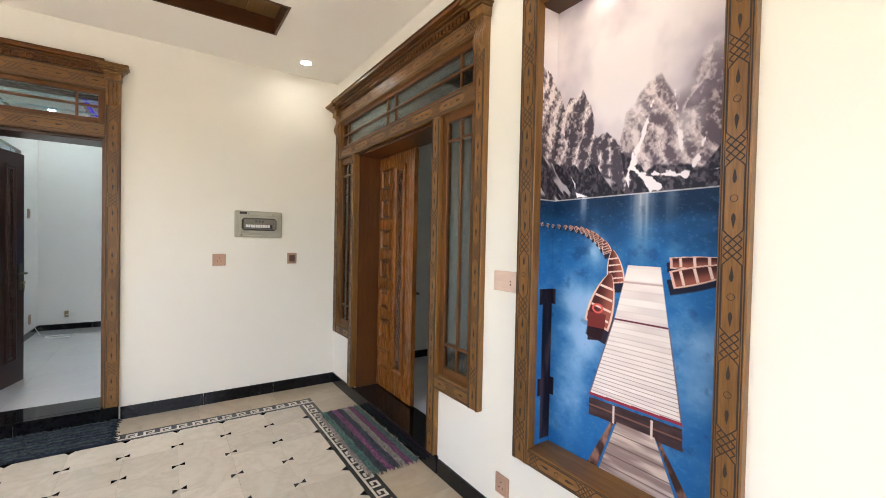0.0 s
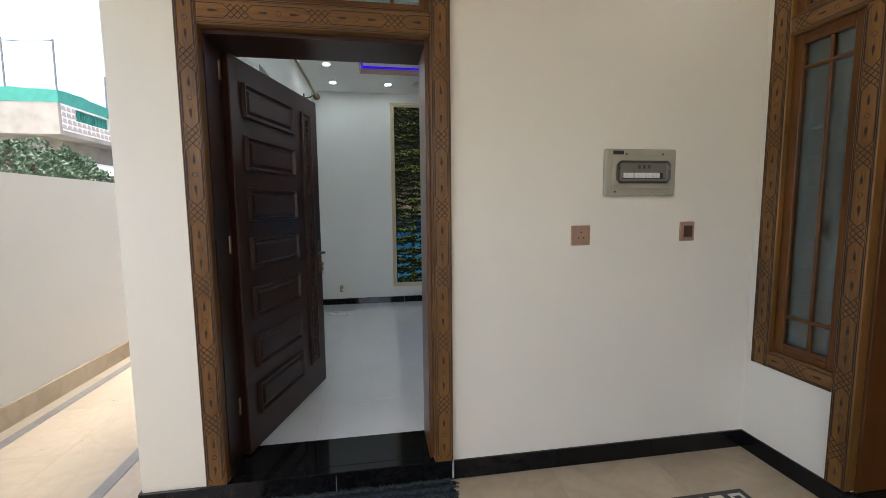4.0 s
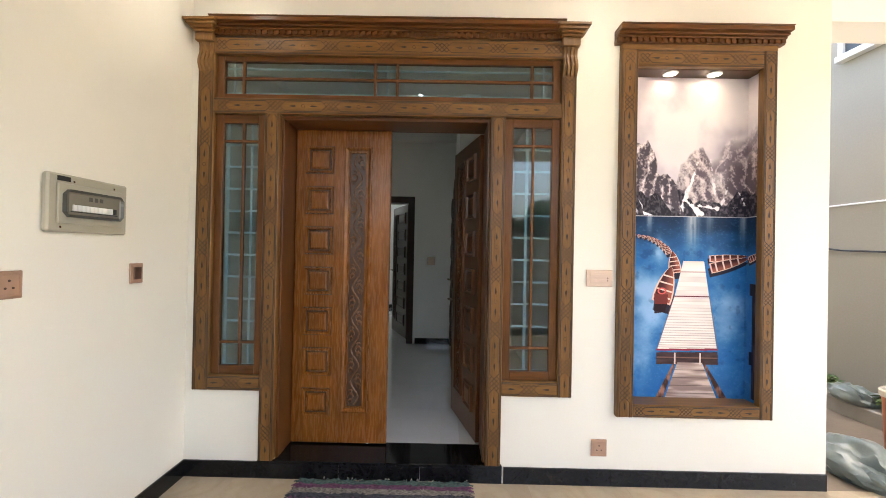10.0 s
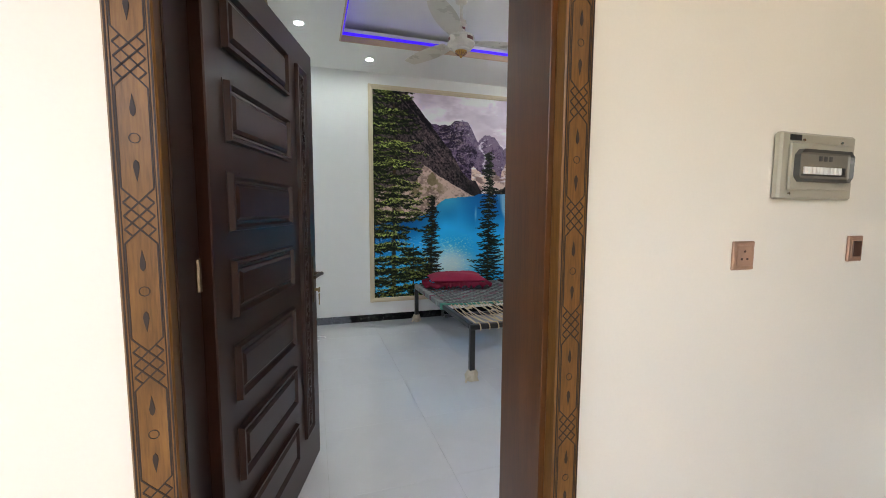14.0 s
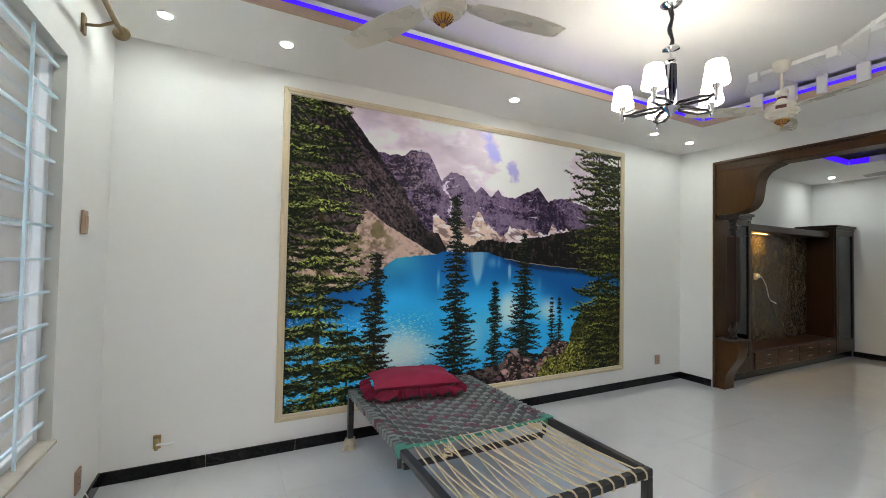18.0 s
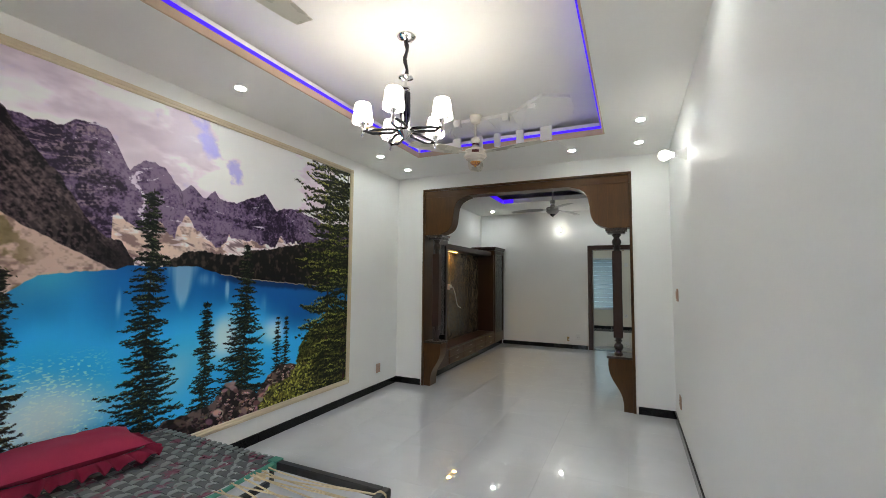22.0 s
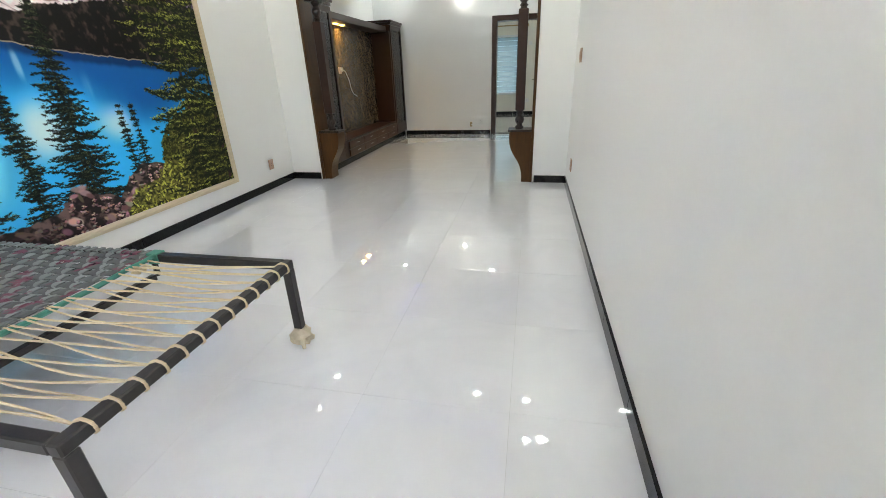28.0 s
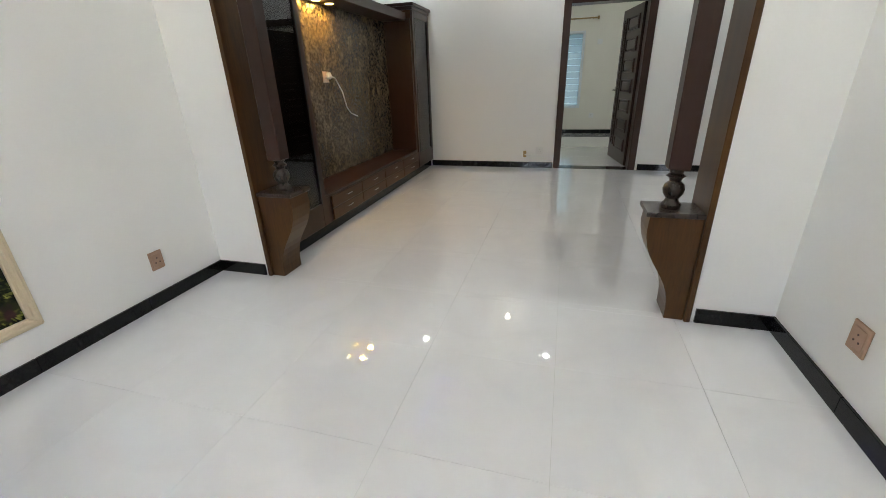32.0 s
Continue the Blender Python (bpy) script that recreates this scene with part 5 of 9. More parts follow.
    # water
    shore = curve(u, (0.0, 0.64), (0.134, 0.604), (0.171, 0.589), (0.222, 0.532), (0.24, 0.507), (0.346, 0.494), (0.363, 0.481), (0.432, 0.483), (0.493, 0.478), (0.552, 0.504), (0.657, 0.524), (0.789, 0.542), (1, 0.56)) + (fbm(u * 80, v * 0, 31, 2) - 0.5) * 0.006
    d = v - shore
    wav = fbm(u * 5, v * 3, 53, 3)
    water = shade((6, 78, 142), (26, 150, 206), soft(d + (wav - 0.5) * 0.22, 0.02, 0.20))
    lay(water, np.exp(-((u - 0.25) / 0.06) ** 2 - (d / 0.07) ** 2) * 0.6, (66, 170, 186))
    pale = 0.9 * np.exp(-((u - 0.27) / 0.10) ** 2 - ((v - 0.85) / 0.11) ** 2) + 0.8 * np.exp(-((u - 0.565) / 0.05) ** 2 - ((v - 0.72) / 0.10) ** 2) + 0.9 * np.exp(-((u - 0.71) / 0.055) ** 2 - ((v - 0.72) / 0.08) ** 2) + 0.55 * np.exp(-((u - 0.46) / 0.05) ** 2 - ((v - 0.80) / 0.12) ** 2)
    lay(water, soft(pale + (wav - 0.5) * 0.7, 0.22, 0.95) * 0.92, (186, 204, 224))
    lay(water, soft(np.exp(-((u - 0.475) / 0.06) ** 2 - ((v - 0.80) / 0.14) ** 2), 0.2, 0.9) * 0.35, (86, 176, 200))
    spear = np.exp(-((u - 0.465) / (0.030 * np.clip(1 - (v - 0.485) / 0.17, 0.12, 1))) ** 2) * soft(0.65 - v, 0.0, 0.10)
    for cu, cv, ru, rv, a in ((0.352, 0.585, 0.005, 0.045, 0.7), (0.568, 0.555, 0.007, 0.040, 0.8), (0.52, 0.52, 0.03, 0.03, 0.5), (0.67, 0.61, 0.012, 0.05, 0.45), (0.405, 0.53, 0.02, 0.04, 0.4)):
        spear = np.maximum(spear, a * np.exp(-((u - cu) / ru) ** 2 - ((v - cv) / rv) ** 2))
    lay(water, soft(spear * (0.55 + 0.9 * fbm(u * 120, v * 6, 54, 2)), 0.12, 0.9) * 0.55, (178, 200, 204))
    lay(water, soft(np.exp(-((d - 0.008) / 0.016) ** 2) * soft(u, 0.50, 0.60), 0.1, 0.9) * 0.8, (10, 38, 78))
    glint = soft(fbm(u * 210, v * 330, 55, 2), 0.60, 0.74) * soft(v, 0.68, 0.74) * soft(0.36 - u, 0, 0.05)
    lay(water, glint * 0.55, (190, 220, 236))
    lay(img, soft(d, -0.001, 0.002), water)
    lay(img, soft(0.0022 - np.abs(d + 0.001), 0, 0.0012) * (u > 0.55) * 0.7, (176, 160, 140))
    us, vs = u[0], v[:, 0]
    rng = random.Random(76)
    # lone firs on the shore
    thin = lambda h: (0.14 + 0.62 * h ** 0.75) * (0.75 + 0.35 * math.sin(19 * h) ** 2)
    tone = dict(dark=(19, 23, 20), light=(82, 92, 60), lit=0.34)
    fir(img, us, vs, 0.718, 0.668, 0.875, 0.046, 64, 20, thin, clump=0.0085, stem=0.003, **tone)
    fir(img, us, vs, 0.747, 0.664, 0.860, 0.040, 65, 20, thin, clump=0.0085, stem=0.003, **tone)
    fir(img, us, vs, 0.402, 0.262, 0.945, 0.122, 61, 60, lambda h: 0.28 + 0.36 * min(1.0, h * 1.6) + 0.42 * max(0.0, h - 0.62) / 0.38 - 0.12 * math.sin(23 * h) ** 2, clump=0.0135, stem=0.005, **tone)
    fir(img, us, vs, 0.617, 0.395, 0.925, 0.128, 62, 52, lambda h: 0.12 + 0.85 * h ** 1.1, clump=0.0135, stem=0.005, **tone)
    fir(img, us, vs, 0.521, 0.594, 0.935, 0.080, 63, 38, thin, clump=0.0115, stem=0.004, **tone)
    fir(img, us, vs, 0.193, 0.495, 0.90, 0.078, 66, 36, lambda h: 0.35 + 0.65 * h - 0.15 * math.sin(17 * h) ** 2, dark=(26, 26, 22), light=(84, 84, 48), lit=0.3, clump=0.016, stem=0.006)
    # rocks and undergrowth
    rtop = curve(u, (0.0, 1.2), (0.40, 1.0), (0.44, 0.935), (0.535, 0.928), (0.56, 0.90), (0.582, 0.888), (0.638, 0.912), (0.66, 0.935), (0.69, 0.885), (0.728, 0.851), (0.792, 0.868), (1, 0.86)) + (fbm(u * 40, v * 0, 71, 3) - 0.5) * 0.016
    lay(img, soft(v - rtop, 0, 0.004), shade((30, 24, 24), (96, 76, 72), soft(fbm(u * 70, v * 60, 73, 4), 0.38, 0.72)))
    for k in range(150):
        t = k / 150
        cu = rng.uniform(0.46, 0.80)
        cv = float(np.interp(cu, us, rtop[0])) + 0.012 + 0.11 * t + rng.uniform(-0.006, 0.008)
        size = rng.uniform(0.006, 0.016) + (0.022 if k % 17 == 5 else 0)
        turn, g, dim = rng.uniform(-0.7, 0.5), rng.uniform(0.75, 1.15), 0.55 if cu < 0.54 else 1.0
        dab(img, us, vs, cu + size * 0.12, cv + size * 0.30, size * 1.05, size * 0.72, turn, (30, 22, 24), 0.9)
        for j in range(7):
            a, b = rng.gauss(0, 0.4) * size, rng.gauss(-0.05, 0.25) * size
            tint = (178, 146, 136) if b < 0 else (112, 84, 82)
            dab(img, us, vs, cu + a / 1.51, cv + b, size * rng.uniform(0.35, 0.6), size * rng.uniform(0.15, 0.32), turn + rng.gauss(0, 0.4), [c * g * dim * rng.uniform(0.85, 1.1) for c in tint], 0.9)
    bt = curve(u, (0.6, 1.1), (0.674, 0.974), (0.69, 0.945), (0.727, 0.930), (0.784, 0.885), (0.80, 0.80), (0.84, 0.72), (1, 0.66)) + (fbm(u * 50, v * 50, 77, 3) - 0.5) * 0.06
    lay(img, soft(v - bt, 0, 0.008), shade((34, 36, 20), (92, 88, 44), soft(fbm(u * 90, v * 110, 79, 3), 0.36, 0.70)))
    for k in range(3200):
        cu = rng.uniform(0.67, 1.0)
        low = rng.random() ** 1.2
        cv = float(np.interp(cu, us, bt[-1])) + low * 0.30
        g = rng.uniform(0.3, 1.05) * (1.05 if cv > 0.86 and cu < 0.86 else 0.5)
        dab(img, us, vs, cu, cv, rng.uniform(0.004, 0.011), rng.uniform(0.002, 0.0045), rng.uniform(-1.6, 1.6), [c * g for c in ((180, 180, 78) if rng.random() < 0.6 else (92, 88, 40))], 0.85)
    # near trees at both sides
    near = dict(dark=(22, 26, 16), clump=0.024, sag=(0.10, 0.42))
    fir(img, us, vs, 0.99, -0.04, 1.0, 0.16, 82, 34, lambda h: 1.0, light=(150, 154, 72), lit=0.66, stem=0.01, **near)
    fir(img, us, vs, 0.905, 0.0, 1.0, 0.185, 81, 40, lambda h: 0.80 + 0.30 * math.sin(11 * h) ** 2 - 0.10 * float(soft(h, 0.5, 0.9)), light=(168, 172, 78), lit=0.75, stem=0.012, **near)
    fir(img, us, vs, 0.0, -0.05, 1.02, 0.12, 90, 32, lambda h: 0.9, light=(150, 164, 80), lit=0.75, stem=0.01, **near)
    fir(img, us, vs, 0.066, -0.10, 1.03, 0.165, 91, 36, lambda h: 0.45 + 0.45 * float(soft(h, 0.05, 0.35)) + 0.25 * math.sin(13 * h) ** 2, light=(178, 192, 94), lit=0.85, stem=0.014, **near)
    fir(img, us, vs, 0.13, 0.74, 1.06, 0.17, 92, 14, lambda h: 0.5 + 0.5 * h, light=(150, 160, 74), lit=0.7, **near)
    return img


def paint_pier_mural(u, v):
    """u from left to right, v from top to bottom; the print goes on round both corners of the niche, below 0 and past 1."""
    a = 0.38
    img = np.zeros(u.shape + (3,))
    wu, wv = u + 0.05 * (fbm(u * 5, v * 13, 101, 4) - 0.5), v + 0.022 * (fbm(u * 6, v * 15, 102, 4) - 0.5)
    img[:] = shade((176, 166, 180), (222, 215, 219), soft(fbm(u * 2.4, v * 5, 103, 5) + 0.6 * (0.3 - v), 0.30, 0.66))
    line = 0.437

    def rock(lo, hi, top, seed, tilt, cut=(0.34, 0.60), fine=1.0):
        lean = wu * 7 * fine + tilt * wv * 15
        facet = np.abs(np.mod(lean + 1.6 * (fbm(u * 5, v * 12, seed + 3, 3) - 0.5), 1.0) - 0.4)
        r = 0.42 * facet + 0.30 * ridged(wu * 14 * fine + tilt * wv * 26, wv * 30 * fine - tilt * wu * 5, seed, 5, 0.65) + 0.30 * fbm(u * 75, v * 170, seed + 5, 2) + 0.42 * (fbm(wu * 4, wv * 10, seed + 9, 4) - 0.5)
        c = shade(lo, hi, soft(r, cut[0], cut[1]))
        lay(c, soft(r, cut[1], cut[1] + 0.10) * 0.85, top)
        return c
    # misty massif, middle hill, dark forested foot, bright crag
    far = curve(u, (-0.2, 0.20), (0.45, 0.34), (0.62, 0.26), (0.75, 0.235), (0.842, 0.195), (0.935, 0.168), (1.05, 0.145), (1.2, 0.12))
    c = rock((112, 100, 112), (178, 164, 172), (214, 202, 206), 107, 0.8, (0.38, 0.56), 1.2)
    lay(c, soft(fbm(wu * 3.5, wv * 8, 113, 4) - 2.6 * (v - 0.26) + 0.15, 0.45, 0.85) * 0.85, (232, 226, 230))
    lay(img, soft(v - far + 0.05 * (fbm(u * 8, v * 18, 104, 4) - 0.5), -0.004, 0.02), c)
    mid = curve(u, (-0.2, 0.33), (0.405, 0.322), (0.43, 0.326), (0.456, 0.276), (0.525, 0.250), (0.572, 0.229), (0.64, 0.224), (0.70, 0.262), (0.727, 0.298), (0.827, 0.290), (0.88, 0.262), (0.95, 0.248), (1.05, 0.23), (1.2, 0.22)) + 0.02 * (fbm(u * 16, v * 10, 106, 4) - 0.5)
    c = rock((100, 88, 98), (172, 158, 162), (214, 202, 204), 117, -0.7, (0.38, 0.54), 1.3)
    lay(c, soft(fbm(wu * 4, wv * 9, 114, 3) - 3.4 * (v - mid) + 0.05, 0.40, 0.85) * 0.6, (226, 220, 226))
    lay(img, soft(v - mid, -0.002, 0.010), c)
    foot = curve(u, (-0.2, 0.37), (0.30, 0.36), (0.43, 0.350), (0.50, 0.362), (0.57, 0.40), (0.617, 0.384), (0.725, 0.388), (0.832, 0.398), (0.87, 0.384), (0.92, 0.354), (0.99, 0.356), (1.05, 0.37), (1.2, 0.35)) + 0.018 * (fbm(u * 18, v * 12, 115, 4) - 0.5)
    c = shade((40, 38, 48), (92, 84, 94), soft(fbm(u * 60, v * 130, 118, 3) + 0.3 * (fbm(u * 9, v * 20, 119, 3) - 0.5), 0.36, 0.70))
    lay(img, soft(v - foot, -0.001, 0.005), c)
    for k, (x0, y0, x1, y1, w) in enumerate(((0.60, 0.268, 0.55, 0.33, 0.010), (0.55, 0.33, 0.50, 0.385, 0.016), (0.50, 0.365, 0.46, 0.43, 0.022), (0.50, 0.385, 0.62, 0.428, 0.022), (0.56, 0.40, 0.76, 0.412, 0.014), (0.86, 0.33, 0.80, 0.395, 0.008), (0.93, 0.36, 0.985, 0.40, 0.006), (0.985, 0.40, 0.88, 0.408, 0.006), (0.70, 0.26, 0.74, 0.37, 0.006))):
        t = np.clip(((u - x0) * (x1 - x0) * a * a + (v - y0) * (y1 - y0)) / (((x1 - x0) * a) ** 2 + (y1 - y0) ** 2), 0, 1)
        dist = np.hypot((u - x0 - t * (x1 - x0)) * a, v - y0 - t * (y1 - y0))
        lay(img, soft(w * (0.35 + 0.65 * t) * 0.5 - dist + 0.016 * (fbm(u * 34, v * 80, 120 + k, 3) - 0.5), 0, 0.003) * (v < line), (232, 226, 230))
    crag = curve(u, (-0.2, 0.13), (-0.05, 0.15), (0.03, 0.19), (0.07, 0.235), (0.10, 0.210), (0.138, 0.212), (0.195, 0.205), (0.247, 0.238), (0.273, 0.276), (0.263, 0.300), (0.295, 0.313), (0.352, 0.304), (0.405, 0.324), (0.43, 0.34), (0.46, 0.40), (0.50, 0.437), (1.3, 0.6)) + 0.012 * (fbm(u * 34, v * 20, 125, 4) - 0.5)
    c = rock((74, 66, 76), (158, 146, 150), (230, 220, 222), 127, 0.5, (0.36, 0.50), 1.5)
    lay(img, soft(v - crag, -0.001, 0.004), c)
    wood_ = curve(u, (-0.2, 0.33), (0.0, 0.35), (0.09, 0.368), (0.14, 0.36), (0.20, 0.375), (0.27, 0.365), (0.34, 0.395), (0.42, 0.41), (0.5, 0.44), (1.3, 0.5)) + 0.02 * (fbm(u * 20, v * 9, 129, 4) - 0.5)
    c = shade((36, 33, 42), (78, 72, 80), soft(fbm(u * 70, v * 130, 130, 3), 0.38, 0.72))
    lay(c, soft(ridged(u * 9 - v * 16, v * 8, 131, 3), 0.80, 0.90) * 0.8, (214, 206, 210))
    lay(img, soft(v - wood_, -0.001, 0.004) * (u < 0.5), c)
    lay(img, inside(wu, wv, (0.118, 0.39), (0.15, 0.405), (0.178, 0.437), (0.25, 0.437), (0.17, 0.425)), (236, 230, 234))
    # water
    d = v - line
    w = fbm(u * 5, v * 30, 121, 4)
    water = shade((20, 44, 74), (36, 98, 156), soft(d + 0.07 * (w - 0.5), 0.0, 0.14))
    sheen = np.exp(-((u - 0.22) / 0.15) ** 2 - ((v - 0.70) / 0.09) ** 2) + 0.75 * np.exp(-((u - 0.86) / 0.14) ** 2 - ((v - 0.72) / 0.09) ** 2) + 0.55 * np.exp(-((u - 0.15) / 0.14) ** 2 - ((v - 0.86) / 0.07) ** 2) + 0.5 * np.exp(-((u - 0.30) / 0.05) ** 2 - ((v - 0.56) / 0.06) ** 2)
    lay(water, soft(sheen + 0.9 * (fbm(u * 7, v * 20, 123, 5) - 0.5), 0.05, 0.90) * 0.85, (152, 184, 216))
    for cu, ru, rv, k in ((0.56, 0.05, 0.10, 0.8), (0.215, 0.02, 0.04, 0.6), (0.97, 0.025, 0.06, 0.6), (0.70, 0.03, 0.05, 0.35)):
        lay(water, np.exp(-((u - cu) / ru) ** 2 - (d / rv) ** 2) * k * (0.5 + 0.8 * fbm(u * 60, v * 8, 124, 2)), (204, 206, 214))
    lay(water, soft(fbm(u * 60, v * 220, 126, 3), 0.60, 0.80) * 0.14, (120, 170, 214))
    lay(water, soft(fbm(u * 16, v * 40, 128, 4) + 0.4 * np.exp(-((u - 0.2) / 0.06) ** 2 - ((v - 0.58) / 0.04) ** 2), 0.64, 0.80) * 0.25, (22, 48, 84))
    lay(img, soft(d, -0.001, 0.002), water)
    lay(img, soft(0.0018 - np.abs(d), 0, 0.001) * 0.7, (222, 220, 224))

    def boat(bow_, stern, width, shadow=1.0):
        """A clinker rowing boat seen from above its stern: dark hull, pale gunwale, thwarts."""
        (x0, y0), (x1, y1) = bow_, stern
        ax, ay = (x1 - x0) * a, y1 - y0
        length = math.hypot(ax, ay)
        ax, ay = ax / length, ay / length
        px_, py_ = (u - x0) * a, v - y0
        t, s = (px_ * ax + py_ * ay) / length, (-px_ * ay + py_ * ax) / width
        beam = np.clip(np.sin(np.clip(t, 0, 1) * 1.9) ** 0.7, 0.02, 1) * (t > 0) * (t < 1)
        rim = np.abs(s) / np.maximum(beam, 1e-3)
        on = (t > 0.0) * (t < 1.0)
        sx, sy = (u - x0 - 0.006) * a, v - y0 - width * 0.75
        st, ss = (sx * ax + sy * ay) / length, (-sx * ay + sy * ax) / width
        sb = np.clip(np.sin(np.clip(st, 0, 1) * 1.9) ** 0.7, 0.02, 1)
        lay(img, soft(1.0 - np.abs(ss) / sb, 0, 0.2) * (st > 0) * (st < 1.06) * shadow * 0.85, (34, 22, 30))
        lay(img, soft(1.02 - rim, 0, 0.10) * on, (120, 52, 44))
        lay(img, soft(0.86 - rim, 0, 0.08) * on, shade((150, 84, 70), (72, 34, 34), soft(s, -0.6, 0.5)))
        seat = np.abs(np.mod(t * 5.2 + 0.1, 1.0) - 0.5)
        lay(img, soft(0.84 - rim, 0, 0.06) * soft(0.13 - seat, 0, 0.05) * (t > 0.15) * (t < 0.97), (226, 196, 182))
        lay(img, soft(0.11 - np.abs(rim - 0.93), 0, 0.05) * on, (224, 186, 168))
        lay(img, soft(0.03 - np.abs(t - 0.985), 0, 0.01) * (rim < 1), (214, 170, 156))
    n = 13
    for k in range(n):
        t = k / (n - 1)
        cu, cv = float(curve(t, (0, -0.10), (0.35, 0.10), (0.6, 0.215), (0.8, 0.295), (1, 0.365))), float(curve(t, (0, 0.492), (0.35, 0.497), (0.6, 0.504), (0.8, 0.517), (1, 0.540)))
        size = 0.010 + 0.018 * t * t
        turn = 0.25 + 1.0 * t
        boat((cu - 0.5 * size * math.cos(turn) / a, cv - 0.5 * size * math.sin(turn)), (cu + 0.5 * size * math.cos(turn) / a, cv + 0.5 * size * math.sin(turn)), 0.004 + 0.006 * t * t)
    boat((0.405, 0.545), (0.432, 0.612), 0.019)
    boat((0.398, 0.592), (0.318, 0.704), 0.030)
    lay(img, inside(u, v, (0.262, 0.690), (0.374, 0.692), (0.368, 0.712), (0.350, 0.733), (0.265, 0.738)) * 0.9, (42, 22, 28))
    lay(img, inside(u, v, (0.262, 0.676), (0.376, 0.678), (0.37, 0.708), (0.268, 0.709)), (112, 46, 44))
    ring = np.hypot((u - 0.325) * a, (v - 0.668) * 1.3)
    lay(img, soft(0.0035 - np.abs(ring - 0.011), 0, 0.002), (214, 92, 88))
    boat((1.16, 0.548), (1.03, 0.568), 0.010)
    boat((1.015, 0.556), (0.703, 0.566), 0.010)
    boat((1.02, 0.564), (0.712, 0.596), 0.016)
    # pier deck
    t = np.clip((v - 0.574) / (0.848 - 0.574), 0, 1)
    left, right = curve(v, (0.574, 0.491), (0.684, 0.424), (0.848, 0.290)), curve(v, (0.574, 0.664), (0.684, 0.709), (0.848, 0.779))
    on = soft(u - left, 0, 0.006) * soft(right - u, 0, 0.006) * (v > 0.574) * (v < 0.848)
    board = np.mod(26 * t ** 1.5, 1.0)
    pc = shade((206, 192, 188), (238, 230, 224), fbm(u * 5, np.floor(26 * t ** 1.5) * 3.7 + v * 30, 132, 2))
    lay(pc, soft(np.abs(board - 0.5), 0.36, 0.47) * (0.10 + 0.75 * soft(t, 0.35, 0.9)), (140, 118, 114))
    lay(img, on, pc)
    lay(img, on * soft(0.0022 - np.abs(v - 0.683), 0, 0.001), (96, 40, 46))
    lay(img, on * soft(0.0022 - np.abs(v - 0.608), 0, 0.001) * 0.5, (150, 110, 108))
    lay(img, soft(0.0045 - np.abs(u - left), 0, 0.002) * (v > 0.684) * (v < 0.85) * 0.7, (112, 84, 84))
    lay(img, soft(0.0045 - np.abs(u - right), 0, 0.002) * (v > 0.684) * (v < 0.85) * 0.7, (112, 84, 84))
    lay(img, inside(u, v, (0.288, 0.846), (0.780, 0.842), (0.780, 0.848), (0.288, 0.852)), (140, 44, 62))
    lay(img, inside(u, v, (0.288, 0.857), (0.780, 0.853), (0.785, 0.892), (0.286, 0.893)), shade((40, 28, 32), (84, 62, 62), fbm(u * 10, v * 120, 133, 3)))
    lay(img, soft(0.0022 - np.abs(v - 0.872), 0, 0.001) * (u > 0.29) * (u < 0.78), (112, 80, 72))
    # gangway with its handrails
    l2, r2 = curve(v, (0.885, 0.455), (1.0, 0.353)), curve(v, (0.885, 0.657), (1.0, 0.784))
    walk_ = soft(u - l2, 0, 0.006) * soft(r2 - u, 0, 0.006) * (v > 0.886)
    slat = np.mod((v - 0.886) * 42, 1.0)
    gc = shade((142, 122, 116), (200, 182, 172), soft(fbm(u * 4, v * 90, 137, 3), 0.3, 0.7))
    lay(gc, soft(np.abs(slat - 0.5), 0.42, 0.49) * 0.7, (82, 66, 64))
    lay(img, walk_, gc)
    for x0, y0, x1, y1 in ((0.445, 0.878, 0.300, 1.01), (0.655, 0.878, 0.850, 1.01)):
        t2 = np.clip((v - y0) / (y1 - y0), 0, 1)
        lay(img, soft(0.010 + 0.026 * t2 - np.abs(u - x0 - (x1 - x0) * t2), 0, 0.006) * (v > y0), shade((62, 40, 36), (150, 108, 92), soft(fbm(u * 30, v * 40, 139, 3), 0.3, 0.7)))
    for cu in (0.437, 0.640):
        lay(img, soft(0.008 - np.abs(u - cu), 0, 0.004) * (v > 0.857) * (v < 0.892), (206, 190, 182))
    # mooring posts at both corners
    for c0, wide in ((-0.035, 0.045), (1.105, 0.035)):
        cap = wide + 0.028 * ((v < 0.675) + (v > 0.845) * (v < 0.885))
        lay(img, soft(cap - np.abs(u - c0), 0, 0.008) * (v > 0.640) * (v < 0.985), shade((22, 18, 28), (70, 52, 58), soft(fbm(u * 30, v * 14, 141, 3), 0.35, 0.8)))
    return img


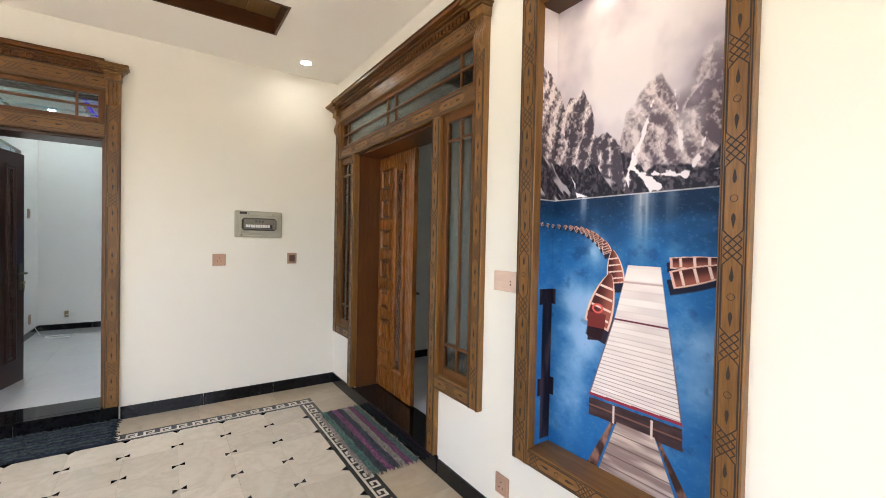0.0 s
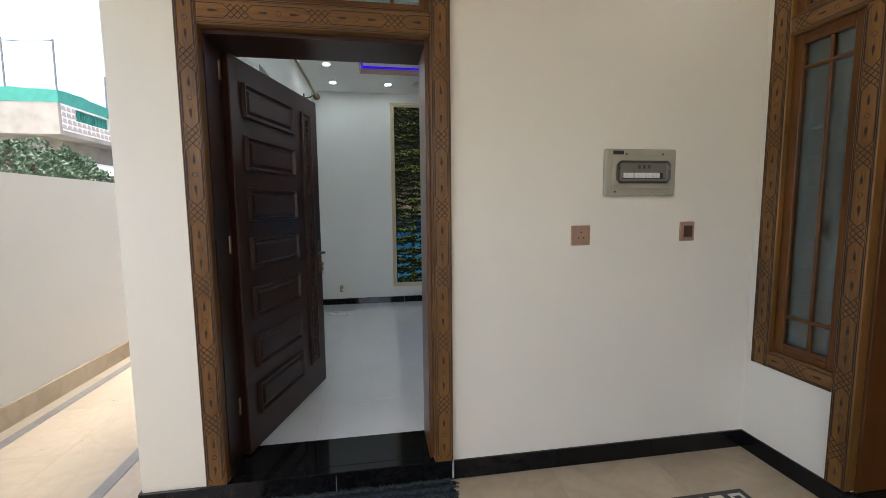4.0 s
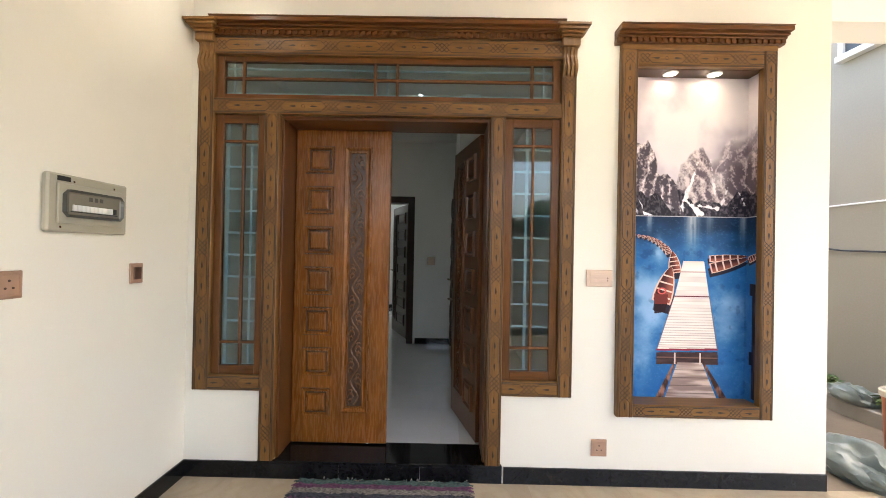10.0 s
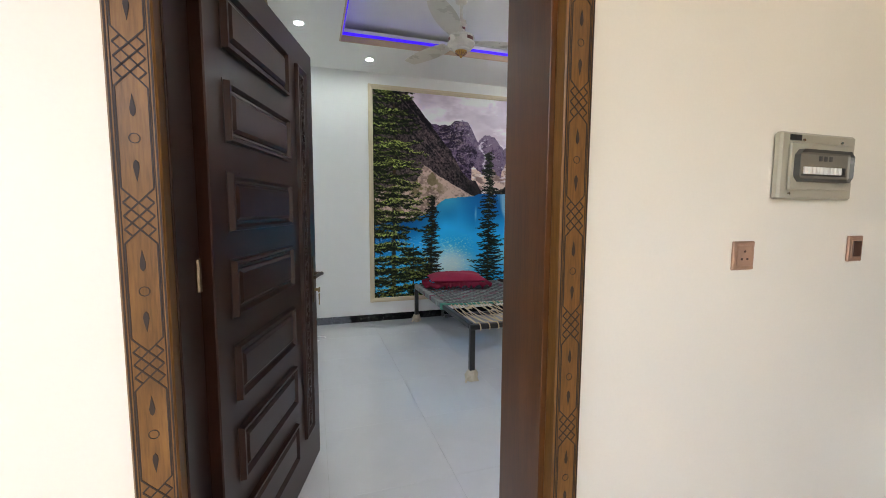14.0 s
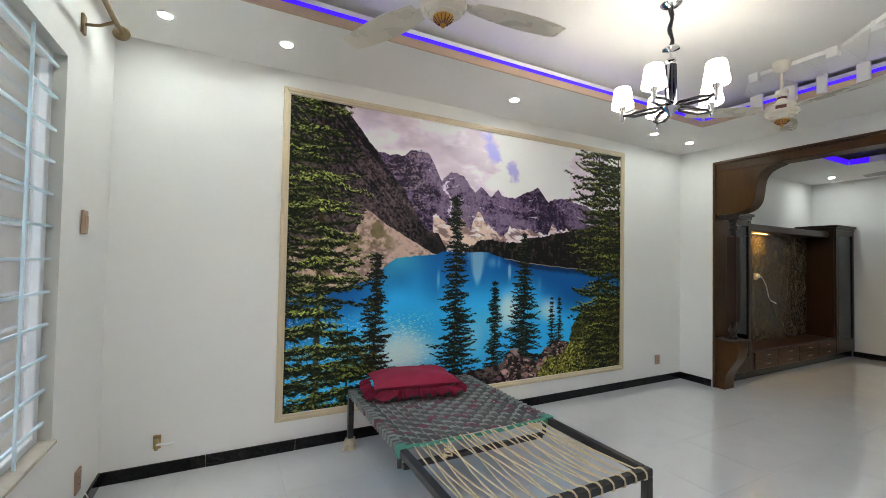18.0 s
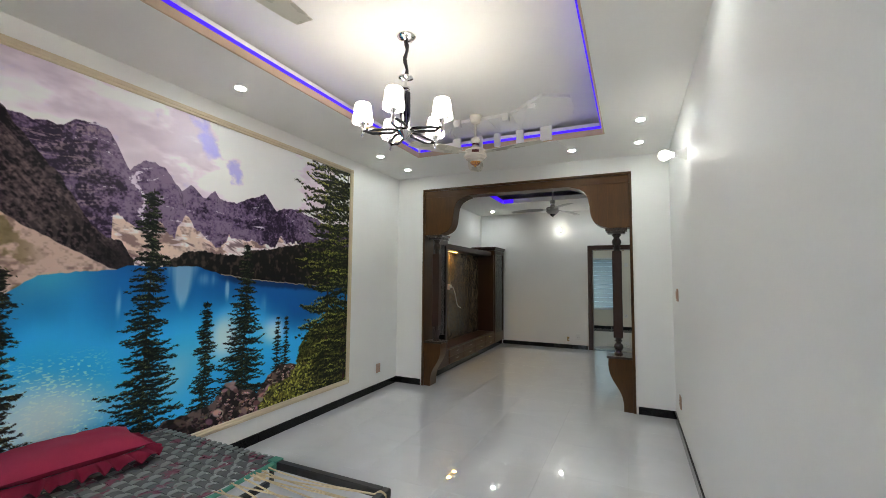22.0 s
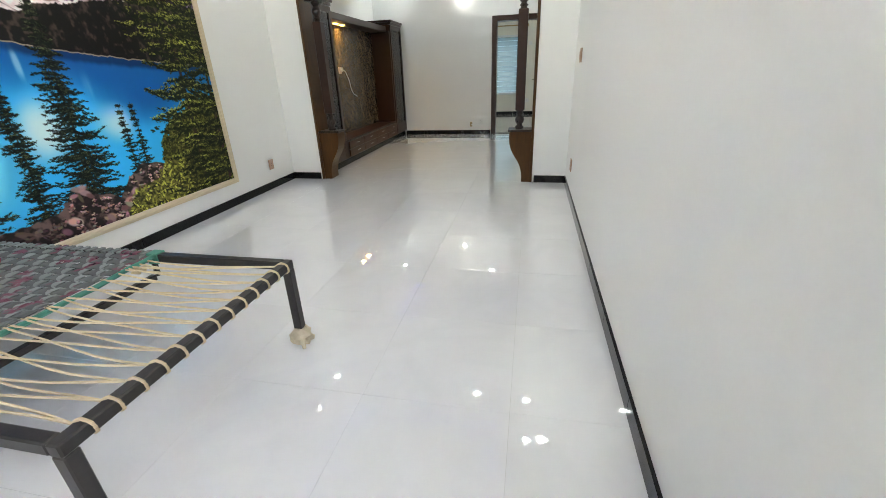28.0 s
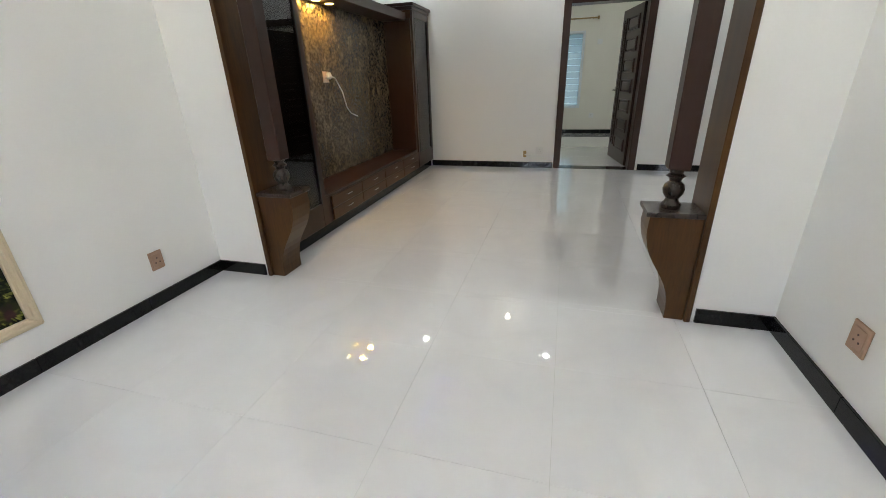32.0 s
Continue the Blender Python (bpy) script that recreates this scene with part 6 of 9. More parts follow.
def print_sheet(name, painter, nu, nv, width, height, parent, gain=1.0, part_u=(0.0, 1.0)):
    """A flat printed sheet in the local xz plane, facing -y, its lower left corner at the origin."""
    us, vs = np.linspace(0, 1, nu), np.linspace(0, 1, nv)
    uu, vv = np.meshgrid(us, vs)
    rgb = painter(part_u[0] + (part_u[1] - part_u[0]) * uu, vv) / 255
    rgb = np.where(rgb > 0.04, ((rgb + 0.055) / 1.055) ** 2.4, rgb / 12.92) * gain
    verts = np.stack([uu.ravel() * width, 0 * uu.ravel(), (1 - vv.ravel()) * height], 1)
    i = np.arange(nu * nv).reshape(nv, nu)
    faces = np.stack([i[:-1, :-1], i[1:, :-1], i[1:, 1:], i[:-1, 1:]], -1).reshape(-1, 4)
    me = bpy.data.meshes.new(name)
    me.from_pydata(verts.tolist(), [], faces.tolist())
    col = me.color_attributes.new("print", "FLOAT_COLOR", "POINT")
    col.data.foreach_set("color", np.concatenate([np.clip(rgb.reshape(-1, 3), 0.004, 0.9), np.ones((nu * nv, 1))], 1).astype(np.float32).ravel())
    me.materials.append(PRINT)
    ob = new(name, me)
    ob.parent = parent
    return ob


MX0, MX1, MZ0, MZ1 = -1.925, 1.835, 0.342, 2.868
mural = thing("wall_mural", (MX0, YN - 0.004, MZ0), "large printed mountain lake mural in a cream moulded frame", "mural")
inset = 0.052
sheet = print_sheet("picture", paint_lake_mural, 1000, 664, MX1 - MX0 - 2 * inset, MZ1 - MZ0 - 2 * inset, mural, 1.5)
sheet.location = (inset, -0.004, inset)
tagged(sheet, "print of a turquoise lake among firs and peaks")
CREAM_WOOD = paint("cream_lacquered_moulding", (0.66, 0.55, 0.39), 0.4, 0.05, 6)
W_, H_ = MX1 - MX0, MZ1 - MZ0
for name, o in (("frame_rail", [(0, 0), (W_, 0), (W_ - inset, inset), (inset, inset)]), ("frame_rail", [(0, H_), (W_, H_), (W_ - inset, H_ - inset), (inset, H_ - inset)]),
                ("frame_stile", [(0, 0), (inset, inset), (inset, H_ - inset), (0, H_)]), ("frame_stile", [(W_, 0), (W_ - inset, inset), (W_ - inset, H_ - inset), (W_, H_)])):
    bm = bmesh.new()
    prism(bm, o, "y", -0.022, 0.0)
    cx, cz = sum(p[0] for p in o) / 4, sum(p[1] for p in o) / 4
    q = [(cx + (p[0] - cx) * (0.995 if abs(p[0] - cx) > 1 else 0.42), cz + (p[1] - cz) * (0.995 if abs(p[1] - cz) > 1 else 0.42)) for p in o]
    prism(bm, q, "y", -0.032, -0.022)
    part(name, bm, CREAM_WOOD, mural, bevel=0.005)

# niche with the pier picture
NY0, NY1, NZ0, NZ1 = NICHE
niche = thing("mural_niche", (0, NY1, NZ0), "tall carved-frame niche with a printed lake pier picture", "mural")
sheet = print_sheet("picture", paint_pier_mural, 330, 860, NY1 - NY0, NZ1 - NZ0, niche, 1.1)
sheet.rotation_euler, sheet.location = (0, 0, radians(-90)), (0.122, 0, 0)
tagged(sheet, "print of a pier with red boats on a blue lake")
side = print_sheet("side_picture", paint_pier_mural, 44, 760, 0.118, NZ1 - NZ0, niche, 1.1, (1.0, 1.146))
side.rotation_euler, side.location = (0, 0, radians(180)), (0.121, NY0 - NY1 + 0.003, 0)
side2 = print_sheet("side_picture", paint_pier_mural, 44, 760, 0.118, NZ1 - NZ0, niche, 1.1, (-0.146, 0.0))
side2.rotation_euler, side2.location = (0, 0, 0), (0.003, -0.003, 0)
def in_niche(ob):
    """Moves a board built at world places under the niche."""
    ob.location = (0, -NY1, -NZ0)
for u0, u1, z0, z1, along in ((-3.664, -3.58, 0.44, 2.72, "z"), (-2.805, -2.70, 0.44, 2.72, "z"), (-3.58, -2.805, 0.44, 0.52, "u"), (-3.58, -2.805, 2.615, 2.72, "u")):
    ob = member(niche, "frame_board", 0.0, -1, u0, u1, z0, z1, "x", depth=0.05, along=along, period=0.30)
    in_niche(ob)
before = set(niche.children)
bm = bmesh.new()
box(bm, -0.035, 0.0, -3.664, -2.70, 2.72, 2.755)
part("frieze", bm, OAK["y"], niche, bevel=0.003)
cornice(niche, 0.0, -1, -3.70, -2.665, 2.755, "x")
for ob in set(niche.children) - before:
    in_niche(ob)
bm = bmesh.new()
box(bm, 0.0, 0.12, NY0 - NY1, 0, NZ1 - NZ0 - 0.018, NZ1 - NZ0 - 0.004)
part("soffit", bm, REDWOOD["y"], niche)
bm = bmesh.new()
box(bm, 0.0, 0.12, NY0 - NY1, 0, 0.001, 0.012)
part("sill", bm, OAK["y"], niche)


def downlight(x, y, z, mat, r=0.034, label="round recessed LED downlight, lit", group=""):
    e = thing("downlight", (x, y, z), label, "downlight", group)
    bm = bmesh.new()
    lathe(bm, ((r + 0.012, 0.0), (r + 0.013, -0.004), (r + 0.002, -0.008), (r, -0.002)), 24)
    part("rim", bm, WHITE_PL, e, smooth=True)
    bm = bmesh.new()
    lathe(bm, ((0.0, -0.0045), (r, -0.004), (r, -0.0005)), 24)
    part("diffuser", bm, mat, e)
    return e


for y in (-3.05, -3.33):
    e = downlight(0.055, y, NZ1 - 0.018, LAMP_NICHE, 0.034, "small warm spotlight in the niche top, lit", "niche spotlights")
for y in (-0.35, -2.55):
    downlight(-0.42, y, 3.09, LAMP_PORCH, 0.040, group="porch downlights")

# ---- switches, sockets and the fuse board ----
def wall_plate(at, face, w, h, mat, kind, label, group=""):
    """A wall plate. face: '-y', '+y', '-x' or '+x' is the way that it looks."""
    turn = {"-y": 0.0, "+x": radians(90), "+y": radians(180), "-x": radians(-90)}[face]
    e = thing("wall_socket" if kind == "socket" else "wall_switch", at, label, "socket" if kind == "socket" else "switch", group, turn=turn)
    bm = bmesh.new()
    box(bm, -w / 2, w / 2, -0.010, 0.0, -h / 2, h / 2)
    plate = part("plate", bm, mat, e, bevel=0.003)
    bm = bmesh.new()
    box(bm, -w * 0.36, w * 0.36, -0.0125, -0.010, -h * 0.36, h * 0.36)
    part("insert", bm, mat, e, bevel=0.002)
    if kind == "socket":
        for k, (dx, dz) in enumerate(((0, 0.016), (-0.014, -0.012), (0.014, -0.012))):
            bm = bmesh.new()
            lathe(bm, ((0.0045, 0), (0.0045, 0.0018)), 10, (dx, -0.0125, dz), Matrix.Rotation(radians(90), 3, "X"))
            part("pin_hole", bm, BROWN_PL, e)
    elif kind == "rocker":
        n = max(1, round(w / 0.05))
        for k in range(n):
            bm = bmesh.new()
            a = -w * 0.33 + w * 0.66 * k / n
            box(bm, a + 0.002, a + w * 0.66 / n - 0.002, -0.016, -0.0125, -h * 0.28, h * 0.28)
            part("rocker", bm, mat, e, bevel=0.001)
    elif kind == "bell":
        bm = bmesh.new()
        box(bm, -w * 0.3, w * 0.3, -0.016, -0.0125, -h * 0.3, h * 0.3)
        part("push_button", bm, BROWN_PL, e, bevel=0.002)
    elif kind == "bars":
        for dz in (0.014, -0.016):
            bm = bmesh.new()
            box(bm, -w * 0.34, w * 0.24, -0.015, -0.0125, dz - 0.010, dz + 0.010)
            part("rocker", bm, mat, e, bevel=0.001)
        for dz in (0.002, -0.014):
            bm = bmesh.new()
            lathe(bm, ((0.004, 0), (0.004, 0.002)), 10, (w * 0.30, -0.0125, dz), Matrix.Rotation(radians(90), 3, "X"))
            part("indicator", bm, BROWN_PL, e)
    return e


wall_plate((-1.065, -0.001, 1.286), "-y", 0.105, 0.105, PEACH_PL, "socket", "copper-toned switch and socket plate beside the doorway")
wall_plate((-0.436, -0.001, 1.297), "-y", 0.088, 0.105, PEACH_PL, "bell", "copper-toned plate with a dark brown square button")
wall_plate((-0.001, -2.594, 1.293), "-x", 0.165, 0.105, PALE_PLATE, "bars", "pale peach double switch plate with indicator dots")
wall_plate((-0.001, -2.608, 0.236), "-x", 0.098, 0.105, PEACH_PL, "socket", "copper-toned power socket above the skirting")
wall_plate((2.372, YS + 0.001, 1.437), "+y", 0.12, 0.12, PEACH_PL, "rocker", "copper-toned switch plate on the white wall")
wall_plate((2.373, YS + 0.001, 0.434), "+y", 0.10, 0.12, PEACH_PL, "socket", "copper-toned power socket near the arch")
wall_plate((2.463, YN - 0.001, 0.392), "-y", 0.085, 0.115, PEACH_PL, "socket", "copper-toned power socket below the mural wall")
wall_plate((-2.949, 3.265, 1.74), "+x", 0.085, 0.125, PEACH_PL, "rocker", "copper-toned switch plate beside the window")
wall_plate((-2.949, 3.33, 0.346), "+x", 0.085, 0.125, PEACH_PL, "socket", "copper-toned power socket in the window corner")
wall_plate((XF - 0.001, 1.727, 0.365), "-x", 0.10, 0.11, WHITE_PL, "socket", "pale socket plate near the far door")
wall_plate((3.299, -1.42, 1.30), "-x", 0.11, 0.11, PALE_PLATE, "rocker", "small switch plate in the dim hall")
wall_plate((10.899, 0.82, 1.98), "-x", 0.10, 0.10, WHITE_PL, "rocker", "small switch plate beside the back window")
wall_plate((10.899, 0.85, 0.50), "-x", 0.10, 0.10, WHITE_PL, "socket", "small socket below the back window")


def pipe_stub(at, face, label):
    """A capped pipe end with its plug, standing off a wall plate."""
    turn = {"-y": 0.0, "+x": radians(90), "-x": radians(-90)}[face]
    e = thing("gas_point", at, label, "gas tap", turn=turn)
    bm = bmesh.new()
    box(bm, -0.022, 0.022, -0.012, 0, -0.045, 0.045)
    part("plate", bm, BRASS, e, bevel=0.004)
    bm = bmesh.new()
    tube(bm, [(0, -0.01, 0.0), (0, -0.05, 0.0)], 0.014, 10)
    tube(bm, [(0, -0.04, -0.04), (0, -0.04, 0.035)], 0.012, 10)
    part("tap_body", bm, BRASS, e, smooth=True)
    bm = bmesh.new()
    tube(bm, [(0.0, -0.045, -0.004), (0.05, -0.05, -0.01), (0.10, -0.05, -0.006)], 0.009, 8)
    part("tap_spout", bm, WHITE_PL, e, smooth=True)
    return e


pipe_stub((-2.645, YN - 0.001, 0.335), "-y", "small brass gas tap on the mural wall")
pipe_stub((XF - 0.001, 1.93, 0.31), "-x", "small brass gas tap on the lounge wall")

board = thing("fuse_board", (-0.742, -0.001, 1.614), "putty-coloured electrical distribution board with a smoked cover", "fuse board")
for name, b, m, bv in (("case", (-0.205, 0.205, -0.030, 0.0, -0.122, 0.122), BOARD_PL, 0.008), ("face_plate", (-0.17, 0.17, -0.040, -0.030, -0.088, 0.085), BOARD_PL, 0.006),
                       ("window_rim", (-0.150, 0.150, -0.048, -0.040, -0.058, 0.058), SMOKED, 0.02)):
    bm = bmesh.new()
    box(bm, *b)
    part(name, bm, m, board, bevel=bv)
bm = bmesh.new()
box(bm, -0.136, 0.136, -0.050, -0.0475, -0.047, 0.048)
part("window", bm, paint("smoked_putty_cover", (0.21, 0.195, 0.16), 0.2, 0.06, 6, 0.0), board, "smoked brownish inner cover", bevel=0.006)
for k in range(11):
    bm = bmesh.new()
    a = -0.116 + 0.0208 * k
    box(bm, a, a + 0.0172, -0.056, -0.050, -0.030, -0.004)
    part("breaker", bm, WHITE_PL if k < 10 else BLACK, board, bevel=0.001)
bm = bmesh.new()
box(bm, -0.124, 0.12, -0.052, -0.050, -0.036, -0.032)
part("rail", bm, BLACK, board)
for k in range(3):
    bm = bmesh.new()
    box(bm, -0.035 + 0.028 * k, -0.02 + 0.028 * k, -0.0525, -0.050, 0.018, 0.036)
    part("mark", bm, SMOKED, board)
bm = bmesh.new()
box(bm, -0.165, -0.105, -0.0315, -0.030, 0.092, 0.112)
part("badge", bm, BLACK, board, "black maker's badge")
for dx, dz in ((-0.15, -0.10), (0.12, 0.095), (-0.09, 0.095)):
    bm = bmesh.new()
    lathe(bm, ((0.006, 0), (0.005, 0.003)), 10, (dx, -0.030, dz), Matrix.Rotation(radians(90), 3, "X"))
    part("screw", bm, CHROME, board)

# ---- drawing room ----
for x, y in ((-2.63, 3.33), (-1.955, 3.33), (-0.07, 3.335), (1.82, 3.335), (2.47, 3.345), (-2.63, 0.6), (-1.955, 0.6), (-0.07, 0.59), (1.78, 0.595), (2.44, 0.6), (2.46, 1.262), (-2.63, 2.68), (-2.63, 1.3)):
    downlight(x, y, ZC, LAMP_W, group="drawing room downlights")

# window with bars and marble sill
wy0, wy1, wz0, wz1 = WIN_W
win = thing("window_1", (-2.97, 0, 0), "tall window with white frame and pale steel bars", "window", kind="structure")
WHITE_AL = paint("white_aluminium", (0.74, 0.78, 0.80), 0.35, 0.03, 5)
for name, b in (("window_frame", (-0.09, -0.03, wy0, wy0 + 0.05, wz0, wz1)), ("window_frame", (-0.09, -0.03, wy1 - 0.05, wy1, wz0, wz1)), ("window_frame", (-0.09, -0.03, wy0 + 0.05, wy1 - 0.05, wz0, wz0 + 0.05)),
                ("window_frame", (-0.09, -0.03, wy0 + 0.05, wy1 - 0.05, wz1 - 0.05, wz1)), ("mullion", (-0.085, -0.035, (wy0 + wy1) / 2 - 0.03, (wy0 + wy1) / 2 + 0.03, wz0 + 0.05, wz1 - 0.05))):
    bm = bmesh.new()
    box(bm, *b)
    part(name, bm, WHITE_AL, win, bevel=0.004)
bm = bmesh.new()
box(bm, -0.062, -0.058, wy0 + 0.05, wy1 - 0.05, wz0 + 0.05, wz1 - 0.05)
p = part("pane", bm, CLEAR, win)
p.visible_shadow = False
for k in range(12):
    bm = bmesh.new()
    z = wz0 + 0.10 + k * (wz1 - wz0 - 0.16) / 11
    box(bm, -0.020, -0.008, wy0, wy1, z - 0.006, z + 0.006)
    part("security_bar", bm, GRILLE, win)
for y in (wy0 + 0.3, wy0 + 0.82, wy1 - 0.3):
    bm = bmesh.new()
    box(bm, -0.008, 0.002, y - 0.006, y + 0.006, wz0, wz1)
    part("security_bar", bm, GRILLE, win)
bm = bmesh.new()
box(bm, -0.03, 0.04, wy0, wy1, wz0 - 0.002, wz0 + 0.018)
part("window_sill", bm, TILE_PALE, win, "pale marble sill", bevel=0.003)

rod = thing("curtain_rod", (-2.95, 2.1, 2.74), "bronze curtain rod with round finials", "curtain rod")
bm = bmesh.new()
tube(bm, [(0.13, -1.2, 0.06), (0.13, 1.15, 0.06)], 0.014, 10)
part("pole", bm, OLD_BRONZE, rod, smooth=True)
for y in (-1.0, 1.02):
    bm = bmesh.new()
    box(bm, 0, 0.014, y - 0.025, y + 0.025, -0.05, 0.05)
    part("bracket_plate", bm, OLD_BRONZE, rod, bevel=0.004)
    bm = bmesh.new()
    tube(bm, [(0.01, y, 0.0), (0.07, y, 0.01), (0.13, y, 0.045)], 0.008, 8)
    part("bracket_arm", bm, OLD_BRONZE, rod, smooth=True)
for s, y in ((-1, -1.2), (1, 1.15)):
    bm = bmesh.new()
    lathe(bm, ((0.014, 0), (0.034, 0.01), (0.042, 0.02), (0.030, 0.035), (0.0, 0.045)), 14, (0.13, y, 0.06), Matrix.Rotation(radians(-90 * s), 3, "X"))
    part("finial", bm, OLD_BRONZE, rod, smooth=True)

# gypsum ornament crossing the far end of the recess
orn = thing("ceiling_ornament", (RX1, 1.93, ZC), "white gypsum leaf-shaped ceiling ornament", "ceiling ornament")
bm = bmesh.new()
prism(bm, [(0.30, -0.66), (0.26, -0.30), (0.25, 0.20), (0.28, 0.66), (0.0, 0.62), (0.0, -0.56)], "z", -0.009, 0.0)
part("base_leaf", bm, CEIL, orn)
FEATHERS = (((0.0, 0.57), (0.0, 0.47), (-0.12, 0.50), (-0.40, 0.42), (-0.30, 0.50), (-0.13, 0.565)),
            ((0.0, 0.315), (0.0, 0.215), (-0.11, 0.195), (-0.64, 0.20), (-0.64, 0.32), (-0.42, 0.41), (-0.11, 0.49)),
            ((0.0, 0.085), (0.0, 0.015), (-0.11, 0.0), (-0.63, -0.04), (-0.64, 0.08), (-0.11, 0.185)),
            ((0.0, -0.16), (0.0, -0.24), (-0.11, -0.225), (-0.62, -0.27), (-0.63, -0.15), (-0.11, -0.01)),
            ((0.0, -0.41), (0.0, -0.53), (-0.10, -0.62), (-0.24, -0.71), (-0.42, -0.785), (-0.60, -0.815), (-0.80, -0.815), (-0.93, -0.60), (-0.80, -0.45), (-0.11, -0.235)))
def spread_out(x, y):
    """Draws the leaf tips in towards the root, with no change at the root."""
    f = 0.052 * min(1.0, max(0.0, -x / 0.5))
    return x + f * (RX1 + x + 2.17), y + f * (1.19 + y)


for k, outline in enumerate(FEATHERS):
    bm = bmesh.new()
    prism(bm, [spread_out(*p) for p in outline], "z", 0.143 + 0.002 * (k % 2), 0.151)
    part("feather", bm, CEIL, orn, bevel=0.003)
    lo, hi = sorted((outline[0][1], outline[1][1]))
    bm = bmesh.new()
    box(bm, -0.045, -0.0145, lo, hi, 0.0, 0.15)
    part("feather_root", bm, CEIL, orn, bevel=0.008)
bm = bmesh.new()
prism(bm, [spread_out(*p) for p in ((-0.020, 0.555), (-0.30, 0.485), (-0.63, 0.31), (-0.625, -0.255), (-0.79, -0.44), (-0.92, -0.60), (-0.79, -0.805), (-0.42, -0.775), (-0.12, -0.62), (-0.020, -0.30))], "z", 0.150, ZU - ZC)
part("backing", bm, CEIL, orn)
for x, y in (spread_out(-0.63, 0.26), spread_out(-0.61, -0.21), spread_out(-0.79, -0.49)):
    bm = bmesh.new()
    box(bm, x - 0.034, x + 0.034, y - 0.034, y + 0.034, 0.105, ZU - ZC)
    part("end_block", bm, CEIL, orn, bevel=0.004)


def ceiling_fan(at, ztop, zbody, blade_len, body, trim, gold, spin, label, droop=0.0):
    e = thing("ceiling_fan", (at[0], at[1], ztop), label, "ceiling fan")
    zb = zbody - ztop
    bm = bmesh.new()
    lathe(bm, ((0.062, 0), (0.060, -0.02), (0.045, -0.07), (0.022, -0.085), (0.0, -0.086)), 20)
    part("ceiling_cup", bm, body, e, smooth=True)
    bm = bmesh.new()
    lathe(bm, ((0.013, -0.08), (0.013, zb + 0.08)), 12)
    part("down_rod", bm, body, e, smooth=True)
    bm = bmesh.new()
    lathe(bm, ((0.014, zb + 0.17), (0.040, zb + 0.165), (0.046, zb + 0.13), (0.034, zb + 0.11)), 18)
    part("collar", bm, body, e, smooth=True)
    bm = bmesh.new()
    lathe(bm, ((0.034, zb + 0.11), (0.034, zb + 0.095)), 18)
    part("collar_ring", bm, trim, e, smooth=True)
    bm = bmesh.new()
    lathe(bm, ((0.03, zb + 0.095), (0.045, zb + 0.06), (0.10, zb + 0.045), (0.108, zb + 0.03), (0.104, zb + 0.027), (0.104, zb - 0.005), (0.112, zb - 0.010), (0.112, zb - 0.022), (0.096, zb - 0.034), (0.093, zb - 0.046), (0.072, zb - 0.055), (0.070, zb - 0.064), (0.05, zb - 0.070), (0.0, zb - 0.070)), 28)
    part("motor_housing", bm, body, e, smooth=True)
    for k in range(3):
        a = radians(spin + 60 + 120 * k)
        bm = bmesh.new()
        for j in range(5):
            b0, b1 = a - 0.32 + 0.128 * j, a - 0.32 + 0.128 * (j + 1)
            q = [bm.verts.new((0.1055 * math.cos(b), 0.1055 * math.sin(b), zb + z)) for b, z in ((b0, -0.002), (b1, -0.002), (b1, 0.024), (b0, 0.024))]
            bm.faces.new(q)
        part("trim_band", bm, trim, e)
    bm = bmesh.new()
    lathe(bm, ((0.05, zb - 0.0702), (0.048, zb - 0.076), (0.032, zb - 0.094), (0.014, zb - 0.104), (0.008, zb - 0.118), (0.0, zb - 0.124)), 20)
    cap = part("end_cap", bm, gold, e, smooth=True)
    if gold is FAN_GOLD:
        for k in range(14):
            a = 2 * math.pi * k / 14
            bm = bmesh.new()
            tube(bm, [(0.049 * math.cos(a), 0.049 * math.sin(a), zb - 0.0765), (0.033 * math.cos(a), 0.033 * math.sin(a), zb - 0.0945), (0.015 * math.cos(a), 0.015 * math.sin(a), zb - 0.1045)], 0.0026, 4)
            part("ray", bm, trim, cap)
    for k in range(3):
        a = radians(spin + 120 * k)
        c, s = math.cos(a), math.sin(a)
        rot = Matrix.Rotation(a, 3, "Z")
        bm = bmesh.new()
        pts = [(0.10, -0.02), (0.19, -0.028), (0.19, 0.028), (0.10, 0.02)]
        lo = [bm.verts.new(rot @ Vector((x, y, zb + 0.008))) for x, y in pts]
        hi = [bm.verts.new(rot @ Vector((x, y, zb + 0.013))) for x, y in pts]
        bm.faces.new(lo[::-1]); bm.faces.new(hi)
        for j in range(4):
            bm.faces.new((lo[j], lo[(j + 1) % 4], hi[(j + 1) % 4], hi[j]))
        part("blade_iron", bm, body, e)
        bm = bmesh.new()
        n = 8
        rows = []
        for j in range(n + 1):
            t = j / n
            x = 0.16 + (blade_len - 0.16) * t
            w = 0.055 + 0.022 * math.sin(math.pi * min(1, t * 1.1)) + 0.012 * t
            if t > 0.97:
                w *= 0.8
            z = zb + 0.012 - droop * t * t
            tw = 0.16 * (1 - 0.5 * t)
            rows.append([(rot @ Vector((x, y * w, z + y * w * tw + h))) for h in (0, 0.003) for y in (-1, 1)])
        vs = [[bm.verts.new(p) for p in r] for r in rows]
        for r0, r1 in zip(vs, vs[1:]):
            for i0, i1 in ((0, 1), (1, 3), (3, 2), (2, 0)):
                bm.faces.new((r0[i0], r0[i1], r1[i1], r1[i0]))
        bm.faces.new((vs[0][0], vs[0][1], vs[0][3], vs[0][2]))
        bm.faces.new((vs[-1][0], vs[-1][1], vs[-1][3], vs[-1][2]))
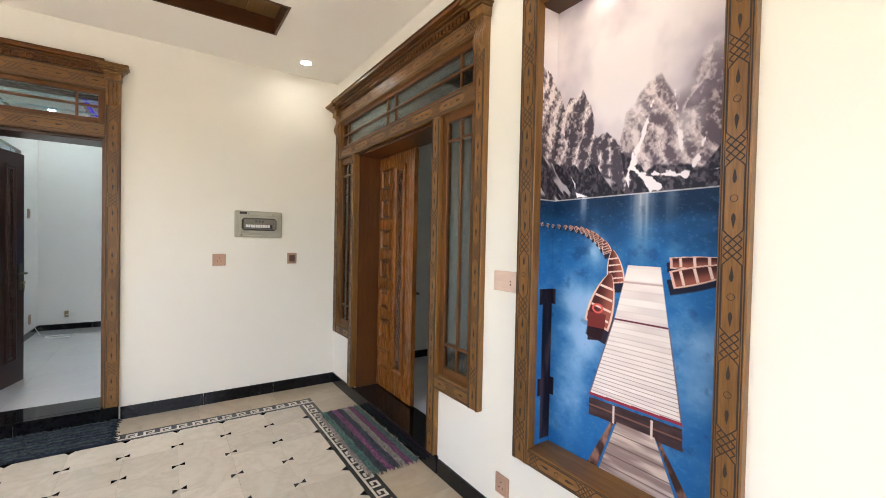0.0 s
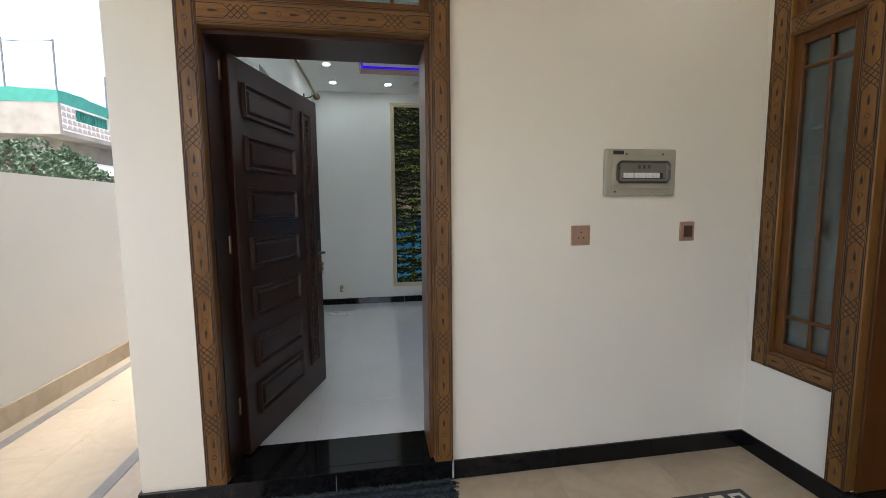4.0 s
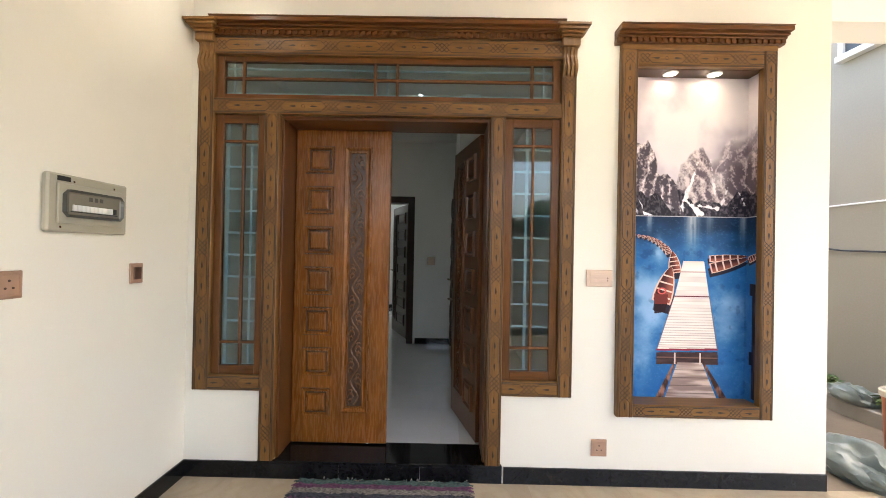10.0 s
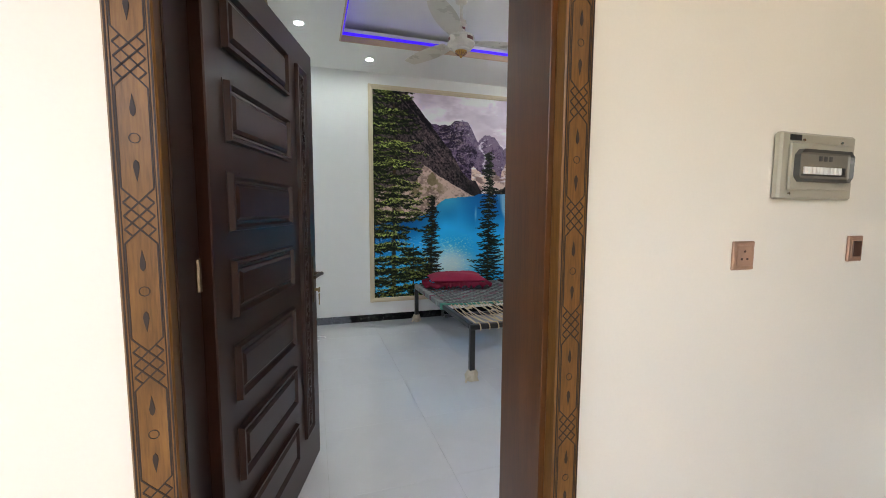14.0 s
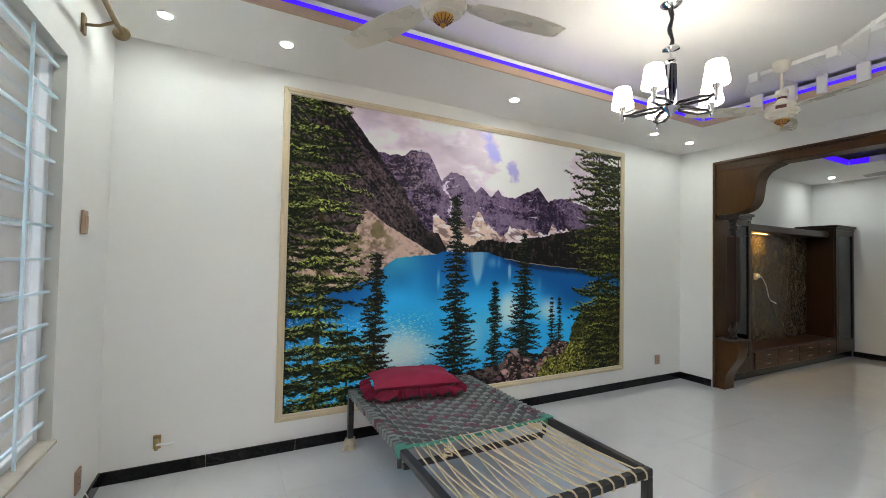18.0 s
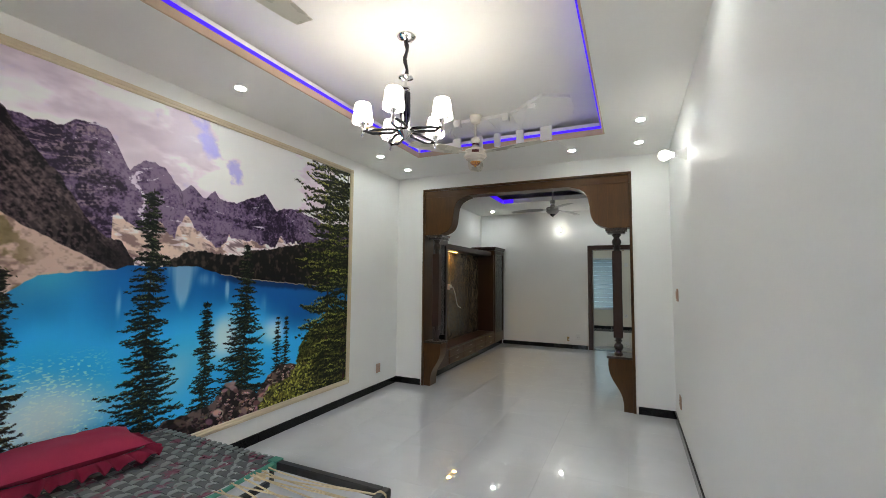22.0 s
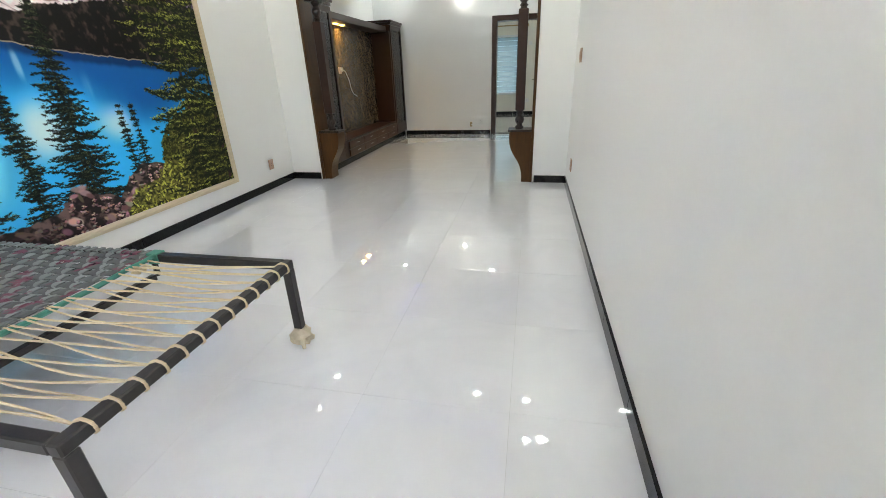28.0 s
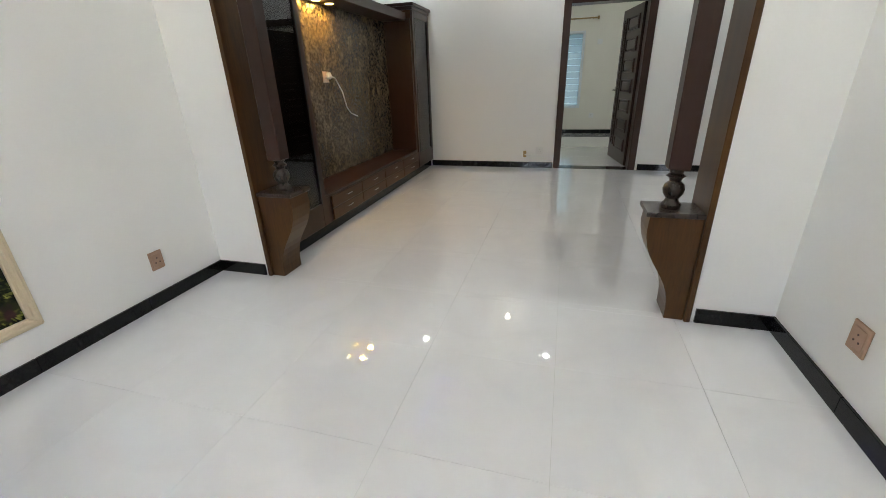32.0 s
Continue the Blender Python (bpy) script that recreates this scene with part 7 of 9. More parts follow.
        part("blade", bm, body, e, smooth=True)
    return e


ceiling_fan((-1.375, 2.165), ZU, 2.80, 0.68, FAN_CREAM, FAN_BROWN, FAN_GOLD, -5, "cream ceiling fan with gold-rayed cap and maroon trim")
ceiling_fan((1.56, 2.06), ZU, 2.785, 0.68, FAN_CREAM, FAN_BROWN, FAN_GOLD, 20, "cream ceiling fan with gold-rayed cap and maroon trim")
FAN_GREY = paint("pale_grey_fan_enamel", (0.40, 0.385, 0.37), 0.35, 0.05, 6, 0.0)
ceiling_fan((4.9, 1.89), 3.20, 2.74, 0.70, FAN_GREY, CHROME, DARK_CHROME, 92, "grey three-bladed ceiling fan in the lounge", 0.02)

# chandelier
chand = thing("chandelier", (0.112, 2.012, ZU), "black chrome five-arm chandelier with lit crystal shades", "chandelier")
bm = bmesh.new()
lathe(bm, ((0.0, 0.0), (0.055, 0.0), (0.062, -0.010), (0.05, -0.022), (0.02, -0.034), (0.0, -0.036)), 24)
part("ceiling_rose", bm, CHROME, chand, smooth=True)
pts, rad = [], []
for k in range(15):
    t = k / 14
    pts.append((0.006 * math.sin(9 * t), 0.005 * math.cos(11 * t), -0.03 - 0.24 * t))
    rad.append(1 + 0.18 * math.sin(14 * t))
bm = bmesh.new()
tube(bm, pts, 0.0125, 8, rad)
part("chain_sleeve", bm, BLACK, chand, "black fabric sleeve over the chain", smooth=True)
bm = bmesh.new()
lathe(bm, ((0.0, -0.268), (0.02, -0.270), (0.048, -0.282), (0.048, -0.290), (0.02, -0.300), (0.008, -0.305), (0.008, -0.345), (0.028, -0.350), (0.028, -0.362), (0.010, -0.368), (0.010, -0.39)), 20)
part("upper_hub", bm, CHROME, chand, smooth=True)
for k in range(8):
    a = 2 * math.pi * k / 8
    bm = bmesh.new()
    tube(bm, [(0.024 * math.cos(a), 0.024 * math.sin(a), -0.385), (0.027 * math.cos(a), 0.027 * math.sin(a), -0.54), (0.02 * math.cos(a), 0.02 * math.sin(a), -0.635)], 0.0085, 6)
    part("stem_flute", bm, CHROME if k % 4 == 0 else DARK_CHROME, chand, smooth=True)
bm = bmesh.new()
lathe(bm, ((0.0, -0.62), (0.05, -0.625), (0.052, -0.65), (0.03, -0.67), (0.012, -0.695), (0.0, -0.703)), 20)
part("lower_hub", bm, CHROME, chand, smooth=True)


def fluted(bm, c, profile, depth, seg=96, flutes=16):
    """A ring wall with rounded flutes, for crystal shades."""
    rings = []
    for r_, z_ in profile:
        ring = []
        for j in range(seg):
            b = 2 * math.pi * j / seg
            w = r_ * (1 - depth + depth * 2 * abs(math.cos(flutes * b / 2)) ** 0.7)
            ring.append(bm.verts.new((c.x + w * math.cos(b), c.y + w * math.sin(b), z_)))
        rings.append(ring)
    for r0, r1 in zip(rings, rings[1:]):
        for j in range(seg):
            bm.faces.new((r0[j], r0[(j + 1) % seg], r1[(j + 1) % seg], r1[j]))


for k in range(5):
    a = radians(195.7 + 72 * k)
    rot = Matrix.Rotation(a, 3, "Z")
    bm = bmesh.new()
    tube(bm, [rot @ Vector(p) for p in ((0.045, 0, -0.640), (0.080, 0.034, -0.648), (0.205, 0.034, -0.660), (0.255, 0, -0.657), (0.205, -0.034, -0.660), (0.080, -0.034, -0.648), (0.045, 0, -0.640))], 0.0098, 6)
    tube(bm, [rot @ Vector(p) for p in ((0.25, 0, -0.657), (0.275, 0, -0.652))], 0.011, 6)
    arm = part("arm", bm, DARK_CHROME, chand, "black chrome looped arm", smooth=True)
    bm = bmesh.new()
    lathe(bm, ((0.0, -0.70), (0.010, -0.69), (0.012, -0.635), (0.019, -0.622), (0.023, -0.605), (0.011, -0.598), (0.0, -0.598)), 14, rot @ Vector((0.27, 0, 0)))
    part("lamp_cup", bm, CHROME, arm, smooth=True)
    bm = bmesh.new()
    c = rot @ Vector((0.27, 0, 0))
    fluted(bm, c, ((0.028, -0.480), (0.044, -0.482), (0.051, -0.508), (0.056, -0.566), (0.052, -0.570)), 0.06)
    part("crystal_shade", bm, SHADE_W, arm, "lit fluted crystal shade", smooth=True)
    bm = bmesh.new()
    fluted(bm, c, ((0.0545, -0.560), (0.0585, -0.572), (0.060, -0.606), (0.055, -0.610)), 0.10)
    part("crystal_skirt", bm, CLEAR, arm, "clear crystal skirt round the shade", smooth=True)
    bm = bmesh.new()
    lathe(bm, ((0.0, -0.497), (0.012, -0.503), (0.017, -0.518), (0.015, -0.540), (0.009, -0.565), (0.009, -0.596)), 14, c)
    part("bulb", bm, BULB_C, arm, "bright bulb inside the shade", smooth=True)
    bm = bmesh.new()
    for j in range(16):
        b = 2 * math.pi * j / 16
        tube(bm, [(c.x + 0.056 * math.cos(b), c.y + 0.056 * math.sin(b), -0.562), (c.x + 0.0575 * math.cos(b), c.y + 0.0575 * math.sin(b), -0.607)], 0.0022, 4)
    part("crystal_rods", bm, CHROME, arm, "glinting crystal rods at the rim")


def wall_bulb(at, face, label):
    turn = {"+y": 0.0, "-x": radians(90)}[face]
    e = thing("wall_light", at, label, "wall light", turn=turn)
    q = Matrix.Rotation(radians(-90), 3, "X")
    bm = bmesh.new()
    lathe(bm, ((0.0, 0.0), (0.052, 0.0), (0.050, 0.008), (0.036, 0.022), (0.024, 0.06), (0.022, 0.085), (0.0, 0.085)), 20, (0, 0, 0), q)
    part("holder", bm, WHITE_PL, e, smooth=True)
    bm = bmesh.new()
    lathe(bm, ((0.014, 0.085), (0.02, 0.10), (0.036, 0.13), (0.040, 0.15), (0.034, 0.172), (0.02, 0.186), (0.0, 0.19)), 18, (0, 0, 0), q)
    part("bulb", bm, BULB_W, e, "glowing white bulb", smooth=True)
    return e


wall_bulb((1.42, YS + 0.001, 2.55), "+y", "bare glowing bulb in a white wall holder")
wall_bulb((XF - 0.001, 2.08, 2.615), "-x", "bare glowing bulb in a white wall holder in the lounge")

# charpoy
BX0, BX1, BY0, BY1, BZ = -1.415, -0.355, 1.785, 3.61, 0.56
bed = thing("charpoy", ((BX0 + BX1) / 2, (BY0 + BY1) / 2, ZF), "black steel charpoy with woven webbing and loose ropes", "rope bed")
hw, hl, zt = (BX1 - BX0) / 2, (BY1 - BY0) / 2, BZ - ZF
r = 0.021
for name, b in (("side_rail", (-hw, -hw + 2 * r, -hl + 2 * r, hl - 2 * r, zt - 2 * r, zt)), ("side_rail", (hw - 2 * r, hw, -hl + 2 * r, hl - 2 * r, zt - 2 * r, zt)),
                ("end_rail", (-hw, hw, -hl, -hl + 2 * r, zt - 2 * r, zt)), ("end_rail", (-hw, hw, hl - 2 * r, hl, zt - 2 * r, zt))):
    bm = bmesh.new()
    box(bm, *b)
    part(name, bm, STEEL_BLK, bed, bevel=0.005)
for sx in (-1, 1):
    for sy in (-1, 1):
        bm = bmesh.new()
        cx, cy = sx * (hw - r), sy * (hl - r)
        box(bm, cx - r, cx + r, cy - r, cy + r, 0.012, zt - 2 * r)
        leg = part("leg", bm, STEEL_BLK, bed, bevel=0.004)
        bm = bmesh.new()
        rnd = random.Random(sx * 3 + sy)
        lathe(bm, ((0.040, 0.0), (0.056, 0.012), (0.047, 0.030), (0.053, 0.046), (0.042, 0.066), (0.028, 0.085)), 14, (cx, cy, 0))
        for v in bm.verts:
            v.co += Vector((rnd.uniform(-0.011, 0.011), rnd.uniform(-0.011, 0.011), rnd.uniform(-0.004, 0.004) if v.co.z > 0.004 else 0))
        tube(bm, [(cx - 0.02, cy - 0.02, 0.06), (cx - 0.05, cy - 0.035, 0.03), (cx - 0.07, cy - 0.05, 0.008)], 0.011, 6, [1, 1.2, 0.7])
        part("foot_rag", bm, RAG, leg, "cloth rag tied round the foot", smooth=True)
bm = bmesh.new()
box(bm, -hw + 2 * r, hw - 2 * r, -0.155, -0.125, zt - 0.14, zt - 0.11)
part("cross_bar", bm, STEEL_BLK, bed, bevel=0.003)
for s in (-1, 1):
    bm = bmesh.new()
    tube(bm, [(s * (hw - r), -0.14, zt - 2 * r), (s * (hw - r), -0.14, zt - 0.125)], 0.014, 6)
    part("cross_bar_hanger", bm, STEEL_BLK, bed)
WEB0 = 2.53 - (BY0 + BY1) / 2
nw, nl = 21, 17


def ribbon(bm, along, at, a0, a1, count, phase, width, z, amp=0.0034):
    pts = []
    n = count * 4
    for k in range(n + 1):
        t = k / n
        u, w = (a0 + (a1 - a0) * t, at) if along == "x" else (at, a0 + (a1 - a0) * t)
        sag = -0.018 * max(0.0, math.cos(math.pi * u / (2 * hw))) * max(0.0, math.sin(math.pi * (w - WEB0) / (hl - WEB0)))
        pts.append((a0 + (a1 - a0) * t, z + sag + amp * math.sin(math.pi * count * t + phase)))
    for h0, h1 in zip(pts, pts[1:]):
        q = []
        for a, zz, w in ((h0[0], h0[1], -1), (h1[0], h1[1], -1), (h1[0], h1[1], 1), (h0[0], h0[1], 1)):
            q.append(bm.verts.new((a, at + w * width / 2, zz) if along == "x" else (at + w * width / 2, a, zz)))
        bm.faces.new(q)
    bmesh.ops.remove_doubles(bm, verts=bm.verts, dist=0.0001)
    bmesh.ops.solidify(bm, geom=bm.faces[:], thickness=0.0022)


for k in range(nw):
    y = WEB0 + 0.03 + (hl - 2 * r - WEB0 - 0.03) * (k + 0.5) / nw
    bm = bmesh.new()
    ribbon(bm, "x", y, -hw + r, hw - r, nl, math.pi * k, 0.041, zt - 0.004)
    for s in (-1, 1):
        x0, x1 = sorted((s * (hw + 0.004), s * (hw - 2 * r - 0.004)))
        box(bm, x0, x1, y - 0.0115, y + 0.0115, zt - 2 * r - 0.004, zt + 0.004)
    part("cross_strap", bm, WEBBING, bed)
for k in range(nl):
    x = -hw + 2 * r + (2 * hw - 4 * r) * (k + 0.5) / nl
    bm = bmesh.new()
    ribbon(bm, "y", x, WEB0, hl - r, nw, math.pi * (k + 1), 0.048, zt - 0.004)
    part("long_strap", bm, WEBBING_DARK, bed)
TEAL = paint("teal_tape", (0.05, 0.24, 0.17), 0.7, 0.1, 9)
for s in (-1, 1):
    bm = bmesh.new()
    x0, x1 = sorted((s * (hw + 0.006), s * (hw - 2 * r - 0.006)))
    box(bm, x0, x1, WEB0 - 0.03, WEB0 + 0.028, zt - 2 * r - 0.006, zt + 0.006)
    part("edge_tape", bm, TEAL, bed, "teal cloth tape")
bm = bmesh.new()
tube(bm, [(-hw + 0.02 + (2 * hw - 0.04) * k / 12, WEB0 - 0.008 + 0.006 * math.sin(k * 2.1), zt - 0.004 - 0.014 * math.sin(math.pi * k / 12)) for k in range(13)], 0.011, 6)
part("edge_cord", bm, TEAL, bed, "teal edge cord", smooth=True)
rnd = random.Random(12)
nr = 13
for k in range(nr):
    x = -hw + 0.07 + (2 * hw - 0.14) * k / (nr - 1)
    bm = bmesh.new()
    loop = [(x + 0.0022 * j, -hl + r + 0.0275 * math.cos(a) * (1.07 if j % 2 else 1.0), zt - r + 0.0275 * math.sin(a) * (1.07 if j % 2 else 1.0)) for j, a in enumerate(2 * math.pi * i / 12 for i in range(13))]
    tube(bm, loop, 0.0052, 6)
    part("rope_loop", bm, ROPE, bed, smooth=True)
    for s in (0, 1):
        xe = -hw + 0.09 + (2 * hw - 0.18) * min(1, max(0, (k + (0.9 if s else -0.7) + rnd.uniform(-0.4, 0.4)) / (nr - 1)))
        bm = bmesh.new()
        y0, y1 = -hl + 2 * r, WEB0 + 0.01
        tube(bm, [(x + (xe - x) * t + 0.006 * math.sin(7 * t + k), y0 + (y1 - y0) * t, zt - 0.006 - (0.012 + 0.008 * s) * math.sin(math.pi * t)) for t in (j / 6 for j in range(7))], 0.0042, 5)
        part("rope_stay", bm, ROPE, bed, smooth=True)
for x, y in ((-0.30, WEB0 - 0.14), (-0.26, WEB0 - 0.09), (0.36, WEB0 - 0.05), (0.40, WEB0 - 0.02)):
    bm = bmesh.new()
    tube(bm, [(x + 0.03 * math.cos(1.3 * j) * (0.5 + 0.08 * j), y + 0.03 * math.sin(1.3 * j), zt - 0.016 - 0.004 * (j % 3)) for j in range(9)], 0.005, 5)
    part("rope_knot", bm, ROPE, bed, smooth=True)

# pillow with a ruffle
pillow = thing("pillow", (-0.96, 3.40, BZ + 0.004), "crimson cotton pillow with a ruffled edge", "pillow", turn=radians(-9))
bm = bmesh.new()
nx, ny, ph = 30, 20, 0.145
grid = {}
for sgn in (1, -1):
    for i in range(nx + 1):
        for j in range(ny + 1):
            a, b = 2 * i / nx - 1, 2 * j / ny - 1
            edge = (1 - abs(a) ** 3.2) * (1 - abs(b) ** 3.2)
            h = ph / 2 * max(0, edge) ** 0.62
            px, py = a * 0.33 * (1 - 0.06 * (1 - b * b) * abs(a)), b * 0.185 * (1 - 0.07 * (1 - a * a) * abs(b))
            wr = (0.010 * noise.noise((px * 8, py * 8, sgn * 2.0)) + 0.004 * noise.noise((px * 26, py * 20, sgn * 5.0))) * min(1, edge * 2)
            rim = sgn < 0 and (i in (0, nx) or j in (0, ny))
            grid[sgn, i, j] = grid[1, i, j] if rim else bm.verts.new((px, py, ph / 2 + 0.01 + sgn * h * (1 if sgn > 0 else 0.75) + wr + 0.012 * (b > 0) * b * (sgn > 0)))
    for i in range(nx):
        for j in range(ny):
            q = [grid[sgn, i, j], grid[sgn, i + 1, j], grid[sgn, i + 1, j + 1], grid[sgn, i, j + 1]]
            bm.faces.new(q if sgn > 0 else q[::-1])
part("cushion", bm, CRIMSON, pillow, smooth=True)
bm = bmesh.new()
nf, rnd = 320, random.Random(31)
sway = [noise.noise((0.09 * k, 3.0, 1.0)) for k in range(nf)]
rings = [[], [], [], []]
for k in range(nf):
    t = 2 * math.pi * k / nf
    c, s = math.cos(t), math.sin(t)
    m = (abs(c) ** 6 + abs(s) ** 6) ** (-1 / 6)
    fold = math.sin(0.62 * k + 5.0 * sway[k])
    for ring, gx, gy, z, amp in zip(rings, (0.322, 0.345, 0.372, 0.395), (0.178, 0.200, 0.226, 0.248), (0.060, 0.056, 0.038, 0.024), (0.0, 0.008, 0.013, 0.017)):
        grow = 1 + (0.05 * sway[k] + 0.012 * fold) * amp / 0.017
        ring.append(bm.verts.new((c * m * gx * grow, s * m * gy * grow, max(0.003, z + amp * fold + amp * 0.5 * sway[k]))))
for a, b in zip(rings, rings[1:]):
    for k in range(nf):
        bm.faces.new((a[k], a[(k + 1) % nf], b[(k + 1) % nf], b[k]))
bmesh.ops.solidify(bm, geom=bm.faces[:], thickness=0.002)
part("ruffle", bm, CRIMSON, pillow, smooth=True)

bm = bmesh.new()
tube(bm, [(-2.62 + 0.16 * math.cos(a) * (1 + 0.1 * math.sin(3 * a)), 3.22 + 0.10 * math.sin(a), ZF + 0.004) for a in (0.45 * k for k in range(13))] + [(-2.72, 3.33, ZF + 0.004), (-2.85, 3.34, ZF + 0.02), (-2.93, 3.335, 0.31)], 0.0032, 6)
solid("wire", bm, WHITE_PL, "thin white wire curled on the floor from the socket", "wire", smooth=True)

# ---- the wooden archway ----
arch = thing("archway", (XA, 2.005, ZF), "dark wooden archway with turned columns and ogee brackets", "archway", kind="structure")
AY, AT = 1.33, 2.81 - ZF
for name, b, a in (("jamb_board", (-0.02, 0.262, -AY, -AY + 0.03, 0, AT - 0.03), "z"), ("jamb_board", (-0.02, 0.262, AY - 0.03, AY, 0, AT - 0.03), "z"), ("head_board", (-0.02, 0.262, -AY, AY, AT - 0.03, AT), "y"), ("head_panel", (0.0, 0.20, -AY + 0.03, AY - 0.03, AT - 0.12, AT - 0.03), "y")):
    bm = bmesh.new()
    box(bm, *b)
    part(name, bm, ARCHWOOD[a], arch, bevel=0.004)
for s in (-1, 1):
    o = [(s * (AY - 0.03), AT - 0.12), (s * 0.66, AT - 0.12)]
    for k in range(15):
        t = k / 14
        o.append((s * (0.66 + 0.43 * (t + 0.13 * math.sin(2 * math.pi * t))), AT - 0.13 - 0.51 * (t - 0.10 * math.sin(2 * math.pi * t))))
    o.append((s * (AY - 0.03), AT - 0.64))
    bm = bmesh.new()
    prism(bm, o, "x", 0.0, 0.20)
    part("ogee_bracket", bm, ARCHWOOD["z"], arch, bevel=0.003)
    y = s * 1.16
    bm = bmesh.new()
    box(bm, 0.005, 0.195, min(y - 0.115, y + 0.115), y + 0.115, AT - 0.675, AT - 0.64)
    box(bm, 0.02, 0.18, y - 0.095, y + 0.095, AT - 0.70, AT - 0.675)
    col = part("column_cap", bm, EBONY, arch, bevel=0.004)
    zb, ztop = 0.60, AT - 0.70
    bm = bmesh.new()
    turned = ((0.045, 0.0), (0.05, 0.02), (0.035, 0.035), (0.03, 0.05), (0.047, 0.075), (0.052, 0.10), (0.044, 0.125), (0.027, 0.14), (0.033, 0.155), (0.046, 0.165), (0.03, 0.18), (0.038, 0.2))
    lathe(bm, [(r_, zb + z_) for r_, z_ in turned], 16, (0.10, y, 0))
    part("turned_foot", bm, EBONY, arch, smooth=True)
    bm = bmesh.new()
    lathe(bm, [(r_, ztop - z_) for r_, z_ in reversed(turned)], 16, (0.10, y, 0))
    part("turned_head", bm, EBONY, arch, smooth=True)
    bm = bmesh.new()
    box(bm, 0.05, 0.15, y - 0.05, y + 0.05, zb + 0.20, ztop - 0.20)
    part("column_shaft", bm, WALNUT["z"], arch, bevel=0.006)
    o = [(s * (AY - 0.03), 0.0), (s * (AY - 0.03), 0.575), (s * 1.055, 0.575), (s * 1.05, 0.50)]
    for k in range(11):
        t = k / 10
        o.append((s * (1.05 + 0.155 * (t - 0.12 * math.sin(2 * math.pi * t))), 0.50 - 0.43 * t))
    o.append((s * 1.205, 0.0))
    bm = bmesh.new()
    prism(bm, o, "x", 0.0, 0.20)
    part("pedestal", bm, ARCHWOOD["z"], arch, bevel=0.003)
    bm = bmesh.new()
    lo, hi = sorted((s * 1.035, s * (AY - 0.03)))
    box(bm, -0.012, 0.212, lo, hi, 0.575, 0.60)
    part("pedestal_top", bm, EBONY, arch, bevel=0.004)

# ---- lounge: media wall ----
unit = thing("media_unit", (0, 3.35, ZF), "dark wooden media unit with glass towers and a stone back panel", "media unit")
UX0, UX1, T1, T2, UD, SB = 3.19, 6.88, 3.76, 6.22, 0.50, 0.345
for x0, x1 in ((UX0, T1), (T2, UX1)):
    for name, b, m in (("tower_side", (x0, x0 + 0.03, 0.0, UD, 0.09, 2.05), REDWOOD["z"]), ("tower_side", (x1 - 0.03, x1, 0.0, UD, 0.09, 2.05), REDWOOD["z"]), ("tower_back", (x0 + 0.03, x1 - 0.03, UD - 0.02, UD, 0.09, 2.05), WALNUT["z"]),
                       ("tower_floor", (x0 + 0.03, x1 - 0.03, 0.0, UD - 0.02, 0.09, 0.115), WALNUT["x"]), ("tower_top", (x0 + 0.03, x1 - 0.03, 0.0, UD - 0.02, 2.025, 2.05), WALNUT["x"]),
                       ("crown", (x0 - 0.03, x1 + 0.02, -0.05, UD, 2.09, 2.125), WALNUT["x"]), ("crown", (x0 - 0.012, x1 + 0.01, -0.028, UD, 2.05, 2.09), WALNUT["x"])):
        bm = bmesh.new()
        box(bm, *b)
        part(name, bm, m, unit, bevel=0.003)
    for z in (0.55, 0.95, 1.32, 1.68):
        bm = bmesh.new()
        box(bm, x0 + 0.03, x1 - 0.03, 0.04, UD - 0.02, z, z + 0.008)
        part("glass_shelf", bm, SMOKED_GLASS, unit)
    bm = bmesh.new()
    for b in ((x0 + 0.004, x0 + 0.07, 0.10, 2.045), (x1 - 0.07, x1 - 0.004, 0.10, 2.045), (x0 + 0.07, x1 - 0.07, 0.10, 0.30), (x0 + 0.07, x1 - 0.07, 1.97, 2.045)):
        box(bm, b[0], b[1], -0.022, -0.001, b[2], b[3])
    d = part("glass_door", bm, WALNUT["z"], unit, bevel=0.003)
    bm = bmesh.new()
    box(bm, x0 + 0.07, x1 - 0.07, -0.014, -0.009, 0.30, 1.97)
    part("pane", bm, SMOKED_GLASS, d, "dark tinted door glass")
    bm = bmesh.new()
    for b in ((x0 + 0.064, x0 + 0.078), (x1 - 0.078, x1 - 0.064)):
        box(bm, b[0], b[1], -0.026, -0.022, 0.30, 1.97)
    part("black_bead", bm, BLACK, d)
for name, b, m in (("base_top", (T1, T2, -0.01, UD - 0.03, 0.325, 0.35), WALNUT["x"]), ("base_body", (T1, T2, 0.0, UD - 0.03, 0.09, 0.325), WALNUT["x"]), ("plinth", (UX0, UX1, 0.012, UD, 0.0, 0.09), GRANITE),
                   ("hutch_side", (T2 - 0.035, T2 - 0.002, 0.0, SB - 0.002, 0.35, 1.95), WALNUT["z"]), ("pelmet", (T1, T2, 0.06, UD, 1.93, 2.02), WALNUT["x"])):
    bm = bmesh.new()
    box(bm, *b)
    part(name, bm, m, unit, bevel=0.003)
bm = bmesh.new()
box(bm, T1 + 0.002, T2 - 0.037, SB, SB + 0.018, 0.352, 1.93)
part("stone_back", bm, STONE_SHEET, unit, "brown veined stone back panel")
nd = 4
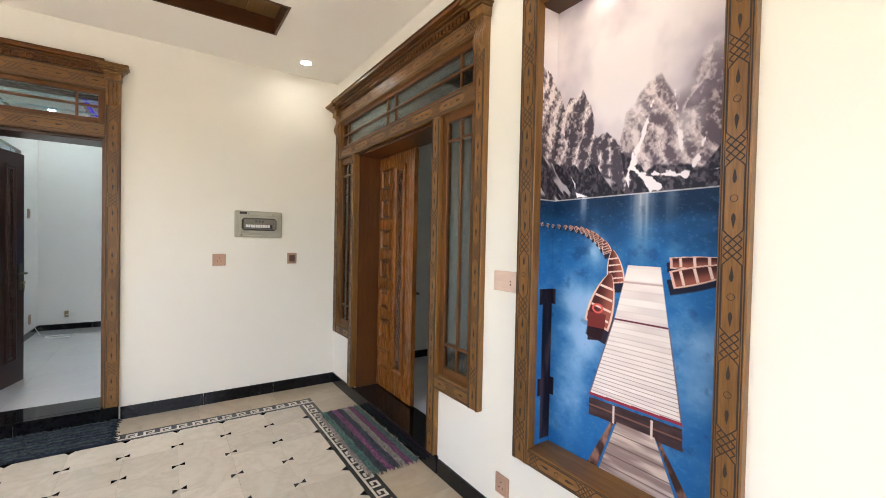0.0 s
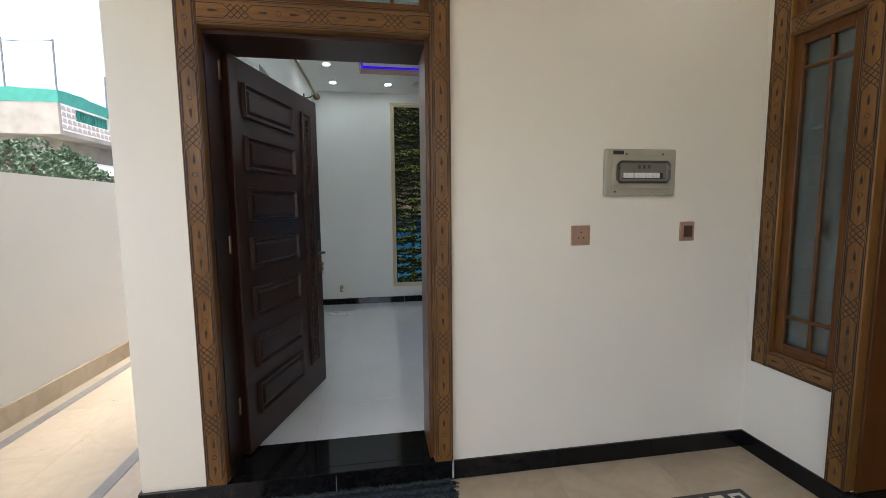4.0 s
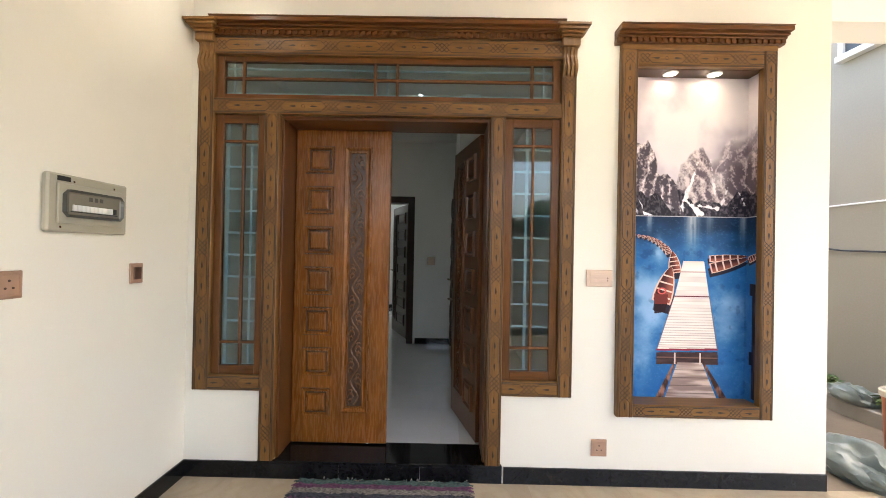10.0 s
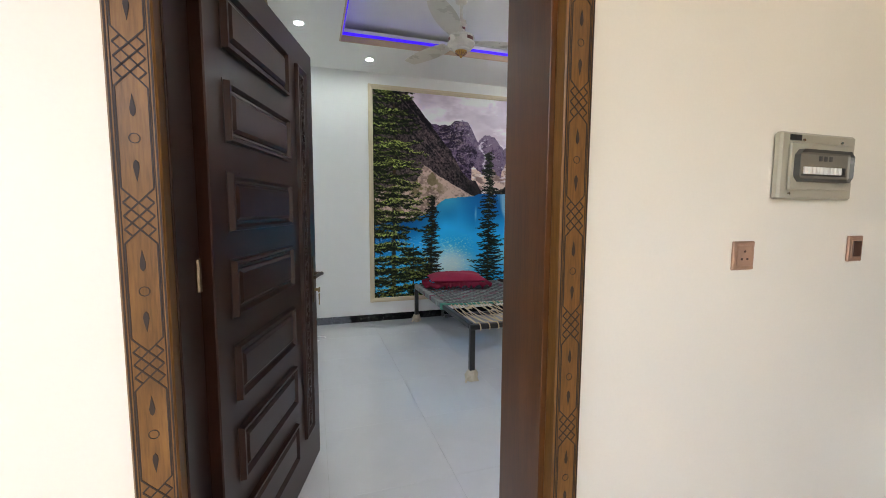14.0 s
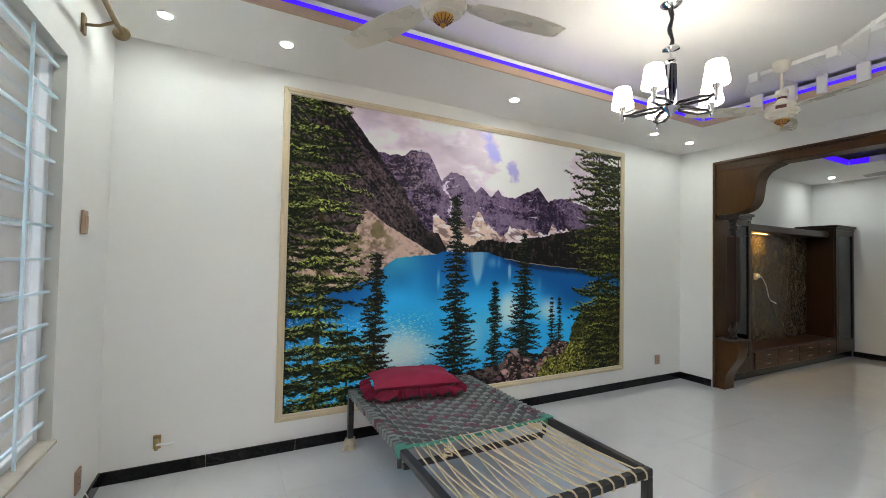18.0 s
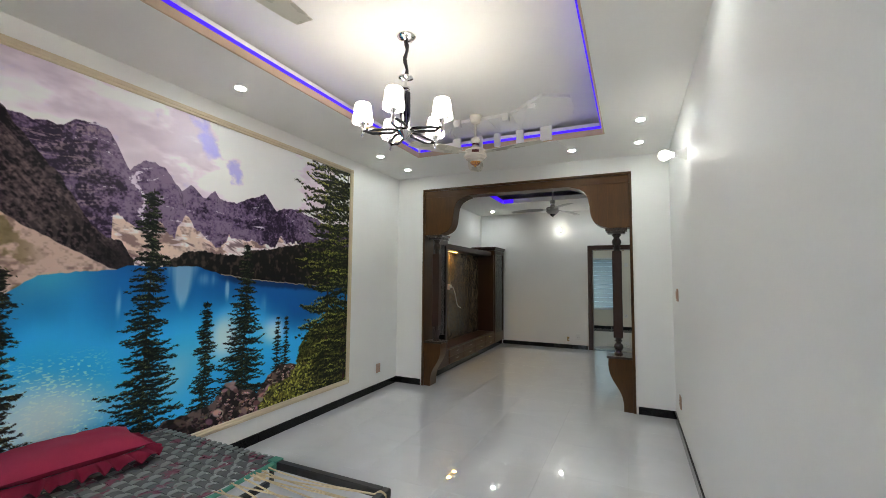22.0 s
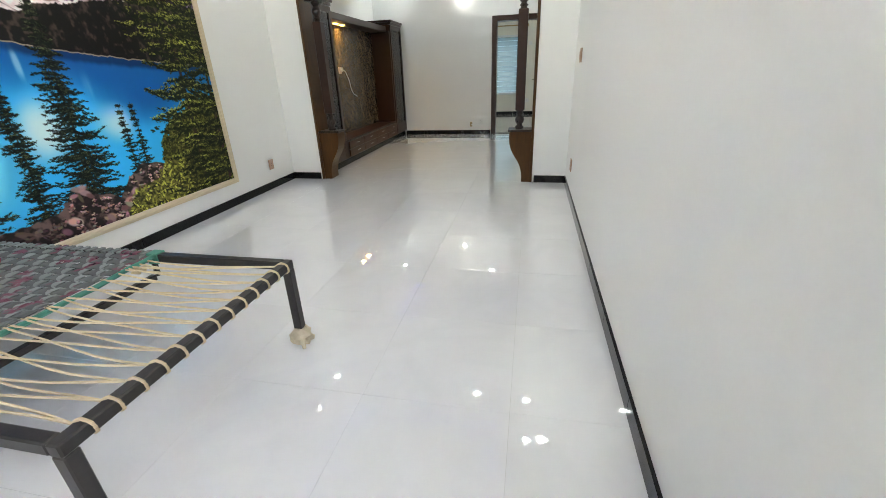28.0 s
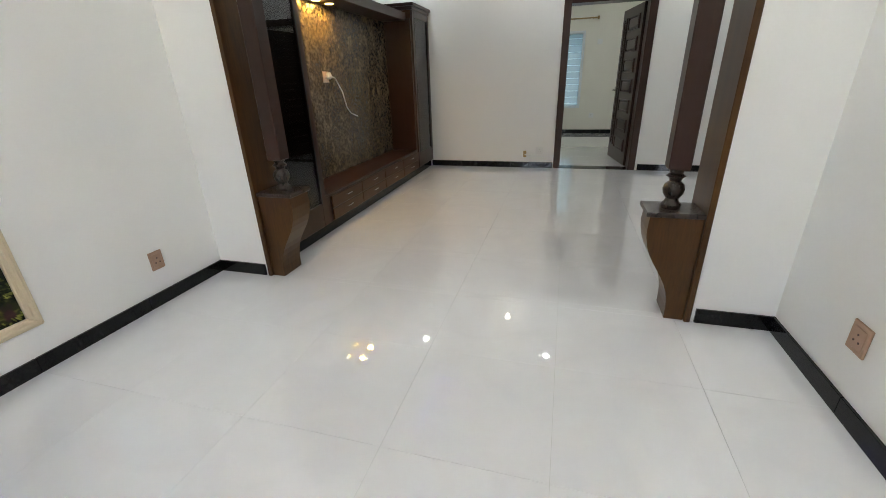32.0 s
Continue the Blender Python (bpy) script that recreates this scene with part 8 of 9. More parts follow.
for k in range(nd):
    for z0, z1 in ((0.10, 0.205), (0.212, 0.318)):
        x0, x1 = T1 + 0.10 + (T2 - T1 - 0.1) * k / nd, T1 + 0.10 + (T2 - T1 - 0.1) * (k + 1) / nd
        bm = bmesh.new()
        box(bm, x0 + 0.004, x1 - 0.004, -0.018, -0.001, z0, z1)
        dr = part("drawer_front", bm, REDWOOD["x"], unit, bevel=0.003)
        bm = bmesh.new()
        xc, zc = (x0 + x1) / 2, (z0 + z1) / 2 + 0.012
        tube(bm, [(xc - 0.045, -0.018, zc), (xc - 0.045, -0.034, zc), (xc + 0.045, -0.034, zc), (xc + 0.045, -0.018, zc)], 0.005, 6)
        part("handle", bm, CHROME, dr, "chrome bar handle")
for x in (4.46, 4.69):
    e = downlight(x, 3.35 + SB - 0.10, ZF + 1.93, LAMP_AMBER, 0.035, "small amber spotlight under the pelmet, lit", "media unit spotlights")
wall_plate((4.62, 3.35 + SB - 0.001, ZF + 1.30), "-y", 0.10, 0.10, PALE_PLATE, "socket", "pale socket on the stone panel")
bm = bmesh.new()
yc = 3.35 + SB - 0.016
tube(bm, [(4.65, yc - 0.01, ZF + 1.31), (4.74, yc - 0.02, ZF + 1.29), (4.86, yc - 0.02, ZF + 1.16), (4.93, yc - 0.015, ZF + 1.00), (5.02, yc - 0.01, ZF + 0.93), (5.18, yc, ZF + 0.89)], 0.0065, 8)
lathe(bm, ((0.0, 0), (0.033, 0.004), (0.033, 0.025), (0.0, 0.03)), 14, (4.65, 3.35 + SB - 0.012, ZF + 1.31), Matrix.Rotation(radians(90), 3, "X"))
solid("cable", bm, WHITE_PL, "white television cable hanging from a socket", "cable", smooth=True)
for x, y in ((6.35, 3.42), (6.35, 1.4), (6.35, 0.0), (3.55, 3.3), (4.6, -0.9)):
    downlight(x, y, 3.02, LAMP_LOUNGE, 0.038, group="lounge downlights")


def plain_doorway(name, axis, p0, p1, u0, u1, z1, label):
    e = thing(name, (0, 0, 0), label, "door", kind="structure")
    for a0, a1, c0, c1 in ((u0 - 0.07, u0 + 0.02, ZF, z1 + 0.07), (u1 - 0.02, u1 + 0.07, ZF, z1 + 0.07), (u0 + 0.02, u1 - 0.02, z1 - 0.02, z1 + 0.07)):
        bm = bmesh.new()
        if axis == "x":
            box(bm, p0 - 0.02, p1 + 0.02, a0, a1, c0, c1)
        else:
            box(bm, a0, a1, p0 - 0.02, p1 + 0.02, c0, c1)
        part("door_casing", bm, WALNUT["z"] if c1 - c0 > 0.5 else WALNUT["y"], e, bevel=0.004)
    return e


door3 = plain_doorway("door_3", "x", XF, XF + 0.2, DOOR_F[0], DOOR_F[1], DOOR_F[3], "dark wooden doorway to the back room, leaf open")
slab = door_leaf(door3, 0.90, 2.06, WALNUT, (0.10, 0.56), (0.66, 0.78))
slab.location, slab.rotation_euler = (XF + 0.22, DOOR_F[0] + 0.03, ZF + 0.006), (0, 0, radians(9))
lever_lock(slab, 0.84, 1.0, 0.042, 1)
bm = bmesh.new()
box(bm, XF + 0.0, XF + 0.2, DOOR_F[0] + 0.02, DOOR_F[1] - 0.02, ZF - 0.004, ZF + 0.004)
solid("threshold", bm, GRANITE, "black granite door sill", "doorstep", kind="structure")
door4 = plain_doorway("door_4", "x", 3.3, 3.5, DOOR_H[0], DOOR_H[1], DOOR_H[3], "dark wooden doorway at the end of the hall, leaf open")
slab = door_leaf(door4, 0.84, 2.02, WALNUT, (0.09, 0.50), (0.60, 0.72))
slab.location, slab.rotation_euler = (3.53, DOOR_H[0] + 0.03, ZF + 0.006), (0, 0, radians(22))
lever_lock(slab, 0.78, 1.0, 0.042, 1)
door5 = thing("door_5", (0, 0, 0), "dark closed door in the hall's side wall", "door", kind="structure")
for b in ((2.05, 2.13, -1.75, -1.71, ZF, 2.26), (2.92, 3.0, -1.75, -1.71, ZF, 2.26), (2.13, 2.92, -1.75, -1.71, 2.18, 2.26)):
    bm = bmesh.new()
    box(bm, *b)
    part("door_casing", bm, WALNUT["z"], door5, bevel=0.004)
slab = door_leaf(door5, 0.785, 2.06, WALNUT, (0.09, 0.48), (0.57, 0.68))
slab.location, slab.rotation_euler = (2.915, -1.728, ZF + 0.004), (0, 0, radians(180))
lever_lock(slab, 0.72, 1.0, 0.042, -1)

# back room window with blind
by0, by1, bz0, bz1 = WIN_B
win = thing("window_2", (10.9, 0, 0), "bright window with pale louvred glass", "window", kind="structure")
for b in ((-0.02, 0.12, by0, by0 + 0.05, bz0, bz1), (-0.02, 0.12, by1 - 0.05, by1, bz0, bz1), (-0.02, 0.12, by0 + 0.05, by1 - 0.05, bz0, bz0 + 0.05), (-0.02, 0.12, by0 + 0.05, by1 - 0.05, bz1 - 0.05, bz1)):
    bm = bmesh.new()
    box(bm, *b)
    part("window_frame", bm, WHITE_AL, win, bevel=0.004)
bm = bmesh.new()
box(bm, 0.09, 0.094, by0 + 0.05, by1 - 0.05, bz0 + 0.05, bz1 - 0.05)
p = part("pane", bm, TEAL_GLASS, win)
p.visible_shadow = False
for k in range(11):
    z = bz0 + 0.10 + k * 0.13
    bm = bmesh.new()
    box(bm, 0.04, 0.052, by0 + 0.05, by1 - 0.05, z - 0.005, z + 0.005)
    part("security_bar", bm, GRILLE, win)
rod = thing("curtain_rod", (10.9, 1.4, 2.42), "bronze curtain rod in the back room", "curtain rod")
bm = bmesh.new()
tube(bm, [(-0.10, -0.48, 0), (-0.10, 0.9, 0)], 0.013, 8)
part("pole", bm, BRASS, rod, smooth=True)
bm = bmesh.new()
lathe(bm, ((0.013, 0), (0.036, 0.012), (0.03, 0.035), (0.0, 0.045)), 12, (-0.10, -0.48, 0), Matrix.Rotation(radians(90), 3, "X"))
part("finial", bm, BRASS, rod, smooth=True)
for y in (-0.4, 0.8):
    bm = bmesh.new()
    tube(bm, [(0, y, -0.01), (-0.10, y, 0)], 0.009, 6)
    part("bracket_arm", bm, BRASS, rod, smooth=True)
# Unseen downlights, added so that the back room isn't dark.
for x, y in ((8.2, 0.4), (8.2, 2.2), (9.9, 0.4), (9.9, 2.2)):
    downlight(x, y, 3.0, LAMP_LOUNGE, group="back room downlights")

# Unseen fill lamp, added because the hall came out too dim.
downlight(1.5, -1.35, 3.0, LAMP_W, 0.026, "unseen fill downlight added to brighten the hall")

# ---- doormats ----
def rag_mat(name, at, lx, ly, mat, fringe, label):
    e = thing(name, at, label, "doormat")
    bm = bmesh.new()
    nx, ny = (84, 40) if lx > ly else (40, 84)
    def spot(i, j):
        a, b = i / nx - 0.5, j / ny - 0.5
        wob_x, wob_y = noise.noise((b * 9, 1.0, at[0])), noise.noise((a * 9, 7.0, at[1]))
        ridge = 0.0022 * math.sin((j if lx > ly else i) * 1.57) * (1 + noise.noise((i * 0.4, j * 0.4, 9)))
        return (lx * a + 0.028 * a * wob_x + 0.006 * noise.noise((a * 20, b * 20, 5)), ly * b + 0.034 * b * wob_y, 0.013 + ridge + 0.006 * noise.noise((i * 0.35, j * 0.35, at[0])) + 0.006 * noise.noise((i * 0.1, j * 0.12, 3)))
    vs = [[bm.verts.new(spot(i, j)) for j in range(ny + 1)] for i in range(nx + 1)]
    for i in range(nx):
        for j in range(ny):
            bm.faces.new((vs[i][j], vs[i + 1][j], vs[i + 1][j + 1], vs[i][j + 1]))
    ret = bmesh.ops.extrude_face_region(bm, geom=bm.faces[:])
    for v in ret["geom"]:
        if isinstance(v, bmesh.types.BMVert):
            v.co.z = 0.001
    part("woven_body", bm, mat, e)
    bm = bmesh.new()
    rnd = random.Random(5)
    for k in range(fringe):
        for s in (-1, 1):
            if lx > ly:
                p = Vector((s * lx / 2, ly * (k / fringe - 0.5), 0.008))
                d = Vector((s * rnd.uniform(0.015, 0.045), rnd.uniform(-0.012, 0.012), 0))
            else:
                p = Vector((lx * (k / fringe - 0.5), s * ly / 2, 0.008))
                d = Vector((rnd.uniform(-0.012, 0.012), s * rnd.uniform(0.015, 0.04), 0))
            tube(bm, [p, p + d * 0.5 + Vector((0, 0, 0.002)), p + d - Vector((0, 0, 0.004))], 0.0035, 4)
    for k in range(420):
        a, b = rnd.uniform(-0.5, 0.5), rnd.uniform(-0.5, 0.5)
        if k % 3 == 0:
            a, b = (rnd.choice((-0.5, 0.5)), b) if k % 2 else (a, rnd.choice((-0.5, 0.5)))
        p, turn = Vector((lx * a, ly * b, 0.014)), rnd.uniform(0, 6.28)
        d = Vector((math.cos(turn), math.sin(turn), 0)) * rnd.uniform(0.012, 0.030)
        tube(bm, [p, p + d * 0.5 + Vector((0, 0, 0.006)), p + d - Vector((0, 0, 0.003))], 0.0042, 4, [0.6, 1.0, 0.4])
    f = part("fringe", bm, mat, e)
    tagged(f, kind="stuff")
    return e


rag_mat("doormat", (-0.21, -1.275, 0.0), 0.36, 1.03, RUG_STRIPE, 34, "striped grey, maroon and teal rag doormat before the entrance")
rag_mat("doormat", (-2.245, -0.235, 0.0), 0.93, 0.44, RUG_BLUE, 34, "dark navy rag doormat before the drawing room door")

# ---- side strip, boundary wall and neighbours ----
bm = bmesh.new()
box(bm, -4.85, -4.62, -9.0, 0.40, -0.05, 1.80)
box(bm, -4.85, -4.62, 0.40, 7.0, -0.05, 1.71)
solid("wall_boundary", bm, BOUNDARY, "off-white plastered boundary wall", "wall", kind="structure")
bm = bmesh.new()
box(bm, -4.88, -4.59, -9.0, 0.36, 1.80, 1.86)
solid("wall_coping", bm, COPING, "dark grey coping on the boundary wall", "wall coping", kind="structure", bevel=0.004)
bm = bmesh.new()
box(bm, -4.85, -3.26, 6.8, 7.0, -0.05, 1.71)
solid("wall_boundary_end", bm, BOUNDARY, "plastered wall at the end of the side strip", "wall", kind="structure")
bm = bmesh.new()
box(bm, -4.85, 0.2, -9.2, -9.0, -0.05, 2.2)
solid("wall_front_gate", bm, BOUNDARY, "plain wall closing the porch behind", "wall", kind="structure")
skirting("baseboard_boundary", (("x", -4.62, 1, -9.0, 0.42, 0),), 0.105, GRANITE, "black granite skirting of the boundary wall")
bm = bmesh.new()
box(bm, -4.62, -4.60, 0.42, 6.8, -0.005, 0.15)
solid("baseboard_strip", bm, TILE_BORDER, "beige stone skirting of the side strip", "baseboard", kind="structure")
strip_line = thing("floor_strip", (0, 0, 0), "grey stone line inlaid in the side strip floor", "floor strip", kind="structure")
for b in ((-4.50, -3.53, -0.055, 0.025), (-3.60, -3.53, 0.027, 6.5), (-4.50, -4.43, 0.027, 6.5)):
    bm = bmesh.new()
    box(bm, b[0], b[1], b[2], b[3], -0.004, 0.0035)
    part("stone_line", bm, STRIP_GREY, strip_line)

hose = thing("hose_coil", (-4.36, 2.62, 0.0), "coil of pinkish hose lying by the boundary wall", "hose")
for k in range(4):
    bm = bmesh.new()
    tube(bm, [(0.22 * math.cos(a) + 0.02 * math.sin(2 * a + k), 0.20 * math.sin(a), 0.022 + 0.036 * k + 0.05 * max(0, math.sin(a + k)) ) for a in (2 * math.pi * j / 20 for j in range(21))], 0.017, 7)
    part("loop", bm, HOSE, hose, smooth=True)

bm = bmesh.new()
box(bm, -0.5, 14.0, -5.9, -5.65, -0.05, 6.2)
solid("wall_neighbour", bm, OUTER, "tall grey plastered wall of the next building", "wall", kind="structure")
win = thing("neighbour_window", (0.38, -5.648, 3.44), "dark barred window in the grey neighbouring wall", "window")
for b, m in (((0, 1.2, 0.0, 0.02, 0.06, 1.2), DARK_VOID), ((-0.05, 1.25, 0.0, 0.08, 0.0, 0.06), BOUNDARY), ((1.2, 1.25, 0.0, 0.05, 0.06, 1.2), BOUNDARY)):
    bm = bmesh.new()
    box(bm, *b)
    part("pane" if m is DARK_VOID else "window_frame", bm, m, win)
for k in range(6):
    bm = bmesh.new()
    box(bm, 0.02 + 0.2 * k, 0.035 + 0.2 * k, 0.03, 0.045, 0.06, 1.2)
    part("security_bar", bm, STEEL_BLK, win)
for z, mat, nm, lab in ((1.98, WHITE_PL, "pipe", "thin white pipe along the grey wall"), (1.52, BLACK, "cable", "black cable sagging along the grey wall")):
    bm = bmesh.new()
    tube(bm, [(0.2 + 0.7 * k, -5.63, z + (0.06 * k - 0.09 + 0.02 * math.sin(2.3 * k) if z < 1.8 else 0.03 * k / 8)) for k in range(12)], 0.009, 6)
    solid(nm, bm, mat, lab, nm, smooth=True)
bm = bmesh.new()
box(bm, 0.2, 12.0, -5.65, -5.35, -0.05, 0.13)
solid("planter_kerb", bm, CONCRETE, "low cement kerb of the planting strip", "kerb", kind="structure", bevel=0.01)


def leaf_cloud(bm, rnd, centre, size, count, leaf, droop=0.3):
    for _ in range(count):
        d = Vector((rnd.gauss(0, 1), rnd.gauss(0, 1), rnd.gauss(0, 1))).normalized() * (rnd.random() ** 0.4)
        c = Vector(centre) + Vector((d.x * size[0], d.y * size[1], d.z * size[2]))
        a, L = rnd.uniform(0, 2 * math.pi), leaf * rnd.uniform(0.6, 1.4)
        ax = Vector((math.cos(a), math.sin(a), rnd.uniform(-0.6, 0.5) - droop)).normalized() * L
        sd = ax.cross(Vector((rnd.uniform(-1, 1), rnd.uniform(-1, 1), 1))).normalized() * L * 0.22
        q = [bm.verts.new(c + p) for p in (-ax * 0.5, sd, ax * 0.5, -sd)]
        bm.faces.new(q)


rnd = random.Random(77)
for k, (x, y) in enumerate(((0.95, -5.46), (1.6, -5.5), (2.3, -5.45), (3.1, -5.5))):
    e = thing("low_plant", (x, y, 0.13), "low green weed in the planting strip", "plant", "weeds along the kerb")
    bm = bmesh.new()
    leaf_cloud(bm, rnd, (0, 0, 0.09), (0.14, 0.08, 0.08), 90, 0.07, 0.0)
    part("leaves", bm, FOLIAGE_LOW, e)
    bm = bmesh.new()
    for j in range(5):
        tube(bm, [(0, 0, 0), (rnd.uniform(-0.1, 0.1), rnd.uniform(-0.06, 0.06), 0.14)], 0.004, 4)
    part("stems", bm, FOLIAGE_LOW, e)
for x, y, s in ((0.16, -4.42, 0.85), (1.25, -5.42, 0.55), (2.0, -5.45, 0.5)):
    bm = bmesh.new()
    bmesh.ops.create_icosphere(bm, subdivisions=4, radius=0.3 * s)
    for v in bm.verts:
        n = noise.noise(v.co * 5 + Vector((x, y, 0))) * 0.11 + noise.noise(v.co * 14) * 0.07 + noise.noise(v.co * 32) * 0.03
        v.co = Vector((v.co.x * 1.25, v.co.y * 0.75, max(0.0, v.co.z + 0.1) * 0.6)) * (1 + n * 3)
        v.co.z = max(0.0, v.co.z)
    solid("plastic_sheet", bm, PLASTIC_SHEET, "crumpled grey-green plastic sheet heaped on the paving", "plastic sheet", at=(x, y, 0.126 if y < -5 else -0.004), smooth=True)

pot = thing("flower_pot", (0.375, -4.95, -0.006), "terracotta red plastic pot with a pale rim in the side passage", "pot")
TERRACOTTA = paint("terracotta_plastic", (0.42, 0.13, 0.06), 0.5, 0.1, 6, 0.1)
bm = bmesh.new()
lathe(bm, ((0.0, 0.0), (0.105, 0.0), (0.112, 0.01), (0.135, 0.46), (0.125, 0.46), (0.105, 0.05), (0.0, 0.05)), 24)
part("body", bm, TERRACOTTA, pot, smooth=True)
bm = bmesh.new()
lathe(bm, ((0.136, 0.455), (0.150, 0.46), (0.152, 0.50), (0.142, 0.51), (0.128, 0.505), (0.126, 0.46)), 24)
part("rim", bm, TILE_PALE, pot, "pale rolled rim", smooth=True)
bm = bmesh.new()
lathe(bm, ((0.0, 0.445), (0.124, 0.43)), 20)
part("soil", bm, SOIL, pot)

# neighbour house across the wall: its corner stands at the thing's origin
house = thing("house", (-14.0, 16.0, -0.05), "weathered cream two-storey house with tiled parapet and green net", "house")
for name, b, m in (("wall", (-10.0, -1.0, 0.6, 9.0, 0.0, 4.45), HOUSE_A), ("balcony_slab", (-10.0, 0.0, 0.0, 9.0, 4.45, 4.62), HOUSE_A), ("parapet", (-10.0, 0.0, 0.0, 0.15, 4.62, 5.63), HOUSE_A), ("stair_tower", (-10.0, -6.0, 2.5, 6.5, 4.62, 7.1), HOUSE_B)):
    bm = bmesh.new()
    box(bm, *b)
    part(name, bm, m, house)
bm = bmesh.new()
wall_cells(bm, "x", -0.15, 0.0, 0.15, 9.0, 4.62, 5.63, ((0.9, 3.0, 5.12, 5.58), (4.0, 6.6, 5.12, 5.58)))
parapet = part("tiled_parapet", bm, BOUNDARY, house, "parapet faced with mauve relief tiles")
one = None
for i in range(32):
    for j in range(4):
        y, z = 0.16 + i * 0.27, 4.68 + j * 0.235
        if j > 1 and (0.75 < y < 3.0 or 3.85 < y < 6.6):
            continue
        if one is None:
            bm = bmesh.new()
            prism(bm, [(0.0, 0.02), (0.21, 0.0), (0.17, 0.15), (0.03, 0.17)], "x", 0.0, 0.03)
            one = part("relief_tile", bm, TILE_MAUVE, parapet, at=(0.0, y, z))
        else:
            twin(one, at=(0.0, y, z))
for y0, y1 in ((0.9, 3.0), (4.0, 6.6)):
    bm = bmesh.new()
    box(bm, -0.14, -0.125, y0, y1, 5.125, 5.575)
    part("opening_net", bm, NET_GREEN, house, "green net filling the parapet opening")
    for k in range(int((y1 - y0) / 0.14)):
        bm = bmesh.new()
        box(bm, -0.09, -0.06, y0 + 0.05 + 0.14 * k, y0 + 0.08 + 0.14 * k, 5.12, 5.58)
        part("baluster", bm, NET_GREEN, house, "green painted parapet bar")
for y, w, z0, z1 in ((1.6, 1.3, 1.0, 2.6), (4.2, 1.0, 0.1, 2.5), (6.2, 1.4, 1.0, 2.6)):
    bm = bmesh.new()
    box(bm, -0.998, -0.97, y, y + w, z0, z1)
    wn_ = part("window", bm, DARK_VOID, house)
    for a, b in ((y - 0.07, y), (y + w, y + w + 0.07), (y + w / 2 - 0.03, y + w / 2 + 0.03)):
        bm = bmesh.new()
        box(bm, -0.998, -0.93, a, b, z0 - 0.05, z1 + 0.05)
        part("frame", bm, BOUNDARY, wn_)
for y0, y1 in ((2.0, 4.1), (4.3, 6.6)):
    bm = bmesh.new()
    prism(bm, [(-1.0, 3.72), (-0.45, 3.62), (-0.05, 3.40), (0.02, 3.10), (-0.02, 3.10), (-0.08, 3.36), (-0.47, 3.57), (-1.0, 3.66)], "y", y0, y1)
    part("awning", bm, BOUNDARY, house, "pale curved window awning")
bm = bmesh.new()
for k in range(34):
    def rim(t):
        x, y = (-8.0 + 8.0 * t / 16, -0.02) if t < 16 else (0.03, (t - 16) * 0.45)
        return x, y, 6.12 + 0.03 * math.sin(1.1 * t) + 0.02 * math.sin(3.1 * t)
    (x0, y0, z0), (x1, y1, z1) = rim(k), rim(k + 1)
    q = [bm.verts.new(p) for p in ((x0, y0, 5.635), (x1, y1, 5.635), (x1, y1, z1), (x0, y0, z0))]
    bm.faces.new(q)
bmesh.ops.remove_doubles(bm, verts=bm.verts, dist=0.001)
bmesh.ops.solidify(bm, geom=bm.faces[:], thickness=0.015)
part("shade_net", bm, NET_GREEN, house, "green shade net along the roof edge")
for x, y, top in ((-0.05, 0.1, 7.95), (-1.75, 0.1, 7.95), (-2.9, 0.1, 7.3), (-5.0, 0.1, 7.9), (-0.1, 3.1, 7.5), (-0.1, 5.9, 7.4)):
    bm = bmesh.new()
    tube(bm, [(x, y, 5.6), (x + 0.03, y, top)], 0.032, 6)
    part("pole", bm, POLE_GREY, house)
bm = bmesh.new()
tube(bm, [(-5.0 + 0.5 * k, 0.1, 7.9 - 0.07 * math.sin(math.pi * (k % 5) / 5)) for k in range(11)], 0.016, 4)
part("wire", bm, POLE_GREY, house)
house2 = thing("house", (-24.0, 22.0, -0.05), "grey block house beyond the lane", "house")
for name, b, m in (("wall", (-6, 4.6, -4, 4, 0, 6.2), HOUSE_B), ("roof", (-6.3, 4.9, -4.3, 4.3, 6.2, 6.45), HOUSE_A)):
    bm = bmesh.new()
    box(bm, *b)
    part(name, bm, m, house2)
for x in (-3, 0, 2.6):
    bm = bmesh.new()
    box(bm, x, x + 1.1, -4.03, -3.99, 3.6, 5.0)
    part("window", bm, DARK_VOID, house2)
house3 = thing("house", (-3.0, 26.0, -0.05), "pale house at the end of the lane", "house")
for name, b, m in (("wall", (-7.4, 6, -4, 4, 0, 3.6), HOUSE_A), ("upper_wall", (-6.6, 6, -3, 4, 3.6, 6.4), HOUSE_A), ("roof", (-6.9, 6.2, -3.3, 4.2, 6.4, 6.6), HOUSE_B)):
    bm = bmesh.new()
    box(bm, *b)
    part(name, bm, m, house3)
for x, z in ((-6.0, 1.2), (-4.0, 1.2), (-5.6, 4.2), (-3.2, 4.2)):
    bm = bmesh.new()
    box(bm, x, x + 1.2, -4.03 if z < 3 else -3.03, -3.99 if z < 3 else -2.99, z, z + 1.3)
    part("window", bm, DARK_VOID, house3)

# feathery tree just beyond the boundary wall
tree = thing("tree", (-9.3, 7.9, -0.05), "small feathery green tree behind the boundary wall", "tree")
bm = bmesh.new()
tube(bm, [(0, 0, 0), (0.05, 0.02, 1.0), (0.0, 0.05, 1.9), (0.06, 0.0, 2.5)], 0.07, 8, [1.2, 1, 0.8, 0.6])
